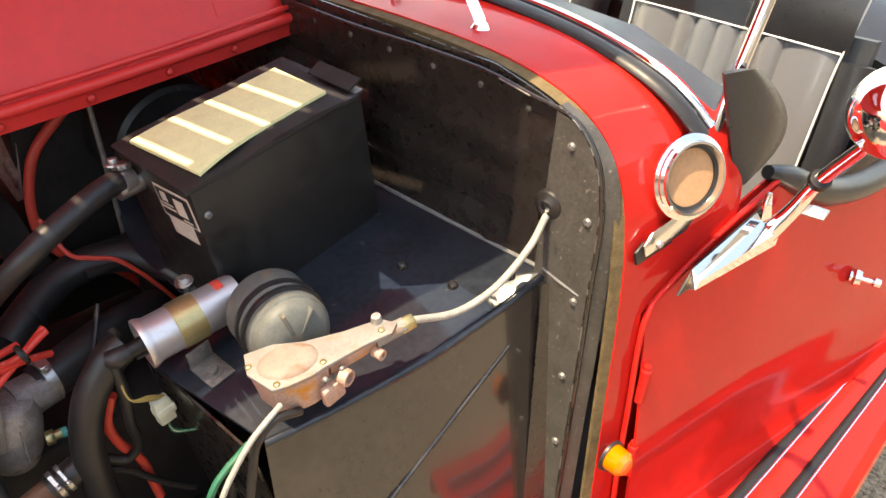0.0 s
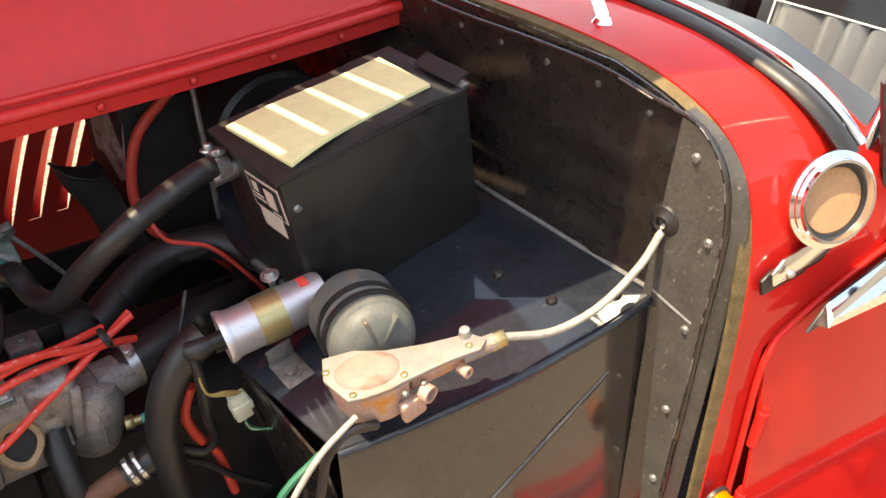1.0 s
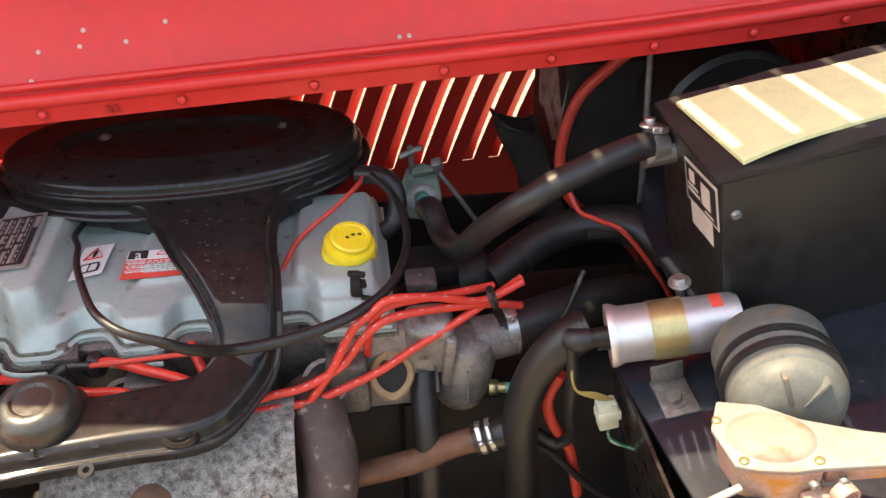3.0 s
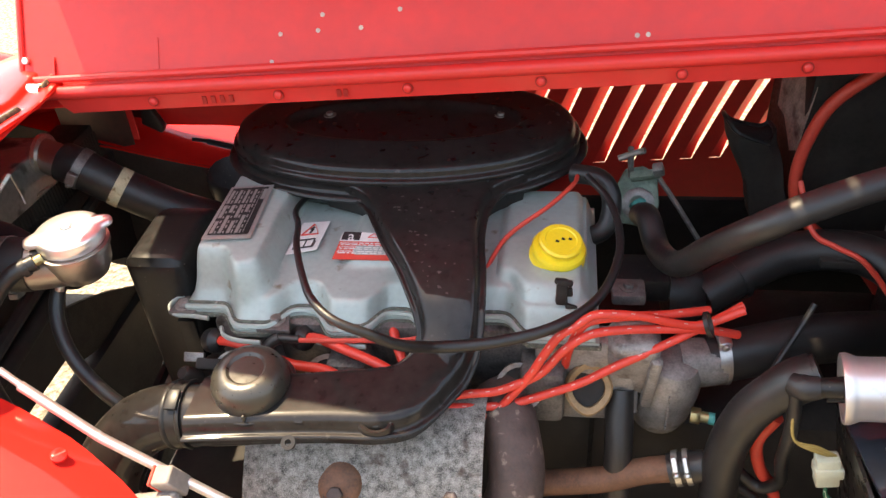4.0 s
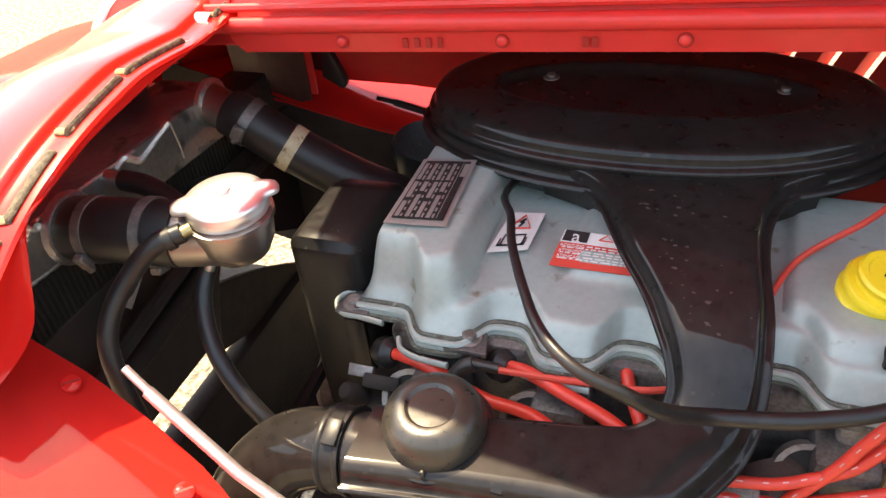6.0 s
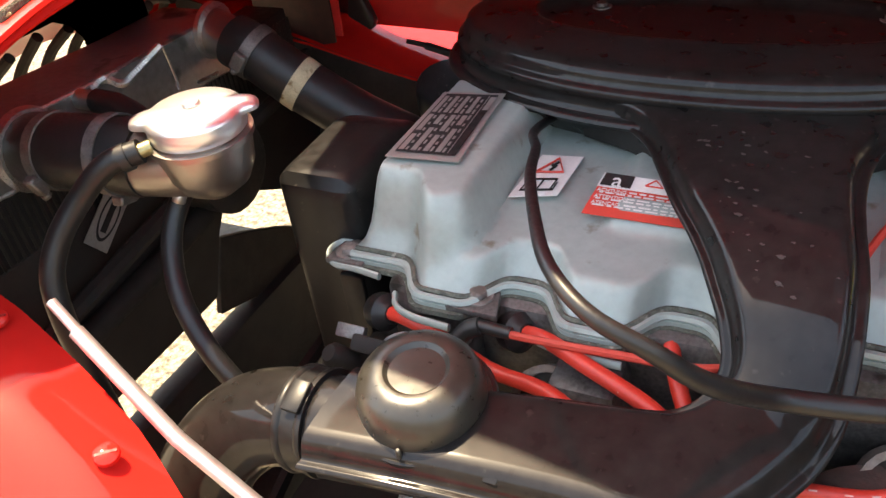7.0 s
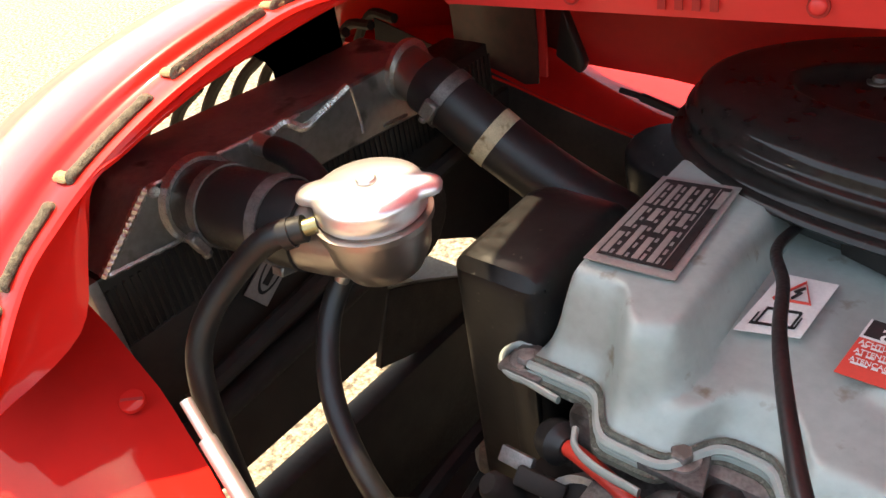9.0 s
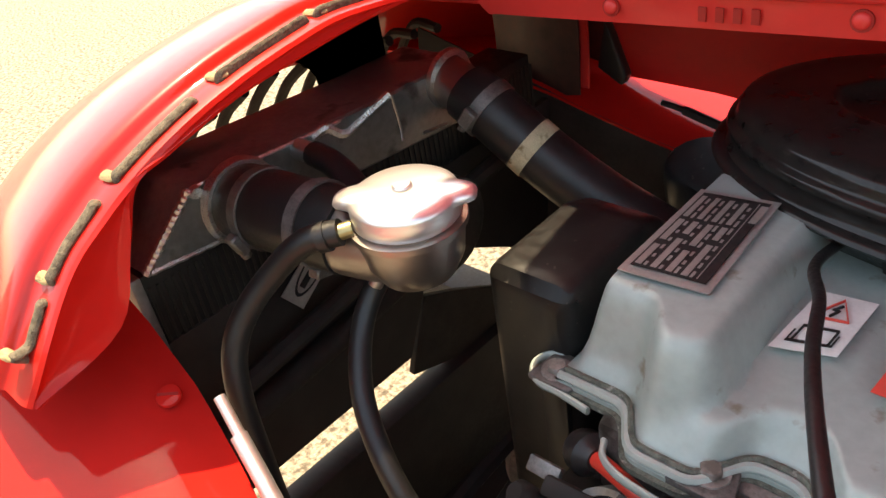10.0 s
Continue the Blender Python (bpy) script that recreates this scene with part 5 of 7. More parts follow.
# plug leads
leads = []
for w, pts in (
    (0, [(-0.191, -0.104, 0.783), (-0.170, -0.112, 0.790), (-0.142, -0.119, 0.788), (-0.098, -0.134, 0.784), (-0.057, -0.143, 0.786), (-0.02, -0.160, 0.778)]),
    (1, [(-0.090, -0.106, 0.794), (-0.068, -0.117, 0.804), (-0.037, -0.132, 0.805), (0.006, -0.150, 0.801), (0.035, -0.168, 0.790)]),
    (2, [(0.002, -0.085, 0.788), (0.005, -0.096, 0.801), (0.009, -0.108, 0.797), (0.019, -0.128, 0.788), (0.032, -0.148, 0.775)]),
):
    l = thing("plug_lead", pts[0], "red silicone spark plug lead with grey rubber boot", "ignition lead", "spark plug leads")
    part("cable", tube(pts, 0.0052, 8, 12), LEAD_RED, l)
    d = Vector(pts[1]) - Vector(pts[0])
    if w == 1:
        a_, b_ = Vector((-0.062, -0.120, 0.8045)), Vector((0.004, -0.149, 0.801))
        along = (a_ - b_).normalized()
        up = Vector((0, -0.62, 0.78))
        up = (up - along * up.dot(along)).normalized()
        lettering("097203  4F0  HE", frame_to((a_ + b_) / 2 + up * 0.0053, up, along), 0.0058, WHITE_LABEL, l)
    part("boot", lathe([(0, -0.008), (0.012, -0.008), (0.0135, -0.004), (0.0135, 0.004), (0.009, 0.008), (0.007, 0.011), (0, 0.011)], frame_to(pts[0], d), 24), RUBBER, l, "dark rubber boot")
for pts in (
    [(0.345, -0.095, 0.842), (0.301, -0.104, 0.829), (0.253, -0.118, 0.850), (0.221, -0.128, 0.861), (0.203, -0.132, 0.862), (0.189, -0.136, 0.853), (0.173, -0.141, 0.843), (0.159, -0.145, 0.821), (0.146, -0.149, 0.797), (0.125, -0.155, 0.769), (0.114, -0.158, 0.756), (0.098, -0.161, 0.748), (0.068, -0.166, 0.752), (0.02, -0.165, 0.756)],
    [(0.345, -0.09, 0.806), (0.311, -0.101, 0.821), (0.255, -0.118, 0.835), (0.215, -0.130, 0.841), (0.195, -0.136, 0.838), (0.176, -0.140, 0.822), (0.157, -0.146, 0.799), (0.132, -0.152, 0.787), (0.112, -0.157, 0.782), (0.085, -0.161, 0.781), (0.04, -0.160, 0.768), (0.0, -0.155, 0.762)],
    [(0.345, -0.088, 0.842), (0.312, -0.100, 0.827), (0.269, -0.116, 0.811), (0.226, -0.129, 0.794), (0.194, -0.138, 0.779), (0.160, -0.146, 0.769), (0.125, -0.154, 0.761), (0.098, -0.160, 0.763), (0.074, -0.164, 0.765), (0.03, -0.163, 0.762)],
    [(0.315, -0.085, 0.832), (0.27, -0.105, 0.842), (0.235, -0.118, 0.850), (0.205, -0.126, 0.851), (0.192, -0.129, 0.842), (0.183, -0.128, 0.815), (0.180, -0.115, 0.78)],
):
    l = thing("coil_lead", pts[0], "red silicone ignition lead with white print looping behind the engine", "ignition lead", "coil leads")
    part("cable", tube(pts, 0.0043, 8, 12), LEAD_RED, l)
    line = curve_points(pts, 12)
    marks = []
    for k in range(8, len(line) - 4, 7):
        d = (line[k + 1] - line[k]).normalized()
        up = Vector((0, -0.5, 0.86))
        up = (up - d * up.dot(d)).normalized()
        marks.append(block(0.004, 0.0008, 0.0005, frame_to(line[k] + up * 0.0042, up, d), 0))
    for mk in marks:
        part("print", mk, LEAD_PRINT, l)
tie = solo("cable_tie", lathe([(0.011, -0.002), (0.0125, -0.002), (0.0125, 0.002), (0.011, 0.002)], frame_to((0.309, -0.117, 0.8425), (0.8, -0.1, 0.35)), 16), BLACK_PLASTIC, "black tie round the red leads", "cable tie")

# ---- air cleaner ----
air = thing("air_cleaner", (0, 0.1, 0.82), "black oval air cleaner with long intake duct", "air filter")


def oval(hx, hy, n=80):
    pts = []
    for k in range(n):
        a = 2 * math.pi * k / n
        c, s = math.cos(a), math.sin(a)
        pts.append((math.copysign(abs(c) ** 0.93, c) * hx, math.copysign(abs(s) ** 0.95, s) * hy))
    return pts


# lid and pan: offset from the lid's edge, height
AIR_PROFILE = [(-0.035, 0.828), (-0.014, 0.842), (-0.004, 0.855), (0.003, 0.863), (0.011, 0.8655), (0.0135, 0.8685), (0.012, 0.8715), (0.008, 0.8722), (0.004, 0.8712), (0.0015, 0.8735), (0.0005, 0.880), (0.003, 0.8835), (0.0042, 0.8865), (0.0028, 0.8895), (-0.0005, 0.8905), (-0.0022, 0.8925), (-0.0028, 0.897), (-0.0055, 0.9015), (-0.011, 0.9038), (-0.019, 0.9042), (-0.056, 0.9038), (-0.0605, 0.9050), (-0.064, 0.9046), (-0.0665, 0.902), (-0.0705, 0.8978), (-0.080, 0.8965), (-0.112, 0.8962)]
AC = (-0.020, 0.163)
secs = [[(AC[0] + x, AC[1] + y, z) for x, y in oval(0.2095 + o, 0.1145 + o)] for o, z in AIR_PROFILE]
part("housing", loft(secs), BLACK_STEEL, air, "black enamelled oval lid and pan", 55)
for x, y in ((0.098, 0.189), (-0.118, 0.19)):
    part("lid_bolt", bolt(Matrix.Translation((x, y, 0.8965)), 0.005, 0.004), DULL_STEEL, air)

# intake duct: the two edges of its lip, from the lid round the bend to the front
LIP_HEIGHT = [(-0.30, 0.797), (-0.20, 0.797), (-0.17, 0.803), (-0.14, 0.821), (-0.11, 0.842), (-0.08, 0.8555), (-0.03, 0.8635), (0.03, 0.868), (0.08, 0.870)]
DUCT = [(-0.108, 0.060, 0.142, 0.078), (-0.066, 0.044, 0.109, 0.052), (-0.042, 0.022, 0.0975, 0.022), (-0.027, -0.006, 0.095, -0.008), (-0.012, -0.036, 0.0965, -0.036), (0.004, -0.062, 0.100, -0.065), (0.020, -0.092, 0.102, -0.097), (0.032, -0.116, 0.1015, -0.131), (0.036, -0.132, 0.096, -0.157), (0.031, -0.145, 0.079, -0.186), (0.016, -0.156, 0.050, -0.222), (-0.010, -0.160, 0.018, -0.234), (-0.04, -0.163, -0.028, -0.2365), (-0.078, -0.167, -0.088, -0.241), (-0.125, -0.170, -0.135, -0.246), (-0.160, -0.173, -0.166, -0.250)]
lip_a = curve_points([(a, b, 0) for a, b, c, d in DUCT], 6)
lip_b = curve_points([(c, d, 0) for a, b, c, d in DUCT], 6)
for q in lip_a + lip_b:
    q.z = lerp_table(q.y, LIP_HEIGHT)
# inset from the lip's edge and height over it, for one half of the section
DUCT_SIDE = [(0.013, -0.024), (0.010, -0.006), (0.0075, -0.0025), (0.0012, -0.0022), (0.0, -0.0004), (0.0010, 0.0014), (0.0030, 0.0017), (0.0052, 0.0008), (0.0066, 0.0014), (0.0078, 0.0048), (0.0092, 0.0096), (0.0112, 0.0126), (0.0145, 0.0142), (0.0195, 0.0146)]
secs, crowns = [], []
for p, q in zip(lip_a, lip_b):
    d = q - p
    w = d.length
    d.normalize()
    row = [p + d * i + Vector((0, 0, h)) for i, h in DUCT_SIDE]
    row += [p.lerp(q, t) + Vector((0, 0, 0.0146 + 0.0012 * math.sin(math.pi * (t - 0.25) * 2))) for t in (0.36, 0.5, 0.64)]
    row += [q - d * i + Vector((0, 0, h)) for i, h in reversed(DUCT_SIDE)]
    secs.append(row)
    crowns.append((p, q))
part("intake_duct", loft(secs), BLACK_STEEL, air, "black pressed intake duct with rolled seams", 60)
rnd = random.Random(3)
for k in range(34):
    i = int(rnd.uniform(0.10, 0.44) * (len(crowns) - 1))
    p, q = crowns[i]
    c = p.lerp(q, rnd.uniform(0.22, 0.80)) + Vector((0, 0, 0.0159))
    n = 9
    r0 = rnd.uniform(0.0004, 0.0017)
    blot = [(r0 * rnd.uniform(0.4, 1.3) * math.cos(2 * math.pi * j / n) * 1.7, r0 * rnd.uniform(0.4, 1.2) * math.sin(2 * math.pi * j / n)) for j in range(n)]
    up = Vector((0, -(lerp_table(c.y + 0.005, LIP_HEIGHT) - lerp_table(c.y - 0.005, LIP_HEIGHT)) / 0.01, 1))
    part("dust_mark", prism(blot, 0.0003, frame_to(c, up, (1, rnd.uniform(-0.6, 0.6), 0)), 0), DUST, air)
part("duct_elbow", tube([(-0.10, -0.206, 0.787), (-0.14, -0.207, 0.785), (-0.170, -0.2055, 0.7835), (-0.198, -0.205, 0.780), (-0.232, -0.211, 0.768), (-0.260, -0.228, 0.741), (-0.274, -0.248, 0.703), (-0.278, -0.26, 0.65)], [0.026, 0.0285, 0.0300, 0.0305, 0.0312, 0.0315, 0.032, 0.032], 8, 28), BLACK_STEEL, air, "black round intake elbow")
band_m = frame_to((-0.182, -0.2053, 0.7825), (-1, 0.0, -0.10))
part("elbow_band", lathe([(0.0298, -0.010), (0.0332, -0.010), (0.0336, -0.008), (0.0332, -0.006), (0.0322, -0.005), (0.0322, 0.005), (0.0332, 0.006), (0.0336, 0.008), (0.0332, 0.010), (0.0298, 0.010)], band_m, 36), BLACK_PLASTIC, air)
part("band_latch", block(0.012, 0.020, 0.004, frame_to((-0.182, -0.216, 0.8135), (0, -0.33, 0.94)), 0.0012), BLACK_PLASTIC, air)
part("elbow_collar", lathe([(0.032, -0.016), (0.0365, -0.016), (0.0375, -0.012), (0.0365, 0.012), (0.032, 0.012)], frame_to((-0.277, -0.256, 0.672), (-0.1, -0.22, -0.97)), 28), ALLOY, air)
DM = frame_to((-0.112, -0.193, 0.8105), (0.02, -0.10, 1))
part("dome_seat", lathe([(0.030, -0.010), (0.0415, -0.008), (0.0425, -0.002), (0.0425, 0.0012), (0.0415, 0.0022), (0.0385, 0.0018), (0.030, 0.0015)], DM, 52), BLACK_STEEL, air)
dome = part("valve_dome", lathe([(0.0385, 0.0), (0.0392, 0.0015), (0.0388, 0.0035), (0.0365, 0.0042), (0.0368, 0.010), (0.0362, 0.016), (0.0345, 0.0215), (0.0312, 0.0262), (0.0265, 0.0295), (0.0215, 0.0308), (0.0185, 0.0306), (0.0172, 0.0292), (0.0160, 0.0282), (0.012, 0.0284), (0, 0.0288)], DM, 56), DOME_METAL, air, "round dull metal thermostatic valve cap")
part("dome_nib", block(0.003, 0.003, 0.008, DM @ Matrix.Translation((0.004, -0.0385, 0.002)), 0.0008, 1), DOME_METAL, dome)
part("duct_boss", lathe([(0.0, -0.001), (0.0075, -0.001), (0.009, 0.0035), (0.0115, 0.0045), (0.0135, 0.002), (0.0145, -0.004)], frame_to((0.012, -0.2225, 0.8045), (0.05, -0.35, 1)) @ Matrix.Diagonal((1.25, 0.85, 1, 1)), 24), BLACK_STEEL, air)
part("boss_screw", screw_head(frame_to((0.012, -0.2225, 0.8045), (0.05, -0.35, 1)), 0.006, 0.003), BLACK_PLASTIC, air)
part("duct_rib", block(0.010, 0.006, 0.004, frame_to((-0.058, -0.226, 0.8065), (0, -0.7, 0.7)), 0.0015, 1), BLACK_STEEL, air)
part("duct_tab", lathe([(0.003, -0.0015), (0.0068, -0.0015), (0.0068, 0.0015), (0.003, 0.0015), (0.003, -0.0015)], frame_to((-0.066, -0.2425, 0.7955), (0, -0.45, 0.9)), 20), BLACK_STEEL, air)

snout = solo("intake_snout", loft([[(-0.235 + a * 0.05 * k, 0.15 + 0.02 * math.sin(t), 0.83 + z + 0.018 * math.sin(t) * k) for t in [2 * math.pi * j / 20 for j in range(20)] for a in (math.cos(t),)] for k, z in ((0.9, -0.05), (1.0, -0.01), (1.0, 0.0), (0.94, 0.004), (0.8, 0.005))]), BLACK_PLASTIC, "black moulded plastic snout behind the rocker cover", "duct")

# ---- cables over the engine ----
solo("throttle_cable", tube([(-0.112, 0.105, 0.846), (-0.120, 0.060, 0.858), (-0.118, 0.015, 0.870), (-0.098, -0.035, 0.888), (-0.080, -0.093, 0.906), (-0.056, -0.152, 0.920), (-0.034, -0.196, 0.928), (-0.010, -0.217, 0.924), (0.015, -0.217, 0.911), (0.039, -0.203, 0.885), (0.069, -0.176, 0.858), (0.12, -0.163, 0.855), (0.172, -0.142, 0.858), (0.212, -0.095, 0.856), (0.232, -0.03, 0.862), (0.225, 0.03, 0.875), (0.20, 0.07, 0.885)], [0.0033, 0.0033, 0.0033, 0.0033, 0.0033, 0.0034, 0.0036, 0.0039, 0.0044, 0.0052, 0.0056, 0.0056, 0.0054, 0.0048, 0.0042, 0.0040, 0.0040], 10, 14), RUBBER_GLOSS, "black sheathed throttle cable looping over the engine", "cable")
solo("sensor_wire", tube([(-0.10, -0.125, 0.812), (-0.085, -0.128, 0.812), (-0.02, -0.125, 0.812), (0.03, -0.12, 0.812), (0.06, -0.10, 0.815), (0.09, -0.05, 0.83), (0.115, 0.0, 0.85), (0.16, 0.03, 0.872), (0.185, 0.06, 0.88), (0.19, 0.085, 0.875)], 0.0026, 8, 8), WIRE_RED, "thin red sensor wire across the rocker cover", "wire")
sens = thing("sender_plug", (-0.115, -0.13, 0.80), "black rubber sender plug beside the rocker cover", "electrical plug")
part("plug_sleeve", tube([(-0.128, -0.135, 0.788), (-0.116, -0.128, 0.806), (-0.105, -0.126, 0.812)], 0.006, 5, 10), RUBBER, sens)
part("plug_tail", tube([(-0.107, -0.126, 0.812), (-0.085, -0.127, 0.812)], 0.0042, 2, 10, False), RUBBER, sens)
brk = thing("head_bracket", (-0.20, -0.13, 0.75), "dark oily bracket and switch on the cylinder head", "bracket")
part("switch", join(lathe([(0, 0), (0.009, 0), (0.009, 0.02), (0.006, 0.024), (0, 0.024)], frame_to((-0.205, -0.135, 0.757), (-0.3, -0.5, 0.8)), 14), block(0.03, 0.012, 0.012, frame_to((-0.19, -0.125, 0.768), (0.3, -0.6, 0.7)), 0.002), block(0.05, 0.05, 0.02, Matrix.Translation((-0.185, -0.12, 0.735)), 0.005)), MATT_BLACK, brk)
part("switch_lever", block(0.022, 0.010, 0.006, frame_to((-0.207, -0.122, 0.775), (0, -0.7, 0.7)), 0.001), DULL_STEEL, brk)

# ---- radiator ----
rad = thing("radiator", (-0.48, 0, 0.42), "welded aluminium radiator with dark finned core", "radiator")
tank_face = [(-0.163, 0.918), (0.024, 0.909), (0.112, 0.907), (0.124, 0.895), (0.124, 0.850), (-0.04, 0.862), (-0.211, 0.876)]
part("top_tank", prism(tank_face, 0.075, Matrix(((0, 0, -1, -0.455), (1, 0, 0, 0), (0, 1, 0, 0), (0, 0, 0, 1))), 0.002, 1), RAD_ALLOY, rad, "brushed aluminium top tank")
part("tank_top_plate", sheet(lambda u, v: (-0.456 - 0.07 * v, -0.163 + 0.28 * u, 0.9185 - 0.0375 * u - 0.012 * v), 8, 3, 0.003), RAD_ALLOY, rad)
part("core", block(0.05, 0.42, 0.14, Matrix.Translation((-0.485, -0.005, 0.735)), 0.002), BLACK_PLASTIC, rad, "black finned core")
for k in range(70):
    part("fin_tube", block(0.0014, 0.0022, 0.13, Matrix.Translation((-0.4592, -0.21 + 0.006 * k, 0.735)), 0), FIN, rad)
part("side_plate", block(0.06, 0.008, 0.15, Matrix.Translation((-0.482, -0.219, 0.73)), 0.001), RAD_ALLOY, rad)


def bead(pts, r=0.0022):
    line = curve_points(pts, 14)
    rs = [r * (0.8 + 0.35 * (k % 2)) for k in range(len(line))]
    bm = tube(line, rs, 1, 6, False)
    return part("weld", bm, WELD, rad, "bright rippled weld bead")


bead([(-0.4555, -0.162, 0.917), (-0.4555, -0.186, 0.897), (-0.4555, -0.210, 0.877)], 0.003)
bead([(-0.4555, -0.209, 0.877), (-0.4555, -0.13, 0.869), (-0.4555, -0.04, 0.863)], 0.002)
bead([(-0.4555, 0.05, 0.862), (-0.4555, 0.08, 0.858)], 0.002)
bead([(-0.4555, -0.160, 0.917), (-0.4555, -0.09, 0.9125), (-0.4555, -0.03, 0.909)], 0.0016)
bead([(-0.4555, -0.06, 0.907), (-0.4555, -0.045, 0.909), (-0.4555, -0.03, 0.898), (-0.4555, -0.015, 0.900), (-0.4555, 0.005, 0.905), (-0.4555, 0.022, 0.909)], 0.0035)
bead([(-0.4555, 0.024, 0.908), (-0.4555, 0.027, 0.88), (-0.4555, 0.027, 0.866)], 0.0016)
part("tank_boss", lathe([(0, 0.004), (0.004, 0.004), (0.005, 0)], frame_to((-0.455, -0.159, 0.914), (1, 0, 0)), 12), WELD, rad)
# filler outlet and its hose
part("outlet", lathe([(0.028, 0.0), (0.032, 0.004), (0.030, 0.010), (0.026, 0.010), (0.026, 0.0)], frame_to((-0.455, -0.130, 0.893), (1, 0.0, 0.05)), 28), WELD, rad, "welded outlet ring")
part("top_outlet", tube([(-0.456, 0.088, 0.897), (-0.44, 0.085, 0.893), (-0.415, 0.082, 0.883)], 0.021, 4, 20), NECK_METAL, rad)
part("outlet_weld", lathe([(0.019, 0.0), (0.026, 0.0), (0.026, 0.005), (0.021, 0.007)], frame_to((-0.4555, 0.088, 0.897), (1, 0, -0.1)), 24), WELD, rad)
part("vent_stub", tube([(-0.455, -0.072, 0.905), (-0.435, -0.072, 0.905)], 0.008, 2, 14, False), STEEL, rad)
hose1 = thing("filler_hose", (-0.41, -0.13, 0.88), "short black rubber hose with clips at radiator neck", "hose")
part("hose", tube([(-0.452, -0.130, 0.893), (-0.42, -0.131, 0.897), (-0.38, -0.128, 0.898), (-0.345, -0.122, 0.896)], 0.027, 6, 26), RUBBER, hose1)
clamp_band((-0.418, -0.131, 0.897), (1, 0, 0.08), 0.027, 0.009, DULL_STEEL, hose1, (0, -1, -0.4))
clamp_band((-0.368, -0.126, 0.898), (1, 0.1, 0.0), 0.0272, 0.009, DULL_STEEL, hose1, (0, -0.3, -1))
neck = thing("filler_neck", (-0.302, -0.110, 0.86), "polished alloy filler neck with pressure cap", "filler neck")
part("neck", lathe([(0, -0.055), (0.012, -0.053), (0.024, -0.044), (0.030, -0.032), (0.032, -0.018), (0.0325, -0.012), (0.035, -0.011), (0.035, -0.007), (0.031, -0.006), (0.031, 0.004), (0, 0.004)], frame_to((-0.302, -0.110, 0.922), (0.02, -0.03, 1)), 40), NECK_METAL, neck, "polished alloy neck")
part("neck_side", tube([(-0.352, -0.123, 0.895), (-0.33, -0.117, 0.894), (-0.305, -0.11, 0.895)], 0.0255, 4, 22), NECK_METAL, neck)
CM = frame_to((-0.302, -0.110, 0.928), (0.02, -0.03, 1))


def cap_ring(shrink, z, lobe=1.0):
    out = []
    for k in range(96):
        a = 2 * math.pi * k / 96
        e = sum(math.exp(-(((a - c + math.pi) % (2 * math.pi) - math.pi) / 0.27) ** 4) for c in (0.6, 0.6 + math.pi))
        r = 0.0325 + lobe * 0.0095 * e - shrink
        out.append(CM @ Vector((r * math.cos(a), r * math.sin(a), z)))
    return out


pcap = part("pressure_cap", loft([cap_ring(0.0012, -0.011, 0.0), cap_ring(0.0, -0.0095, 0.0), cap_ring(0.0, -0.002, 0.0), cap_ring(0.0003, -0.0012), cap_ring(0.0, 0.0002), cap_ring(0.0008, 0.0024), cap_ring(0.0028, 0.0038), cap_ring(0.008, 0.0050, 0.8), cap_ring(0.017, 0.0058, 0.3), cap_ring(0.029, 0.0062, 0.0)]), CAP_METAL, neck, "shiny pressed radiator pressure cap with two ears", 60)
part("cap_rivet", lathe([(0, 0.0016), (0.005, 0.0012), (0.006, 0)], frame_to((-0.302, -0.110, 0.9355), (0.02, -0.03, 1)), 18), CAP_METAL, pcap)
part("overflow_stub", tube([(-0.319, -0.138, 0.917), (-0.327, -0.150, 0.916)], 0.005, 2, 10, False), BRASS, neck, "brass overflow stub")
part("drain_bolt", bolt(frame_to((-0.325, -0.122, 0.872), (-0.2, -0.5, -0.8)), 0.005, 0.008), STEEL, neck)
hose_with_clip("overflow_hose", [(-0.322, -0.144, 0.917), (-0.340, -0.158, 0.912), (-0.358, -0.173, 0.893), (-0.369, -0.192, 0.872), (-0.371, -0.207, 0.850), (-0.366, -0.216, 0.82), (-0.36, -0.22, 0.77), (-0.36, -0.22, 0.70)], 0.0080, RUBBER_GLOSS, "black rubber overflow hose curving down from the cap")
hose_with_clip("header_hose", [(-0.315, -0.100, 0.885), (-0.333, -0.118, 0.862), (-0.332, -0.140, 0.838), (-0.312, -0.165, 0.812), (-0.283, -0.180, 0.782), (-0.255, -0.185, 0.755), (-0.235, -0.18, 0.73)], 0.0074, RUBBER_GLOSS, "black rubber hose hanging below the filler neck")
solo("vent_hose", tube([(-0.437, -0.072, 0.905), (-0.41, -0.076, 0.905), (-0.38, -0.085, 0.90), (-0.34, -0.10, 0.885)], 0.0095, 6, 14), RUBBER, "short black vent hose", "hose")
hose2 = thing("top_hose", (-0.36, 0.08, 0.84), "thick black radiator top hose with paper label", "hose")
part("hose", tube([(-0.428, 0.084, 0.890), (-0.405, 0.082, 0.880), (-0.367, 0.088, 0.850), (-0.31, 0.095, 0.815), (-0.25, 0.10, 0.79)], 0.0245, 8, 24), RUBBER, hose2)
clamp_band((-0.407, 0.082, 0.881), (0.8, 0.03, -0.55), 0.0245, 0.011, DULL_STEEL, hose2, (0, -1, 0.2))
part("paper_label", lathe([(0.0246, -0.0065), (0.0251, -0.0065), (0.0251, 0.0065), (0.0246, 0.0065)], frame_to((-0.368, 0.0875, 0.851), (0.8, 0.1, -0.6)), 28), YELLOWED, hose2, "torn cream paper label")
fan = thing("fan_frame", (-0.43, -0.02, 0.5), "black electric fan frame behind the radiator", "fan")
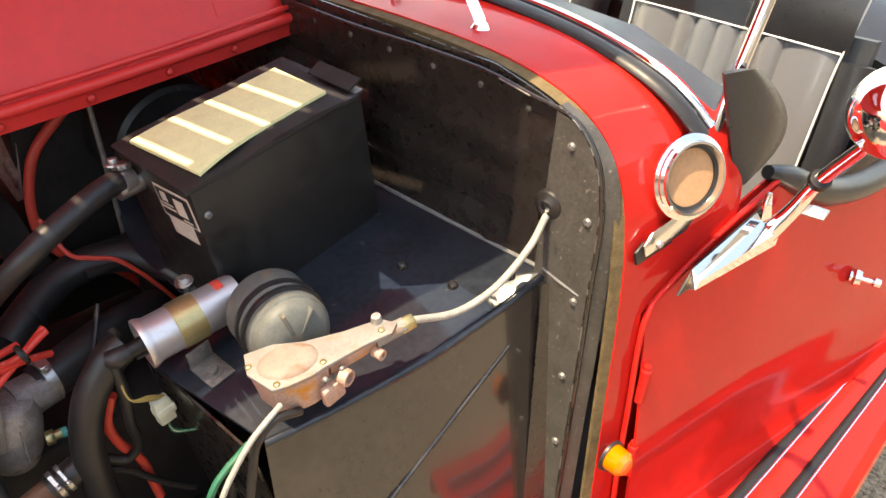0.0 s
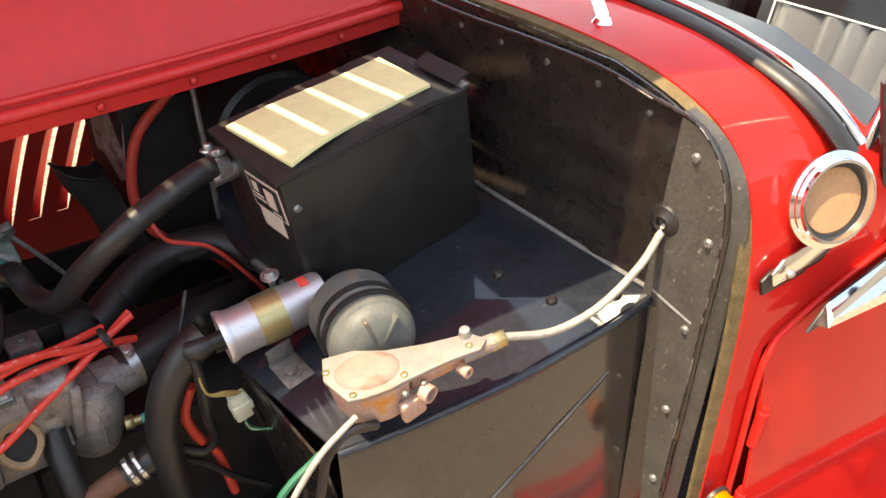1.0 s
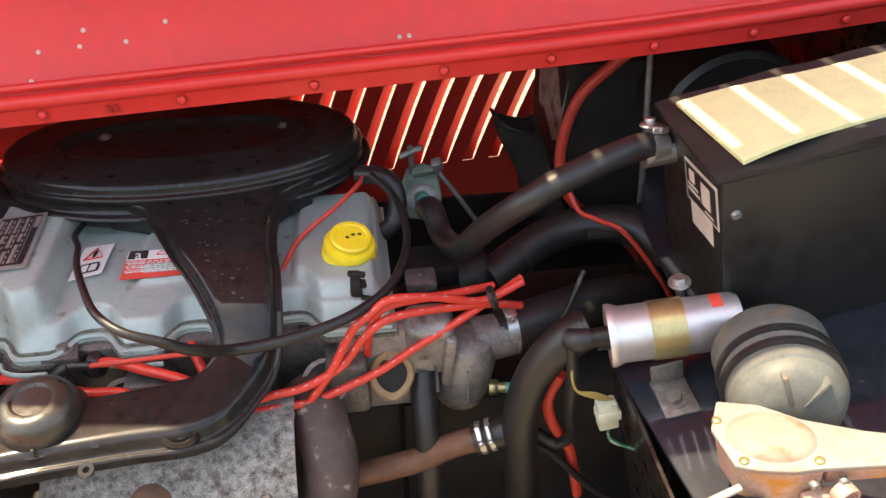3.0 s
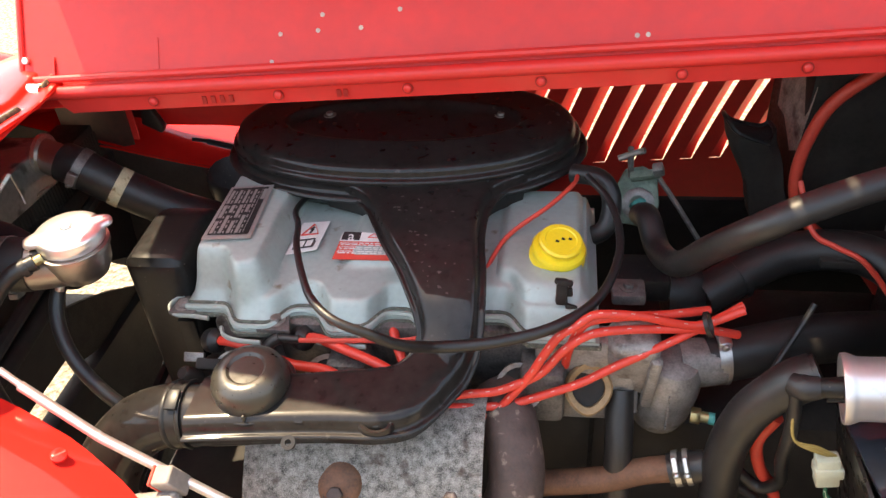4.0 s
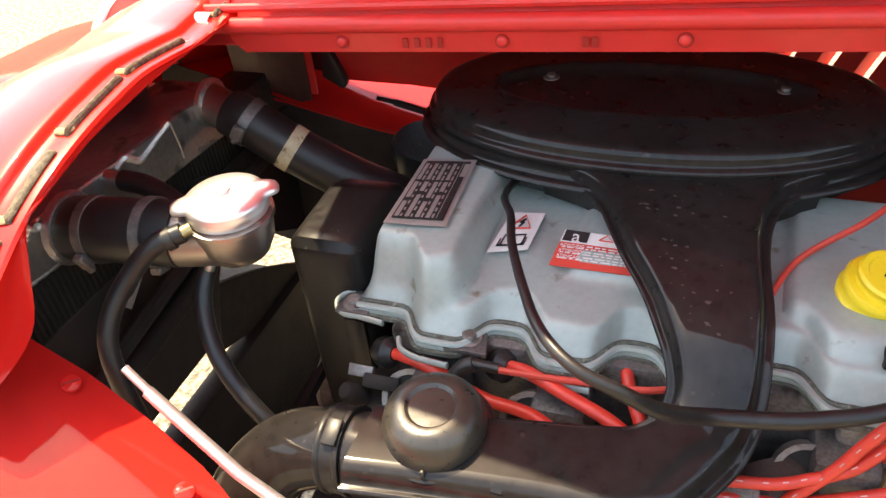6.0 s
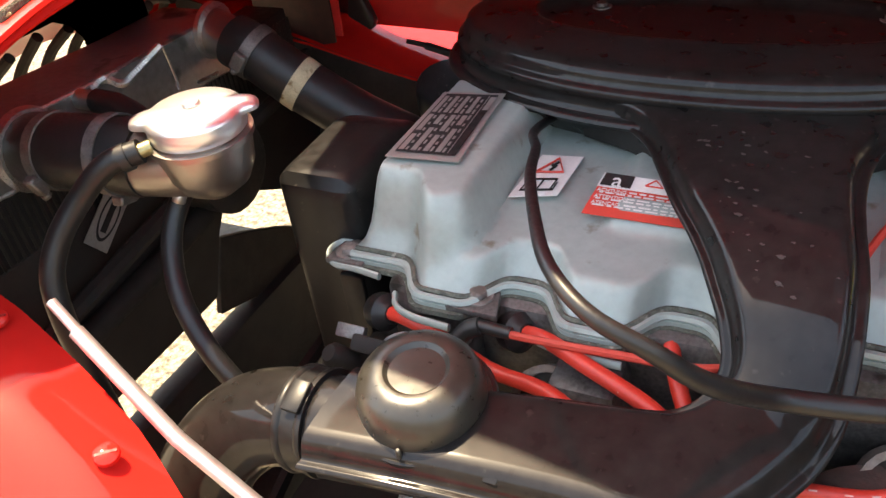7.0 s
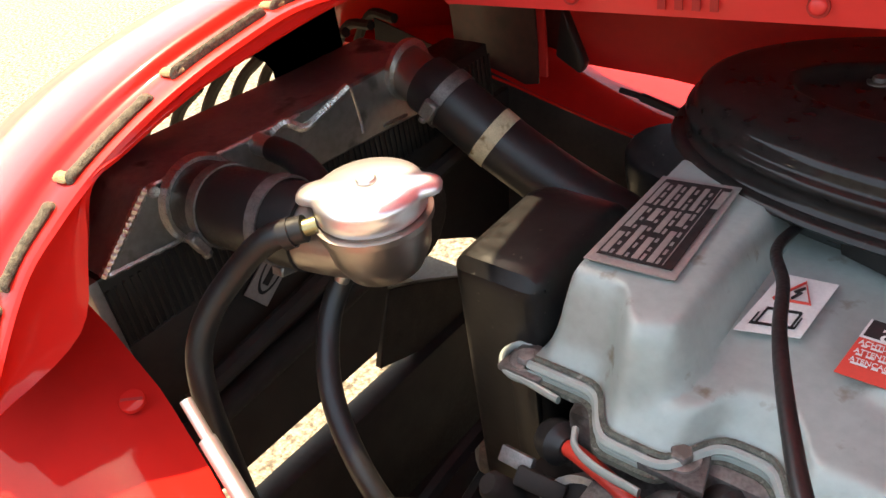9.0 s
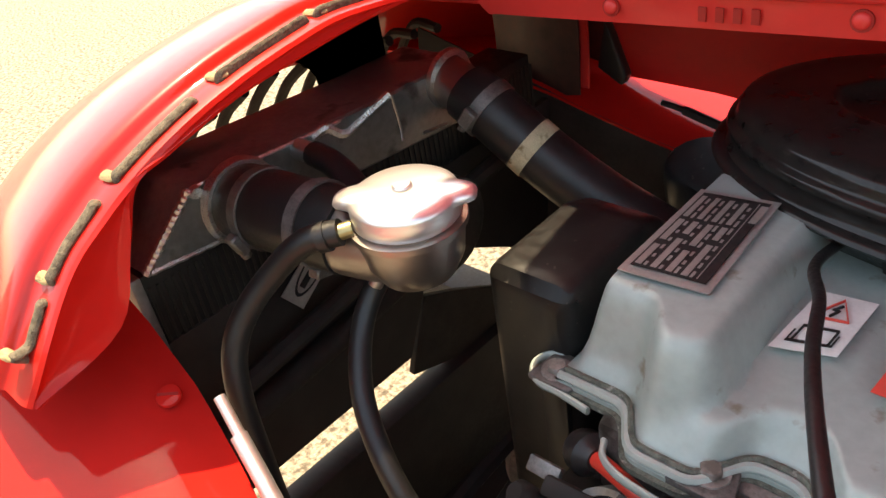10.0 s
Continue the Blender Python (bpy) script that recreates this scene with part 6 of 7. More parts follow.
part("lower_rail", tube([(-0.448, -0.21, 0.728), (-0.446, -0.08, 0.742), (-0.446, 0.0, 0.752)], 0.011, 4, 10), SHROUD, fan, "rusty lower radiator rail")
part("shroud_upper", prism([(-0.23, 0.82), (-0.23, 0.651), (-0.01, 0.653), (0.02, 0.712), (0.045, 0.745), (0.134, 0.695), (0.2, 0.655), (0.32, 0.59), (0.32, 0.82)], 0.008, Matrix(((0, 0, -1, -0.458), (1, 0, 0, 0), (0, 1, 0, 0), (0, 0, 0, 1))), 0.001, 1), MATT_BLACK, fan)
part("shroud_lower", prism([(-0.012, 0.632), (0.0, 0.665), (0.02, 0.707), (0.06, 0.688), (0.11, 0.660), (0.2, 0.60), (0.32, 0.50), (0.32, 0.40), (0.06, 0.602), (0.035, 0.615)], 0.008, Matrix(((0, 0, -1, -0.458), (1, 0, 0, 0), (0, 1, 0, 0), (0, 0, 0, 1))), 0.001, 1), SHROUD, fan)
part("axle_beam", block(0.03, 0.70, 0.183, Matrix.Translation((-0.46, 0.03, 0.430)), 0.008), MATT_BLACK, fan)
part("motor", lathe([(0, -0.02), (0.045, -0.02), (0.045, 0.02), (0.03, 0.03), (0, 0.03)], frame_to((-0.44, 0.03, 0.79), (1, 0, 0)), 24), MATT_BLACK, fan)
part("fan_label", block(0.056, 0.026, 0.001, frame_to((-0.4515, -0.094, 0.81), (1, 0, 0), (0, 0.82, 0.57)), 0), FOIL, fan, "silver maker's label")
part("label_print", lathe([(0.010, 0), (0.0115, 0), (0.0115, 0.0006), (0.010, 0.0006)], frame_to((-0.4503, -0.094, 0.81), (1, 0, 0), (0, 0.82, 0.57)) @ Matrix.Diagonal((1.9, 0.8, 1, 1)), 28), INK, fan)
part("label_print", block(0.028, 0.006, 0.0004, frame_to((-0.4503, -0.094, 0.81), (1, 0, 0), (0, 0.82, 0.57)), 0), INK, fan)
part("fan_strut", tube([(-0.43, -0.20, 0.77), (-0.43, 0.0, 0.80), (-0.43, 0.18, 0.82)], 0.008, 4, 8), SHROUD, fan)

# ---- heater box on the shelf ----
heater = thing("heater_box", on_tray(-0.165, -0.12, 0.0), "satin black heater box with pale foam filter on top", "heater")
part("case", block(0.246, 0.150, 0.184, TR @ Matrix.Translation((-0.163, -0.118, 0.0)), 0.0025, 2), BOX_BLACK, heater, "satin black sheet steel case")
part("lid_lip", block(0.25, 0.154, 0.004, TR @ Matrix.Translation((-0.163, -0.118, 0.183)), 0.001), BOX_BLACK, heater)


def soft_frame(u, v):
    """Cloth border round the filter, slightly wavy."""
    w = 0.004 * math.sin(9 * u + 2) * (1 - v) + 0.002 * math.sin(17 * u)
    return on_tray(-0.292 + 0.246 * u, -0.196 + 0.15 * v, 0.1885 + 0.0035 * math.sin(math.pi * u) + w * 0.5)


part("filter_border", sheet(soft_frame, 24, 16, 0.005), MATT_BLACK, heater, "black cloth border")


def pad_at(u, v):
    x = (-0.266 - 0.012 * v) * (1 - u) + (-0.073) * u
    y = (-0.188 + 0.018 * u) * (1 - v) + (-0.068 - 0.004 * u) * v + 0.006 * math.sin(math.pi * u) * (1 - v)
    return on_tray(x, y, 0.1945 + 0.002 * math.sin(6 * u + 1) + 0.004 * math.sin(math.pi * u))


part("filter_pad", sheet(pad_at, 24, 14, 0.004), PAD, heater, "pale yellow foam filter pad")
part("filter_flap", sheet(lambda u, v: on_tray(-0.052 + 0.022 * v, -0.185 + 0.075 * u, 0.192 + 0.006 * v), 5, 3, 0.003), MATT_BLACK, heater)
part("bare_corner", block(0.012, 0.022, 0.001, TR @ Matrix.Translation((-0.042, -0.182, 0.1875)), 0), STEEL, heater)
part("case_screw", screw_head(frame_to(on_tray(-0.274, -0.1935, 0.148), (0, -1, 0)), 0.0048, 0.003), DULL_STEEL, heater)
face = TR @ Matrix(((0, 0, -1, -0.2865), (1, 0, 0, 0), (0, 1, 0, 0), (0, 0, 0, 1)))
lab = part("maker_label", block(0.074, 0.042, 0.0008, face @ Matrix.Translation((-0.150, 0.147, 0)) @ Matrix.Rotation(-0.12, 4, "Z"), 0), CREAM_LABEL, heater, "worn printed label")
part("print", join(*[block(w, h, 0.0004, face @ Matrix.Translation((-0.150 + x, 0.147 + y, 0.0008)) @ Matrix.Rotation(-0.12, 4, "Z"), 0) for x, y, w, h in ((0, 0.0, 0.068, 0.036),)]), INK, lab)
part("print", join(*[block(w, h, 0.0004, face @ Matrix.Translation((-0.150 + x, 0.147 + y, 0.0013)) @ Matrix.Rotation(-0.12, 4, "Z"), 0) for x, y, w, h in ((-0.012, 0.003, 0.02, 0.022), (0.02, 0.006, 0.012, 0.012), (0.016, -0.009, 0.03, 0.003), (0.018, -0.004, 0.026, 0.002), (-0.02, -0.012, 0.02, 0.002))]), CREAM_LABEL, lab)
part("paper_label", block(0.050, 0.024, 0.0008, face @ Matrix.Translation((-0.150, 0.114, 0)) @ Matrix.Rotation(-0.12, 4, "Z"), 0), CREAM_LABEL, heater, "yellowed paper label")
part("blower_drum", lathe([(0, -0.05), (0.085, -0.05), (0.092, -0.044), (0.092, 0.05), (0, 0.05)], frame_to((0.645, 0.152, 0.902), (0.05, 1, 0.05)), 40), BLACK_PLASTIC, heater, "black round blower housing")
part("pipe_stub", tube([on_tray(-0.285, -0.075, 0.150), on_tray(-0.315, -0.075, 0.152)], 0.013, 2, 16, False), STEEL, heater)

hhose = thing("heater_hose", (0.36, -0.1, 0.93), "dark grey heater hose with screw clip rising to heater box", "hose")
part("hose", tube([(0.492, -0.070, 0.972), (0.45, -0.078, 0.977), (0.38, -0.098, 0.962), (0.344, -0.101, 0.943), (0.312, -0.075, 0.900), (0.290, -0.035, 0.848), (0.277, 0.02, 0.824), (0.268, 0.06, 0.838), (0.263, 0.085, 0.825)], 0.0135, 8, 18), RUBBER, hhose)
clamp_band((0.474, -0.0735, 0.9745), (1, 0.15, -0.05), 0.0135, 0.016, STEEL, hhose, (-0.1, 0.25, 1))
part("clip_bolt", join(bolt(frame_to((0.470, -0.060, 0.992), (0, 0.2, 1)), 0.006, 0.007), lathe([(0, -0.012), (0.004, -0.012), (0.004, 0.0), (0, 0)], frame_to((0.470, -0.060, 0.992), (0, 0.2, 1)), 10)), STEEL, hhose)
valve = thing("heater_valve", (0.26, 0.11, 0.80), "green corroded heater valve with lever and rod", "valve")
vm = frame_to((0.262, 0.118, 0.826), (-0.12, -0.80, 0.55), (1, -0.1, 0.1))
part("valve_body", prism([(-0.020, -0.030), (0.012, -0.036), (0.024, -0.01), (0.022, 0.022), (0.008, 0.036), (-0.014, 0.034), (-0.026, 0.012)], 0.012, vm, 0.003, 2), GREEN_ALLOY, valve, "green corroded valve body")
part("valve_ring", lathe([(0.010, 0.0), (0.019, 0.0), (0.019, 0.004), (0.015, 0.006), (0.010, 0.006)], vm @ Matrix.Translation((0.0, -0.008, 0.012)), 24), DULL_STEEL, valve)
part("outlet", lathe([(0, 0), (0.0125, 0), (0.0135, 0.006), (0.0125, 0.022), (0, 0.022)], frame_to((0.262, 0.108, 0.820), (0.35, -0.85, -0.1)), 18), TEAL, valve, "teal corroded outlet")
part("spindle", tube([(0.252, 0.122, 0.852), (0.249, 0.118, 0.893)], 0.0035, 2, 8, False), DULL_STEEL, valve)
part("cross_bar", tube([(0.236, 0.116, 0.880), (0.250, 0.116, 0.886), (0.264, 0.112, 0.893)], 0.0036, 3, 8), DULL_STEEL, valve)
part("lever_clamp", block(0.034, 0.010, 0.009, frame_to((0.268, 0.112, 0.858), (-0.3, -0.4, 0.9), (0.9, -0.2, 0.35)), 0.002), GREEN_ALLOY, valve)
part("lever_clip", block(0.012, 0.012, 0.014, frame_to((0.282, 0.108, 0.866), (-0.3, -0.4, 0.9)), 0.002), DULL_STEEL, valve)
part("rod", tube([(0.276, 0.110, 0.868), (0.305, 0.105, 0.825), (0.334, 0.10, 0.779)], 0.0032, 3, 8), DULL_STEEL, valve)

# ---- ignition coil ----
coil = thing("ignition_coil", on_tray(-0.34, -0.21, 0.0), "silver ignition coil in brass-coloured clamp with red mark", "ignition coil")
c0, c1 = on_tray(-0.396, -0.198, 0.050), on_tray(-0.278, -0.214, 0.047)
cd = (c1 - c0).normalized()
cm = frame_to(c0, cd)
part("can", lathe([(0, 0.008), (0.022, 0.007), (0.0255, 0.0), (0.029, 0.0), (0.0295, 0.004), (0.028, 0.008), (0.0262, 0.012), (0.0258, 0.112), (0.0235, 0.117), (0, 0.118)], cm, 36), SATIN_CAN, coil, "dull silver can")
part("cap_face", lathe([(0, 0.0085), (0.0225, 0.0082)], cm, 28), MATT_BLACK, coil)
part("terminal_tower", join(lathe([(0, -0.018), (0.008, -0.018), (0.010, 0.006), (0, 0.008)], cm, 18), lathe([(0, -0.01), (0.003, -0.01), (0.003, 0.006), (0, 0.006)], cm @ Matrix.Translation((0.012, -0.008, 0)), 8)), BLACK_PLASTIC, coil)
part("clamp", join(lathe([(0.0262, 0.038), (0.0275, 0.038), (0.0275, 0.068), (0.0262, 0.068)], cm, 32)), BRASS, coil, "brass-passivated clamp band")
part("red_mark", sheet(lambda u, v: cm @ Vector((0.0263 * math.cos(2.0 + 0.75 * u), 0.0263 * math.sin(2.0 + 0.75 * u), 0.092 + 0.010 * v)), 6, 2, 0.0006), RED_LABEL, coil)
part("clamp_foot", join(block(0.032, 0.045, 0.003, TR @ Matrix.Translation((-0.352, -0.245, 0.001)), 0.001), block(0.03, 0.003, 0.024, TR @ Matrix.Translation((-0.352, -0.226, 0.002)), 0.001)), DULL_STEEL, coil)
part("foot_bolt", bolt(TR @ Matrix.Translation((-0.354, -0.249, 0.004)), 0.0075, 0.006), DULL_STEEL, coil)
part("clamp_bolt", join(bolt(TR @ Matrix.Translation((-0.318, -0.172, 0.070)), 0.0065, 0.006), lathe([(0, -0.02), (0.004, -0.02), (0.004, 0), (0, 0)], TR @ Matrix.Translation((-0.318, -0.172, 0.070)), 10)), STEEL, coil)
part("lead_boot", tube([cm @ Vector((0, 0, -0.016)), cm @ Vector((0.0, 0.0, -0.028)), cm @ Vector((0.004, 0.004, -0.036))], [0.010, 0.0115, 0.010], 5, 14), RUBBER, coil, "black rubber coil boot")
part("coil_cable", tube([cm @ Vector((0.0, 0.0, -0.034)), (0.374, -0.195, 0.80), (0.378, -0.185, 0.74), (0.388, -0.17, 0.69), (0.375, -0.16, 0.665), (0.35, -0.15, 0.68)], 0.0062, 8, 10), RUBBER, coil)

# ---- wiper motor ----
wiper = thing("wiper_motor", on_tray(-0.28, -0.32, 0.0), "grey wiper motor with cream weathered gearbox", "wiper motor")
A, B = on_tray(-0.276, -0.272, 0.050), on_tray(-0.288, -0.327, 0.058)
md = (B - A).normalized()
mm = frame_to(A, md)
part("motor_can", lathe([(0, -0.022), (0.034, -0.022), (0.0455, -0.017), (0.0478, -0.012), (0.0475, 0.016), (0.046, 0.019), (0.0465, 0.034), (0.0455, 0.038), (0.0455, 0.050), (0.042, 0.053), (0, 0.053)], mm, 48), MOTOR_GREY, wiper, "grey-green motor can")
for z in (0.0175, 0.0345):
    part("rubber_band", lathe([(0.0455, z - 0.0035), (0.0488, z - 0.003), (0.0492, z), (0.0488, z + 0.003), (0.0455, z + 0.0035)], mm, 48), RUBBER, wiper)
part("end_frame", lathe([(0.0435, 0.050), (0.043, 0.056), (0.039, 0.063), (0.032, 0.068), (0.018, 0.071), (0, 0.071)], mm, 36), MOTOR_GREY, wiper, "grey cast end frame")
for a in (-0.5, 0.35):
    part("end_rib", block(0.004, 0.028, 0.010, mm @ Matrix.Rotation(a, 4, "Z") @ Matrix.Translation((0, 0.026, 0.062)), 0.001), MOTOR_GREY, wiper)
PLATE = [(-0.343, -0.318), (-0.357, -0.342), (-0.3535, -0.378), (-0.34, -0.386), (-0.317, -0.394), (-0.301, -0.396), (-0.287, -0.399), (-0.255, -0.406), (-0.227, -0.416), (-0.214, -0.410), (-0.221, -0.392), (-0.258, -0.374), (-0.293, -0.352), (-0.316, -0.330)]
part("cover_plate", prism(PLATE, 0.005, TR @ Matrix.Translation((0, 0, 0.068)), 0.0013, 2), CREAM, wiper, "cream weathered gearbox cover")
part("plate_dish", lathe([(0.0, 0.0032), (0.016, 0.0028), (0.022, 0.0015), (0.024, 0)], TR @ Matrix.Translation((-0.320, -0.361, 0.073)) @ Matrix.Rotation(-0.5, 4, "Z") @ Matrix.Diagonal((1.30, 0.95, 1.5, 1)), 32), STAINED, wiper)
BODY = [(-0.342, -0.322), (-0.355, -0.343), (-0.352, -0.375), (-0.338, -0.383), (-0.317, -0.391), (-0.296, -0.393), (-0.286, -0.383), (-0.292, -0.352), (-0.314, -0.332)]
part("gearbox", loft([[on_tray(-0.32 + (x + 0.32) * k, -0.36 + (y + 0.36) * k, z) for x, y in BODY] for k, z in ((0.82, 0.022), (0.9, 0.03), (0.95, 0.05), (1.0, 0.0675))]), CREAM_RUST, wiper, "rust-stained gearbox casting")
part("gear_arm", loft([[on_tray(x, y0, 0.0675), on_tray(x, y1, 0.0675), on_tray(x, y1 + 0.004, z), on_tray(x, y0 - 0.004, z)] for x, y0, y1, z in ((-0.292, -0.352, -0.393, 0.045), (-0.258, -0.375, -0.403, 0.050), (-0.218, -0.393, -0.412, 0.052))]), CREAM_RUST, wiper)
part("arm_boss", lathe([(0.0025, 0.0), (0.006, 0.0), (0.006, 0.012), (0.0025, 0.012), (0.0025, 0.0)], frame_to(on_tray(-0.245, -0.404, 0.052), (0.1, -1, 0)), 16), CREAM_RUST, wiper)
part("arm_lug", lathe([(0, 0.010), (0.005, 0.009), (0.0065, 0)], TR @ Matrix.Translation((-0.226, -0.392, 0.072)), 14), ALLOY, wiper)
part("parking_switch", join(block(0.026, 0.010, 0.024, TR @ Matrix.Translation((-0.30, -0.397, 0.022)), 0.003), lathe([(0.006, 0), (0.009, 0), (0.009, 0.01), (0.006, 0.01), (0.006, 0)], frame_to(on_tray(-0.287, -0.400, 0.050), (0.2, -1, 0)), 16)), CREAM_RUST, wiper)
for x, y in ((-0.346, -0.376), (-0.350, -0.336), (-0.298, -0.390), (-0.232, -0.405)):
    part("plate_screw", screw_head(TR @ Matrix.Translation((x, y, 0.0732)), 0.0038, 0.002), BRASS, wiper)
for x, y in ((-0.305, -0.392), (-0.285, -0.394)):
    part("side_screw", screw_head(frame_to(on_tray(x, y - 0.006, 0.058), (0.1, -1, 0.1)), 0.004, 0.003), DULL_STEEL, wiper)
part("rack_tube", tube([on_tray(-0.24, -0.400, 0.062), on_tray(-0.205, -0.410, 0.062)], [0.010, 0.0085], 3, 16), CREAM, wiper)
part("union", bolt(frame_to(on_tray(-0.212, -0.409, 0.062), (0.98, -0.12, 0.1)), 0.009, 0.018, False), BRASS, wiper, "brass union nut")
part("park_cable", tube([on_tray(-0.335, -0.385, 0.028), (0.432, -0.386, 0.853), (0.412, -0.384, 0.832), (0.408, -0.38, 0.797), (0.398, -0.38, 0.74)], 0.005, 6, 10), RUBBER, wiper)
solo("wiper_rack_cable", tube([on_tray(-0.197, -0.411, 0.062), (0.66, -0.420, 0.884), (0.718, -0.428, 0.894), (0.765, -0.434, 0.928), (0.79, -0.434, 0.958), (0.806, -0.432, 0.975)], 0.0043, 8, 12), CABLE_GREY, "pale grey wiper drive tube from motor to bulkhead", "cable")
solo("grommet", lathe([(0.006, 0.008), (0.009, 0.009), (0.012, 0.006), (0.018, 0.004), (0.020, 0.0), (0.020, -0.003), (0.006, -0.003), (0.006, 0.008)], frame_to((0.799, -0.432, 0.973), (-1, 0, -0.1)), 28), RUBBER, "round black rubber grommet in the bulkhead", "grommet")

# ---- wiring between engine and shelf ----
con = thing("wiring_plug", (0.41, -0.21, 0.74), "milky plastic wiring plug with thin coloured wires", "connector")
part("plug", join(block(0.02, 0.014, 0.034, frame_to((0.412, -0.205, 0.738), (-0.15, 0.05, 1)), 0.002), block(0.024, 0.017, 0.012, frame_to((0.411, -0.205, 0.750), (-0.15, 0.05, 1)), 0.002)), CONNECTOR, con)
for k, m_ in enumerate((YELLOW_WIRE, YELLOW_WIRE, YELLOW_WIRE)):
    part("wire", tube([(0.408 + 0.003 * k, -0.203, 0.772), (0.395, -0.206, 0.780 + 0.003 * k), (0.375, -0.205, 0.793), (0.372, -0.198, 0.822), (0.388, -0.19, 0.848)], 0.0013, 7, 6), m_, con)
for k, m_ in enumerate((GREEN_WIRE, CONNECTOR, GREEN_WIRE)):
    part("wire", tube([(0.412, -0.206, 0.74), (0.416, -0.208, 0.722 - 0.002 * k), (0.435, -0.215, 0.712), (0.458, -0.225, 0.714 - 0.004 * k)], 0.0016, 7, 6), m_, con)
solo("wiring_loom", tube([(0.425, -0.19, 0.80), (0.445, -0.215, 0.762), (0.462, -0.235, 0.715), (0.462, -0.245, 0.66), (0.455, -0.25, 0.58)], 0.006, 7, 10), RUBBER, "black taped wiring loom going down beside the shelf", "wiring")
solo("earth_lead", tube([(0.445, -0.382, 0.862), (0.424, -0.387, 0.858), (0.405, -0.387, 0.845), (0.386, -0.386, 0.822), (0.369, -0.385, 0.794), (0.352, -0.38, 0.74)], 0.0030, 7, 10), CABLE_GREY, "grey cable dropping from the wiper motor", "cable")
solo("green_lead", tube([(0.415, -0.366, 0.818), (0.398, -0.37, 0.815), (0.382, -0.37, 0.806), (0.367, -0.37, 0.790), (0.352, -0.365, 0.74)], 0.0038, 6, 8), GREEN_WIRE, "green cable below the shelf corner", "cable")
solo("starter_lead", tube([(0.372, -0.165, 0.775), (0.362, -0.16, 0.735), (0.372, -0.155, 0.69), (0.395, -0.15, 0.64), (0.41, -0.15, 0.56)], 0.0062, 7, 10), WIRE_RED, "thick red starter cable beside the hose", "cable")
solo("black_lead", tube([(0.34, -0.15, 0.70), (0.35, -0.155, 0.665), (0.375, -0.16, 0.645), (0.41, -0.165, 0.60), (0.45, -0.17, 0.56)], 0.0045, 7, 8), RUBBER, "thin black cable under the hose", "cable")
solo("breather_wire", tube([(0.425, -0.045, 0.81), (0.41, -0.06, 0.785), (0.385, -0.09, 0.76), (0.372, -0.11, 0.73)], 0.0032, 7, 8), RUBBER, "thin black wire behind the hose", "wire")

# ---- coolant parts at the back of the head ----
therm = thing("thermostat_housing", (0.27, -0.1, 0.68), "cast alloy thermostat housing with hose stub", "thermostat housing")
part("housing", lathe([(0, -0.058), (0.018, -0.057), (0.028, -0.048), (0.033, -0.03), (0.034, 0.01), (0.032, 0.03), (0.025, 0.043), (0.012, 0.048), (0, 0.049)], frame_to((0.285, -0.082, 0.722), (0.10, -0.12, 1)), 26), CAST, therm)
part("housing_flange", block(0.052, 0.042, 0.085, frame_to((0.244, -0.086, 0.735), (0.02, -0.25, 1)), 0.012, 3), CAST, therm)
part("housing_rib", block(0.012, 0.012, 0.08, frame_to((0.262, -0.108, 0.722), (0.06, -0.2, 1)), 0.004, 2), CAST, therm)
part("spout", lathe([(0, 0), (0.028, 0), (0.026, 0.012), (0.0245, 0.045), (0, 0.045)], frame_to((0.296, -0.075, 0.748), (1, 0.12, 0.05)), 22), CAST, therm)
part("spigot", lathe([(0, 0), (0.017, 0), (0.0165, 0.02), (0.0175, 0.024), (0, 0.026)], frame_to((0.238, -0.100, 0.735), (0, -0.7, -0.7)), 20), CAST, therm)
part("letters", join(*[block(0.005, 0.0015, 0.0045, frame_to((0.284, -0.117, 0.700 + 0.007 * k), (0, -1, 0.1)) @ Matrix.Rotation(1.5, 4, "Z"), 0) for k in range(7)]), CAST, therm)
part("sensor", join(bolt(frame_to((0.310, -0.105, 0.705), (1, -0.2, 0)), 0.009, 0.010, False), lathe([(0, 0.01), (0.006, 0.01), (0.006, 0.018), (0, 0.018)], frame_to((0.310, -0.105, 0.705), (1, -0.2, 0)), 12)), BRASS, therm)
part("sensor_tip", lathe([(0, 0.018), (0.0065, 0.018), (0.0065, 0.024), (0, 0.025)], frame_to((0.310, -0.105, 0.705), (1, -0.2, 0)), 12), TEAL, therm)
bh = thing("bypass_hose", (0.36, -0.06, 0.73), "black coolant hose clipped to the thermostat housing", "hose")
part("hose", tube([(0.325, -0.068, 0.75), (0.36, -0.062, 0.754), (0.40, -0.05, 0.756), (0.45, -0.03, 0.75), (0.52, 0.0, 0.73)], 0.0265, 7, 22), RUBBER, bh)
clamp_band((0.339, -0.066, 0.751), (1, 0.1, 0.05), 0.0265, 0.012, STEEL, bh, (-0.1, -0.2, 1))
solo("water_pipe", tube([(0.236, -0.108, 0.742), (0.236, -0.125, 0.72), (0.236, -0.15, 0.68), (0.236, -0.165, 0.62), (0.236, -0.17, 0.54)], 0.0145, 6, 18), RUBBER, "black rubber water hose going down from the housing", "hose")
bp = thing("oil_hose", (0.36, -0.17, 0.7), "thick black hose bending down beside the coil", "hose")
part("hose", tube([(0.392, -0.178, 0.846), (0.370, -0.178, 0.833), (0.345, -0.175, 0.795), (0.333, -0.172, 0.745), (0.332, -0.17, 0.69), (0.338, -0.165, 0.62), (0.34, -0.16, 0.56)], 0.0185, 8, 20), RUBBER, bp)
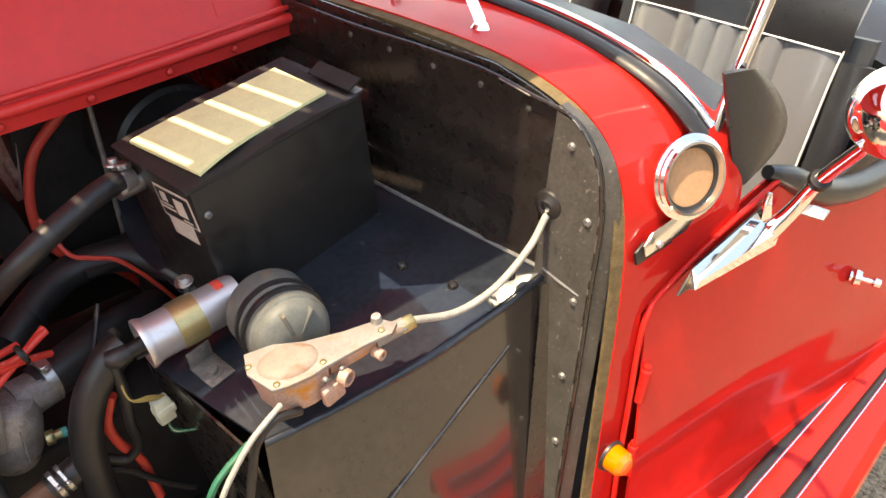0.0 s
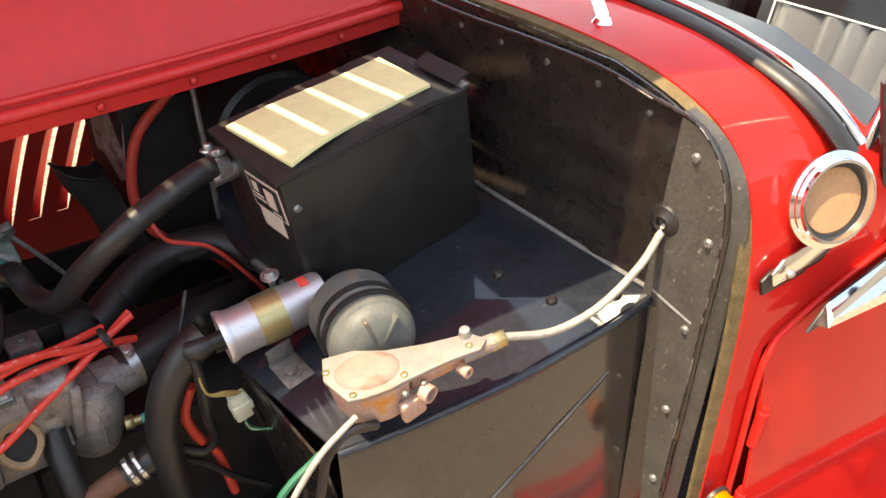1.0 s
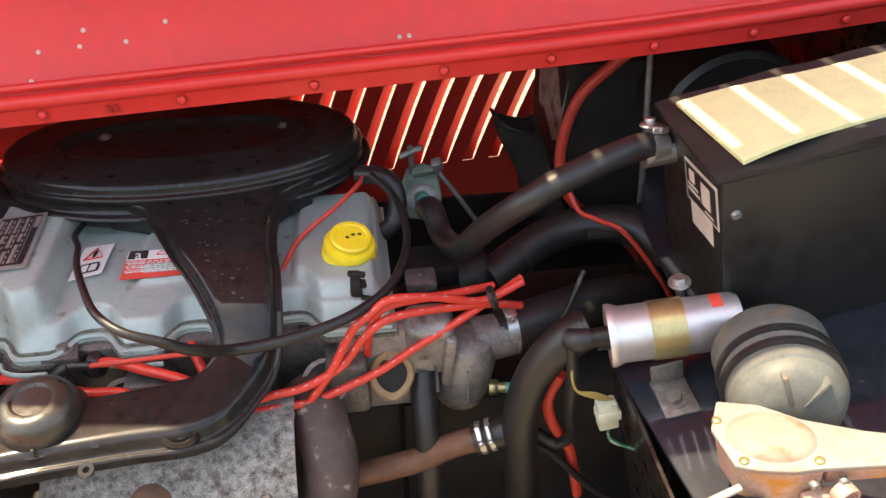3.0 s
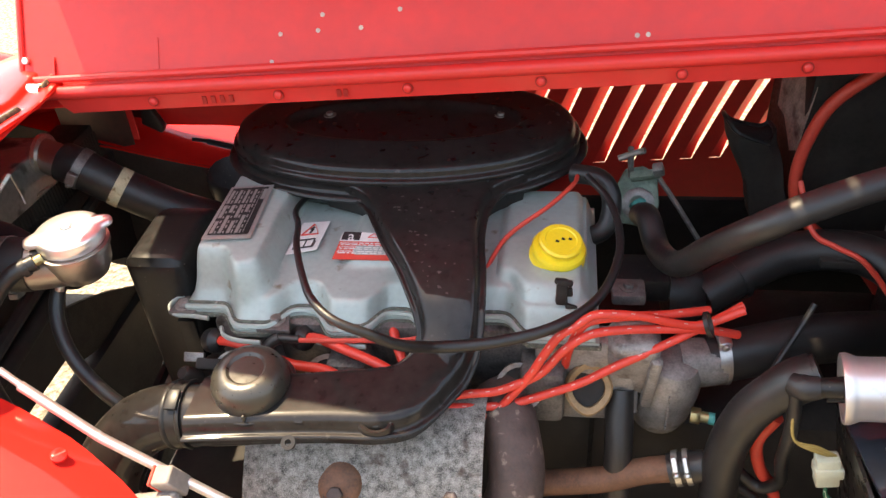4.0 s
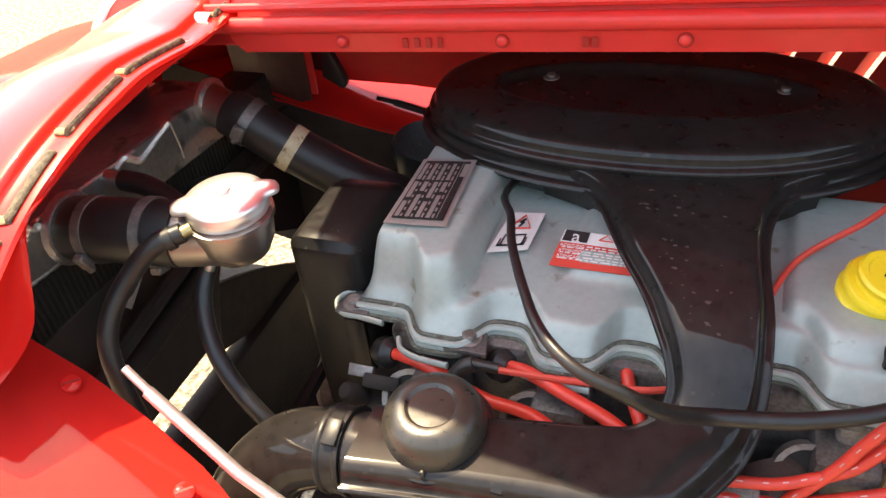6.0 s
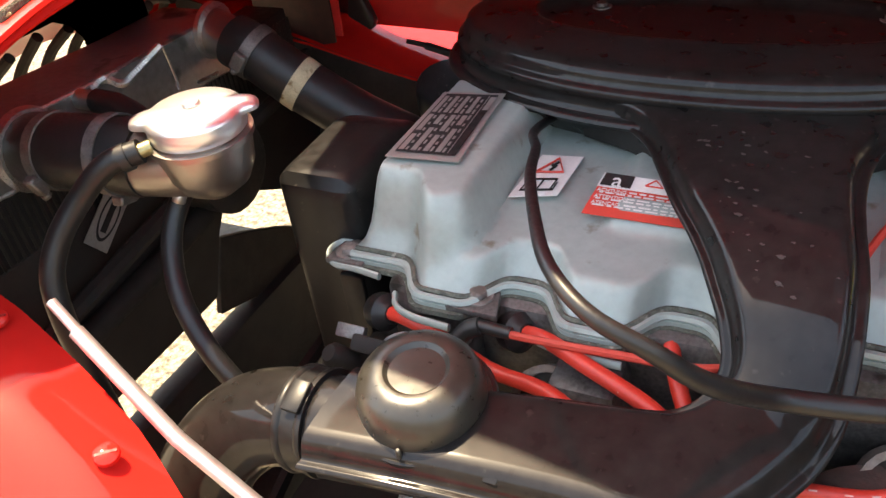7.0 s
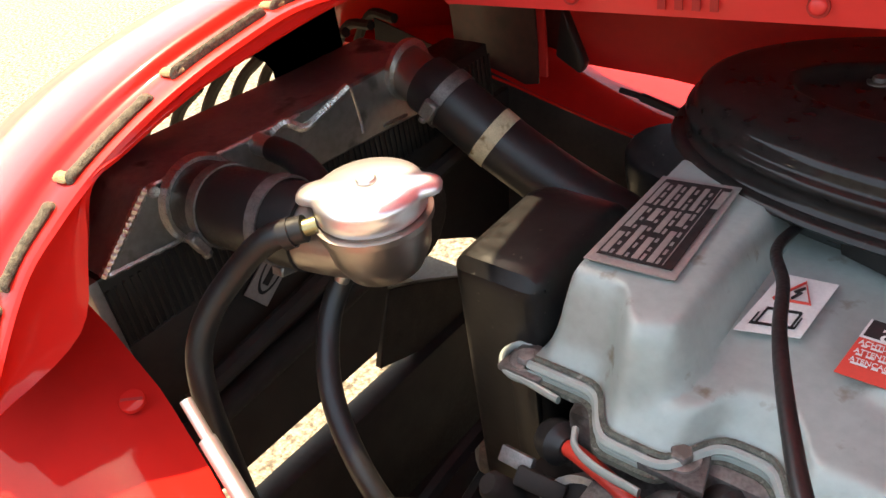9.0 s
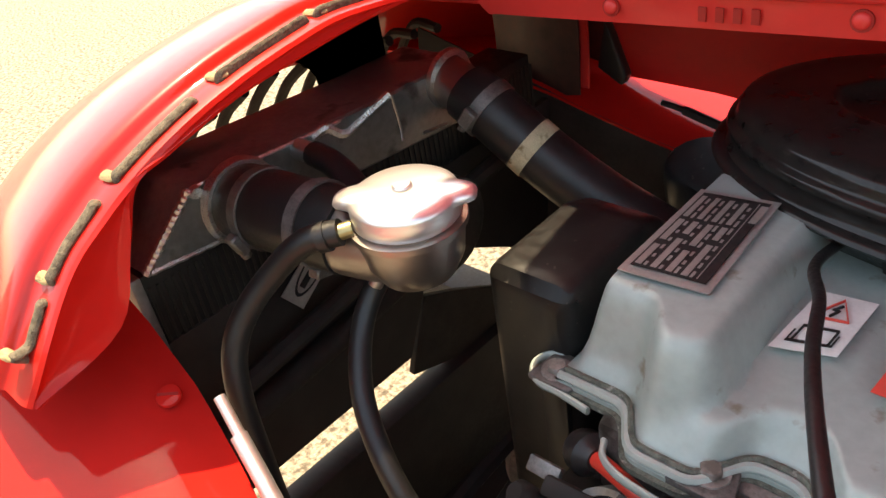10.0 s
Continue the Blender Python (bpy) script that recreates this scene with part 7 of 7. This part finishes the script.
part("hose_sleeve", tube([(0.388, -0.178, 0.8445), (0.374, -0.178, 0.8365), (0.362, -0.177, 0.822)], 0.0198, 4, 18), RUBBER_GLOSS, bp)
lp = thing("coolant_pipe", (0.25, -0.16, 0.65), "rusty copper coolant pipe with wire clip", "pipe")
part("pipe", tube([(0.11, -0.16, 0.640), (0.16, -0.16, 0.649), (0.223, -0.16, 0.662), (0.26, -0.16, 0.679), (0.304, -0.16, 0.690)], 0.0135, 6, 16), COPPER_RUST, lp)
part("pipe_sleeve", tube([(0.285, -0.16, 0.684), (0.32, -0.16, 0.694)], 0.0165, 2, 16, False), RUBBER, lp)
clamp_band((0.293, -0.16, 0.687), (1, 0, 0.3), 0.0165, 0.006, STEEL, lp, (-0.3, -0.5, 0.8))
clamp_band((0.303, -0.16, 0.690), (1, 0, 0.3), 0.0165, 0.005, STEEL, lp, (0.1, -0.5, 0.8))
ring = []
for k in range(40):
    a = 2 * math.pi * k / 40
    ring.append((0.020 * math.cos(a) * (1 + 0.15 * math.cos(2 * a)), 0.027 * math.sin(a)))
fm = frame_to((0.203, -0.122, 0.757), (0.1, -0.8, 0.55), (1, 0, 0))
outlet = thing("water_outlet", (0.2, -0.11, 0.72), "oval outlet flange with brown gasket on the head", "flange")
part("gasket", loft([[fm @ Vector((x * k, y * k, z)) for x, y in ring] for k, z in ((0.72, 0.0), (0.72, 0.006), (0.95, 0.008), (1.05, 0.005), (1.05, 0.0))], True, False), mat("brown_gasket", (0.30, 0.19, 0.10), 0.7, var=0.25, scale=90), outlet)
part("outlet_bore", loft([[fm @ Vector((x * k, y * k, z)) for x, y in ring] for k, z in ((0.74, 0.001), (0.7, -0.002), (0.1, -0.003))], True, True), MATT_BLACK, outlet)
part("head_face", block(0.10, 0.03, 0.11, Matrix.Translation((0.20, -0.100, 0.700)), 0.006), CAST, outlet)
dist = thing("distributor", (0.37, -0.06, 0.82), "black distributor cap at the back of the engine", "distributor")
part("cap", join(lathe([(0, 0.0), (0.036, 0), (0.036, 0.03), (0.03, 0.04), (0, 0.045)], frame_to((0.29, 0.03, 0.755), (1, 0.1, 0.05)), 24), block(0.06, 0.05, 0.03, Matrix.Translation((0.262, 0.02, 0.77)), 0.005)), BLACK_PLASTIC, dist)
part("bracket", join(block(0.035, 0.03, 0.014, Matrix.Translation((0.245, -0.02, 0.79)), 0.003), bolt(Matrix.Translation((0.245, -0.02, 0.804)), 0.006, 0.005)), DULL_STEEL, dist)
tower = thing("black_tag", (0.178, -0.07, 0.82), "melted black plastic tag on the filler tower", "clip")
part("tag", join(block(0.008, 0.004, 0.035, frame_to((0.179, -0.0875, 0.815), (-0.1, 0.15, 1)), 0.002), block(0.016, 0.005, 0.010, frame_to((0.178, -0.083, 0.842), (-0.1, 0.15, 1)), 0.002), block(0.012, 0.005, 0.012, frame_to((0.182, -0.089, 0.824), (0.3, 0.15, 1)), 0.002), block(0.011, 0.007, 0.030, frame_to((0.174, -0.090, 0.838), (0.05, 0.1, 1)), 0.003), block(0.018, 0.006, 0.006, frame_to((0.176, -0.089, 0.862), (0.2, 0.1, 1)), 0.002), block(0.016, 0.006, 0.008, frame_to((0.180, -0.090, 0.803), (0.2, 0.1, 1)), 0.002)), MATT_BLACK, tower)
solo("breather_loop", tube([(0.185, 0.10, 0.87), (0.215, 0.085, 0.872), (0.228, 0.07, 0.855), (0.222, 0.05, 0.83), (0.20, 0.05, 0.815)], 0.011, 7, 14), RUBBER, "black breather hose looping behind the filler tower", "hose")

# ---- far side of the bay ----
hose_with_clip("far_hose", [(0.33, 0.02, 0.76), (0.42, 0.06, 0.79), (0.50, 0.05, 0.80), (0.56, 0.0, 0.78)], 0.023, RUBBER, "thick black hose deep behind the engine")
battery = thing("battery", (0.56, 0.27, 0.70), "black battery with a torn white label", "battery")
part("battery_case", block(0.20, 0.17, 0.24, Matrix.Translation((0.56, 0.30, 0.70)), 0.006), MATT_BLACK, battery)
part("torn_label", prism([(-0.044, -0.030), (-0.02, -0.032), (0.004, -0.048), (0.020, -0.060), (0.036, -0.050), (0.036, 0.030), (0.030, 0.054), (-0.034, 0.050), (-0.060, 0.018)], 0.001, frame_to((0.4575, 0.250, 0.885), (-1, -0.15, 0.1), (0, -1, 0)), 0), TORN, battery, "torn scraped label")
solo("battery_cable", tube([(0.545, 0.17, 0.985), (0.51, 0.175, 0.955), (0.468, 0.18, 0.905), (0.452, 0.18, 0.82), (0.477, 0.18, 0.752), (0.553, 0.17, 0.69), (0.611, 0.16, 0.61)], 0.0075, 8, 12), WIRE_RED, "thick red battery cable", "cable")
solo("bonnet_stay_rod", tube([(0.524, 0.10, 1.0), (0.532, 0.10, 0.90), (0.539, 0.10, 0.79)], 0.004, 3, 8), DULL_STEEL, "thin grey steel rod", "rod")
duct = thing("air_duct", (0.39, 0.2, 0.80), "crumpled flat black duct end", "duct")
secs = []
for k in range(9):
    t = k / 8
    c = Vector((0.394 + 0.058 * t, 0.205 + 0.01 * t, 0.872 - 0.155 * t))
    ring = []
    for n in range(28):
        a = 2 * math.pi * n / 28
        cx, cy = math.cos(a), math.sin(a)
        cx, cy = math.copysign(abs(cx) ** 0.45, cx), math.copysign(abs(cy) ** 0.45, cy)
        ring.append(c + Vector(((0.030 + 0.003 * math.sin(9 * t)) * cx, (0.019 + 0.004 * math.sin(3 * a + 5 * t)) * cy, (0.006 * math.sin(2 * a + 1) if k == 0 else 0) - 0.010 * cx)))
    secs.append(ring)
part("duct_hose", loft(secs), MATT_BLACK, duct)
part("duct_rim", tube([secs[0][n] + Vector((0, 0, 0.001)) for n in range(0, 28, 2)] + [secs[0][0] + Vector((0, 0, 0.001))], 0.0028, 2, 8), BLACK_PLASTIC, duct)
solo("far_bracket", join(block(0.10, 0.06, 0.01, Matrix.Translation((0.50, 0.06, 0.795)), 0.002), block(0.012, 0.06, 0.12, Matrix.Translation((0.548, 0.06, 0.69)), 0.002)), MATT_BLACK, "black steel bracket shelf", "bracket")
solo("far_wire", tube([(0.432, 0.10, 0.862), (0.443, 0.06, 0.824), (0.463, 0.04, 0.818), (0.486, 0.02, 0.815), (0.515, 0.01, 0.782), (0.546, 0.0, 0.735), (0.57, 0.0, 0.69)], 0.0032, 6, 8), WIRE_RED, "dull red wire behind the hose", "wire")

# ---- bonnet stay and wing clamp ----
stay = thing("bonnet_prop", (-0.23, -0.26, 0.82), "silver telescopic rod with red clamp beside the wing", "prop rod")
part("rod_tip", tube([(-0.313, -0.247, 0.878), (-0.292, -0.252, 0.862)], 0.0032, 2, 12, False), SATIN_CAN, stay)
part("rod_tube", tube([(-0.296, -0.2515, 0.864), (-0.226, -0.268, 0.819), (-0.120, -0.276, 0.746)], 0.0046, 2, 14, False), SATIN_CAN, stay, "silver tube")
CLM = frame_to((-0.162, -0.276, 0.766), (-0.3, -0.25, 0.9))
clamp = part("rod_clamp", prism([(-0.010, -0.009), (0.010, -0.009), (0.010, 0.009), (-0.010, 0.009)], 0.030, CLM, 0.0015, 1), CREAM, stay, "worn cream metal clamp")
part("red_edge", block(0.0025, 0.019, 0.031, CLM @ Matrix.Translation((-0.0108, 0, 0)), 0.0006, 1), RED_LABEL, clamp, "red painted edge")
part("clamp_end", block(0.05, 0.02, 0.022, frame_to((-0.178, -0.296, 0.752), (-0.2, 0.1, 0.95)), 0.006, 3), ALLOY, stay)
